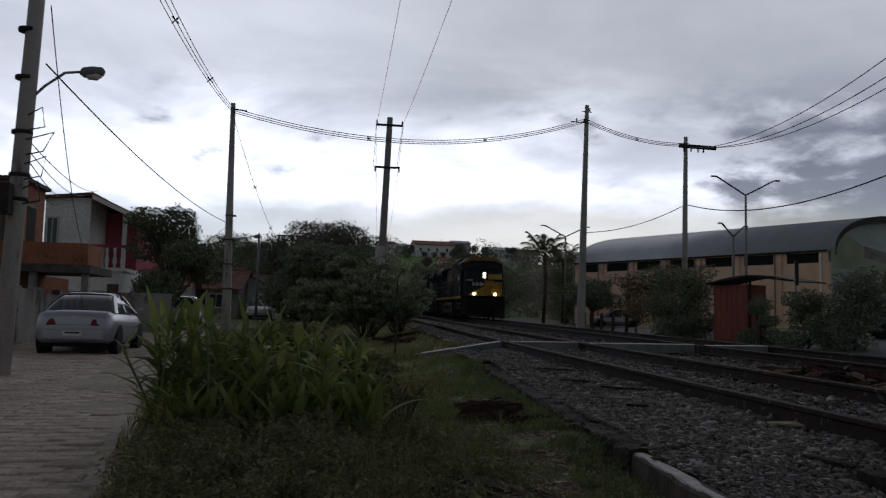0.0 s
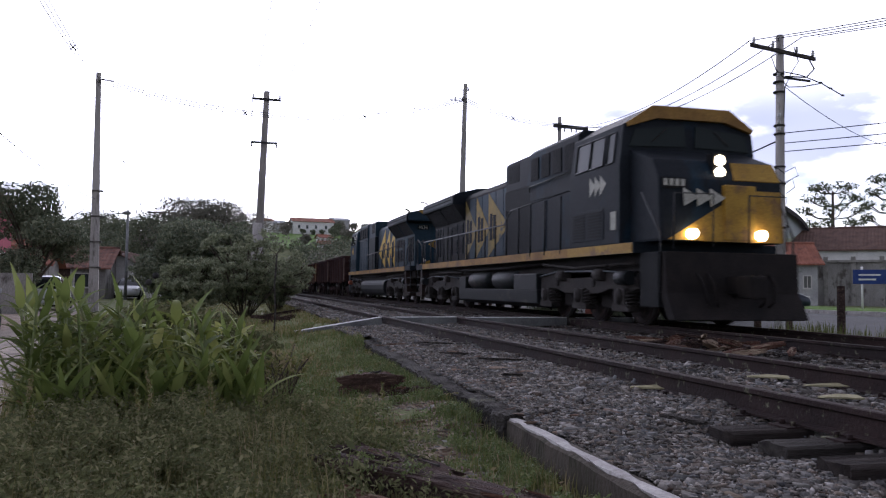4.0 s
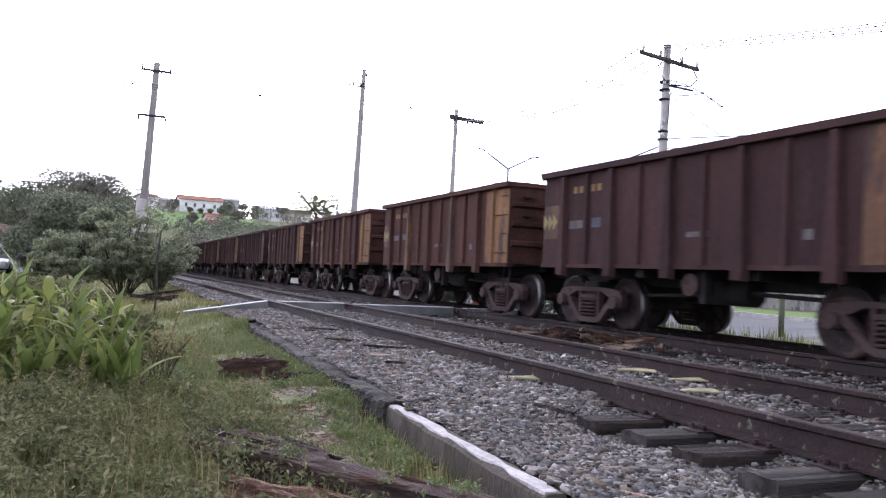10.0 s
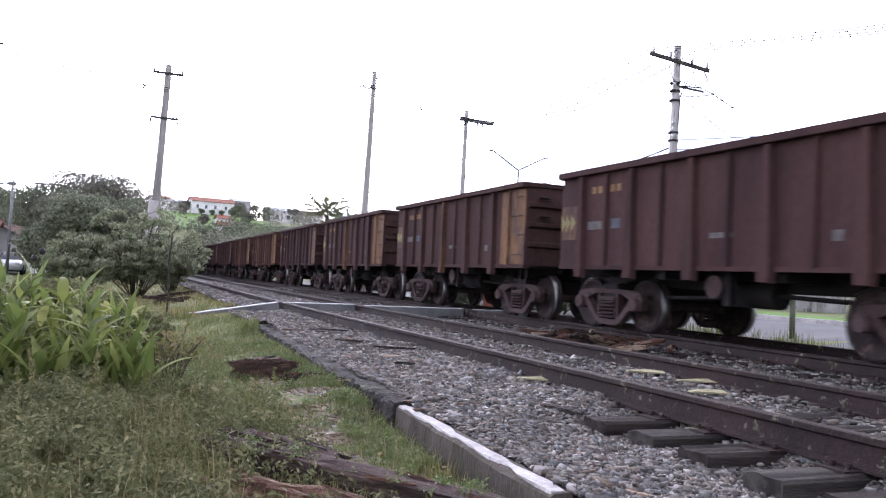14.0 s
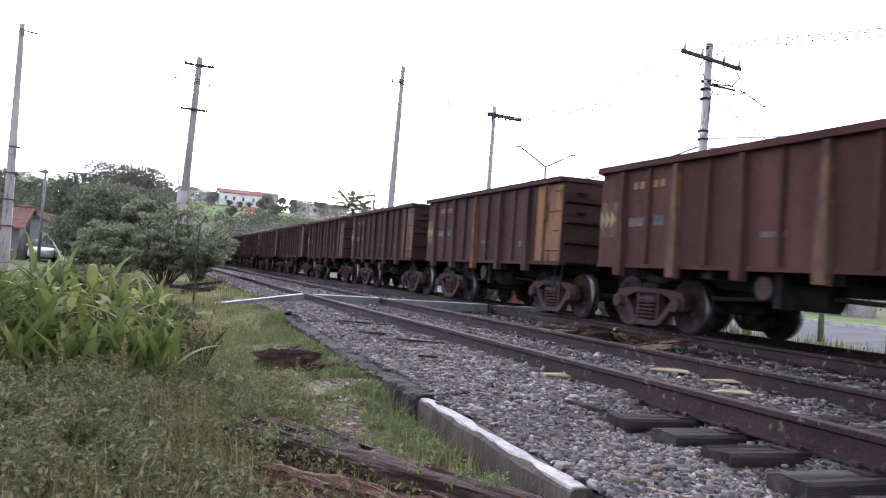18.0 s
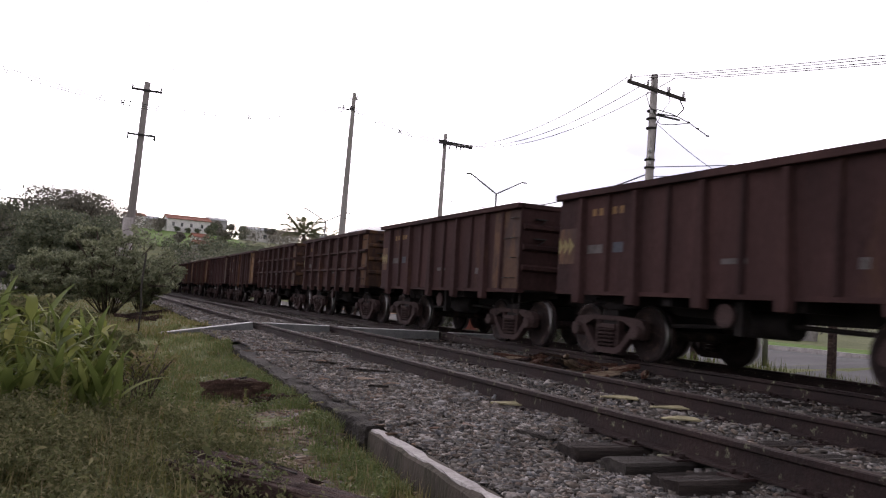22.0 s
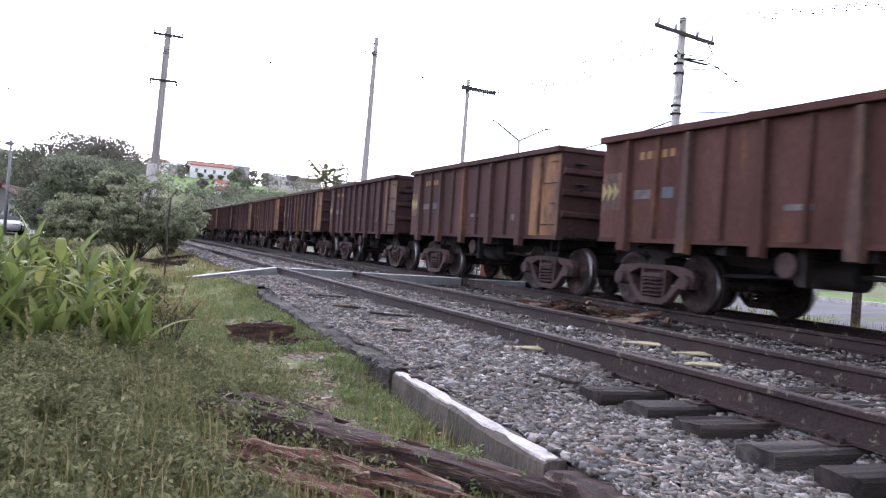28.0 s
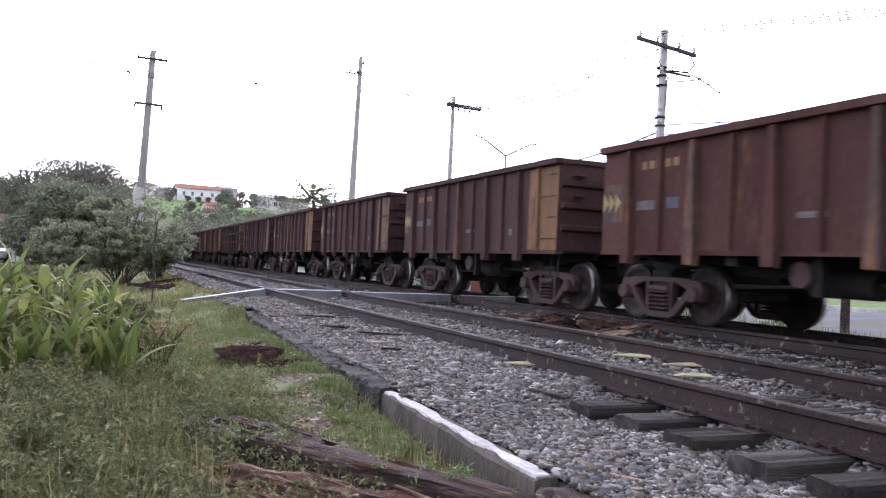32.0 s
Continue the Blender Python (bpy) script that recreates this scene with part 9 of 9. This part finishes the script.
for x, y, yaw, w, d, h, rise, wall, roof, label, wins in (
        (34.2, 249, 2, 12.0, 8, 3.7, 1.2, M_WHITE, M_TILE, "long white red-roofed house with openings on the hill", ((-4.6, -4.0, 1.6, 2.6), (-2.2, -1.6, 1.6, 2.6), (0.4, 1.0, 1.6, 2.6), (3.4, 4.0, 1.6, 2.6))),
        (30.6, 199.5, 12, 3.2, 3.2, 2.7, 0.6, M_WHITE, M_TILE, "small house with a red tiled roof on the slope", ((-2, -1, 0.6, 1.6), (0.8, 1.8, 0.6, 1.6))),
        (31.6, 196.5, 4, 5.4, 5, 1.3, 0.8, M_WHITE, M_TILE, "low red-roofed house on the slope", ()),
        (57, 262, -8, 9, 8, 3.4, 1.0, M_WHITE, M_SHEETROOF, "white two-storey house on the hilltop", ((-4, -3, 0.8, 2), (-1, 0, 0.8, 2), (2.5, 3.5, 0.8, 2), (-4, -3, 3.2, 4.3), (2.5, 3.5, 3.2, 4.3))),
        (47, 276, 6, 6, 7, 6.0, 0.8, M_GREYWALL, M_SHEETROOF, "grey house on the hilltop", ((-3, -2, 3.5, 4.6), (0, 1, 3.5, 4.6))),
        (67, 266, -14, 10, 8, 3.0, 1.5, M_WHITE, M_ROOF_DARK, "white house with a dark roof on the hill", ((-3, -2, 0.8, 2), (1, 2, 0.8, 2))),
        (24.5, 262, 10, 6, 6, 3.2, 0.8, M_GREYWALL, M_SHEETROOF, "grey house on the hilltop", ((-2, -1, 0.8, 2),)),
        (80, 255, -14, 10, 8, 3.0, 1.5, M_WHITE, M_SHEETROOF, "pale low house among palms on the hill", ((-3, -2, 0.8, 2), (1, 2, 0.8, 2))),
        (20, 252, 8, 5, 6, 3.4, 0.8, M_WHITE, M_TILE, "white house half hidden by trees", ((-2, -1, 0.8, 2),))):
    house(x, y, yaw, w, d, h, rise, wall, roof, label, wins, None, sink=3.0)

# round bushes before the long house
for i, (x, y, h) in enumerate(((41.5, 246, 4.2), (43.5, 252, 5.0), (27.0, 248, 4.0), (39.0, 236, 3.6), (25.0, 236, 3.4), (49.5, 262, 5.0), (52.0, 256, 4.5), (38.5, 212, 4.0), (27.0, 206, 3.0), (36.5, 205, 3.0), (61.0, 256, 5.0))):
    tree(x, y, h, h * 0.6, 0.12, M_TREE_HAZY if i % 3 else M_TREE, 660 + i, "leafy tree beside the hilltop houses", 900, 0.32, 0.25, 8, low=0.2)
for i, (x, y) in enumerate(((31.0, 243.0), (34.0, 242.6), (36.6, 243.2))):
    tree(x, y, 2.0, 1.1, 0.06, M_TREE, 680 + i, "small round bush on the lawn before the white house", 700, 0.2, 0.2, 6, "bush", category="bush", low=0.25)
vs = [(x, y, land(x, y) + 0.25) for y in range(196, 264, 4) for x in range(18, 50, 4)]
fs = [(j * 8 + i, j * 8 + i + 1, (j + 1) * 8 + i + 1, (j + 1) * 8 + i) for j in range(16) for i in range(7)]
tagged(raw("lawn", vs, fs, M_LAWN, smooth=True), "green grassy slope before the hilltop house", "lawn", kind="structure")


# ---- loose stones of the ballast ----
M_STONES = gravel_like("ballast_stones", [(0.050, 0.046, 0.044), (0.155, 0.144, 0.128), (0.13, 0.097, 0.078), (0.205, 0.195, 0.184), (0.072, 0.073, 0.077), (0.195, 0.160, 0.130), (0.35, 0.33, 0.31), (0.098, 0.101, 0.106), (0.165, 0.156, 0.138), (0.09, 0.073, 0.062)])


def stones(name, count, where, size, seed, label, rough=False, mat=M_STONES, long=1.0):
    g = np.random.default_rng(seed)
    if rough:
        ico = np.array([(x, y, z) for x in (-1, 1) for y in (-1, 1) for z in (-1, 1)]) * 0.72
        tri = np.array([(0, 1, 3), (0, 3, 2), (4, 6, 7), (4, 7, 5), (0, 4, 5), (0, 5, 1), (2, 3, 7), (2, 7, 6), (0, 2, 6), (0, 6, 4), (1, 5, 7), (1, 7, 3)])
    phi = (1 + 5 ** 0.5) / 2
    ico = ico if rough else np.array([(-1, phi, 0), (1, phi, 0), (-1, -phi, 0), (1, -phi, 0), (0, -1, phi), (0, 1, phi), (0, -1, -phi), (0, 1, -phi), (phi, 0, -1), (phi, 0, 1), (-phi, 0, -1), (-phi, 0, 1)]) / math.hypot(1, phi)
    tri = tri if rough else np.array([(0, 11, 5), (0, 5, 1), (0, 1, 7), (0, 7, 10), (0, 10, 11), (1, 5, 9), (5, 11, 4), (11, 10, 2), (10, 7, 6), (7, 1, 8), (3, 9, 4), (3, 4, 2), (3, 2, 6), (3, 6, 8), (3, 8, 9), (4, 9, 5), (2, 4, 11), (6, 2, 10), (8, 6, 7), (9, 8, 1)])
    c = np.array([where(g) for _ in range(count)])
    jit = ico[None] * (1 + g.uniform(-0.44, 0.34, (count, len(ico), 1)))
    scl = size * np.clip(g.lognormal(-0.12, 0.34, (count, 1, 1)), 0.4, 1.9) * np.stack([g.uniform(0.8, 1.5, count) * long, g.uniform(0.5, 1.0, count), g.uniform(0.2, 0.46, count)], 1)[:, None]
    v = jit * scl
    a, b = g.uniform(0, math.tau, count), g.normal(0, 0.7 if rough else 0.45, count)
    ca, sa, cb, sb = np.cos(a)[:, None], np.sin(a)[:, None], np.cos(b)[:, None], np.sin(b)[:, None]
    x, y, z = v[..., 0], v[..., 1], v[..., 2]
    y, z = y * cb - z * sb, y * sb + z * cb
    x, y = x * ca - y * sa, x * sa + y * ca
    v = (np.stack([x, y, z], -1) + c[:, None]).reshape(-1, 3)
    f = (tri[None] + (np.arange(count) * len(ico))[:, None, None]).reshape(-1)
    me = bpy.data.meshes.new(name)
    me.vertices.add(len(v))
    me.vertices.foreach_set("co", v.ravel())
    me.loops.add(len(f))
    me.loops.foreach_set("vertex_index", f)
    me.polygons.add(len(f) // 3)
    me.polygons.foreach_set("loop_start", np.arange(0, len(f), 3))
    me.update(calc_edges=True)
    me.materials.append(mat)
    return tagged(new(name, me), label, "wood chips" if long > 2 else "ballast stones", kind="stuff")


def on_bed(lo, hi, s0, s1, power):
    def pick(g):
        s = s0 + (s1 - s0) * g.random() ** power
        a = across(kerb_x(s) + 0.075, s)[0] if lo is None and s < 14 else (lo if lo is not None else 2.3)
        off = g.uniform(a, hi)
        p = on_track(s, off, bed(s, off) + g.uniform(-0.008, 0.02))
        return p.x, p.y, p.z
    return pick


stones("ballast_stones", 7000, on_bed(None, SIDING + 0.1, 2.0, 9.0, 1.25), 0.025, 61, "grey crushed stones between edging and rail", True)
stones("ballast_stones", 46000, on_bed(None, SIDING + 0.1, 2.0, 9.0, 1.25), 0.0185, 71, "grey angular stone chips between edging and rail", True)
stones("ballast_stones", 20000, on_bed(None, SIDING + 0.1, 9.0, 17.0, 1.1), 0.024, 67, "grey crushed stones between edging and rail", True)
stones("ballast_stones", 14000, on_bed(SIDING + 0.05, SIDING + GAUGE, 1.6, 20.0, 1.4), 0.024, 62, "grey crushed stones between the rails of the siding", True)
stones("ballast_stones", 24000, on_bed(SIDING + GAUGE, MAIN + 0.1, 2.0, 42.0, 1.4), 0.027, 63, "grey and brownish crushed stones between the tracks", True)
stones("ballast_stones", 4500, on_bed(MAIN, MAIN + 2.6, 3.0, 26.0, 1.3), 0.036, 64, "dusty brown crushed stones under the main line", True)
stones("ballast_stones", 17000, on_bed(2.62, SIDING + GAUGE + 0.6, 17.6, 45.0, 1.4), 0.042, 65, "grey crushed stones of the far ballast", True)
stones("ballast_stones", 6000, on_bed(2.1, MAIN + 2.6, -14.0, 2.2, 1.0), 0.05, 68, "grey crushed stones of the ballast", True)


def trodden(g):
    while True:
        y = 4.2 + 9 * g.random()
        x = kerb_x(y) - 0.15 - abs(g.normal()) * 0.45
        if g.random() < bare(x, y) + 0.04:
            return x, y, land(x, y) + 0.004


M_CHIPS = gravel_like("wood_chips", [(0.10, 0.06, 0.045), (0.22, 0.15, 0.11), (0.07, 0.05, 0.042), (0.30, 0.24, 0.18), (0.14, 0.09, 0.07)])
stones("wood_chips", 700, trodden, 0.016, 69, "splinters of old wood on the trodden earth", True, M_CHIPS, 4.0)
stones("wood_chips", 260, on_bed(None, SIDING, 3.0, 15.0, 1.0), 0.02, 70, "splinters of old wood on the ballast", True, M_CHIPS, 5.0)
stones("loose_pebbles", 1500, trodden, 0.017, 66, "pebbles and crumbs on the trodden earth")


# the street's worn paving stones
def paving_mesh(name, seed):
    rnd = random.Random(seed)
    bm = B()
    w, d = 0.15 * rnd.uniform(0.9, 1.08), 0.108 * rnd.uniform(0.88, 1.0)
    q = [(-w, -d), (w, -d), (w, d), (-w, d)]
    low = [bm.verts.new((x + rnd.uniform(-0.012, 0.012), y + rnd.uniform(-0.012, 0.012), -0.03)) for x, y in q]
    rim = [bm.verts.new((v.co.x, v.co.y, 0.004)) for v in low]
    top = [bm.verts.new((v.co.x * 0.86, v.co.y * 0.82, 0.016 + rnd.uniform(-0.003, 0.003))) for v in low]
    for a, b in ((low, rim), (rim, top)):
        for k in range(4):
            bm.faces.new((a[k], a[(k + 1) % 4], b[(k + 1) % 4], b[k]))
    bm.faces.new(top)
    me = bpy.data.meshes.new(name)
    bm.to_mesh(me)
    bm.free()
    me.materials.append(M_SETT)
    return me


setts = [paving_mesh("paving_stone", 800 + i) for i in range(5)]
rs = random.Random(15)
verts, faces, singles = [], [], 0
for j in range(190):
    y = -6.48 + 0.222 * j
    k, x = 0, road_x(y) - 0.35 - (0.15 if j % 2 else 0.0)
    while x > road_x(y) - 7.0:
        me = rs.choice(setts)
        m = pose(x + rs.uniform(-0.01, 0.01), y + rs.uniform(-0.012, 0.012), land(x, y) + 0.012 + rs.uniform(-0.004, 0.004), rs.uniform(-1.5, 1.5), rs.uniform(-1.5, 1.5), rs.uniform(-4, 4))
        if 6.6 < y < 9.6 and k < 12 and singles < 170:
            o = new("paving_stone", me)
            o.parent, o.matrix_basis = road, m
            singles += 1
        else:
            base = len(verts)
            verts += [tuple(m @ v.co) for v in me.vertices]
            faces += [[base + i for i in f.vertices] for f in me.polygons]
        x -= 0.312
        k += 1
tagged(raw("paving_stones", verts, faces, M_SETT), "worn grey paving stones of the street", "paving", kind="stuff")


# ---- what moves: the train, rolling towards and past the eye ----
FRONT = [(0, 51.3), (0.5, 45.2), (1, 39.5), (1.5, 34.3), (2, 29.5), (2.5, 24.8), (4.5, 6.5), (5, 1.7), (6, -8.1), (7, -17.4), (8, -26.4), (9, -35.35), (10, -44.36), (11, -53.3), (13, -71.06), (14, -80.04), (15, -89.2), (17.5, -111.43), (19, -124.7), (21, -142.68), (23, -160.36), (25, -178.33), (28, -205.2), (29, -214.1), (30, -223.0), (31, -232.2), (32, -241.0)]


def front_at(t):
    """Where the front coupler is along the line, by a smooth curve through the known places."""
    i = max(k for k in range(len(FRONT) - 1) if FRONT[k][0] <= t or k == 0)
    (t0, p0), (t1, p1) = FRONT[i], FRONT[i + 1]
    slope = lambda a, b: (FRONT[b][1] - FRONT[a][1]) / (FRONT[b][0] - FRONT[a][0])
    m0 = slope(max(i - 1, 0), i + 1)
    m1 = slope(i, min(i + 2, len(FRONT) - 1))
    d, h = (t - t0) / (t1 - t0), t1 - t0
    return (2 * d ** 3 - 3 * d ** 2 + 1) * p0 + (d ** 3 - 2 * d ** 2 + d) * h * m0 + (3 * d ** 2 - 2 * d ** 3) * p1 + (d ** 3 - d ** 2) * h * m1


def motions():
    times = [0.5 * i for i in range(65)]
    rolling = [(lead_loco, LOCO / 2 + 0.75, 180), (rear_loco, LOCO * 1.5 + 0.38, 0)] + [(w, 2 * LOCO + WAGON * (i + 0.5), 0) for i, w in enumerate(wagons)]
    for ob, u, flip in rolling:
        walk(ob, [(t, track_pose(front_at(t) + u, MAIN_C) @ pose(0, 0, 0, 0, 0, flip)) for t in times])
        # the wheels roll while the vehicle passes near by
        near = [0.06 * i for i in range(534) if -9 < front_at(0.06 * i) + u < 32]
        if not near:
            continue
        for axle in [c for c in ob.children if c.name.startswith("axle")]:
            at = axle.matrix_basis.translation.copy()
            way = math.degrees(1 / at.z) * (1 if flip == 0 else -1)
            turn = lambda t: pose(at.x, at.y, at.z, way * (front_at(near[0]) - front_at(t)))
            rows = [(t, turn(t)) for t in near]
            if near[0] > 0:
                rows.insert(0, (0.0, rows[0][1]))
            if near[-1] < 32.0:
                rows.append((32.0, rows[-1][1]))
            walk(axle, rows)


motions()
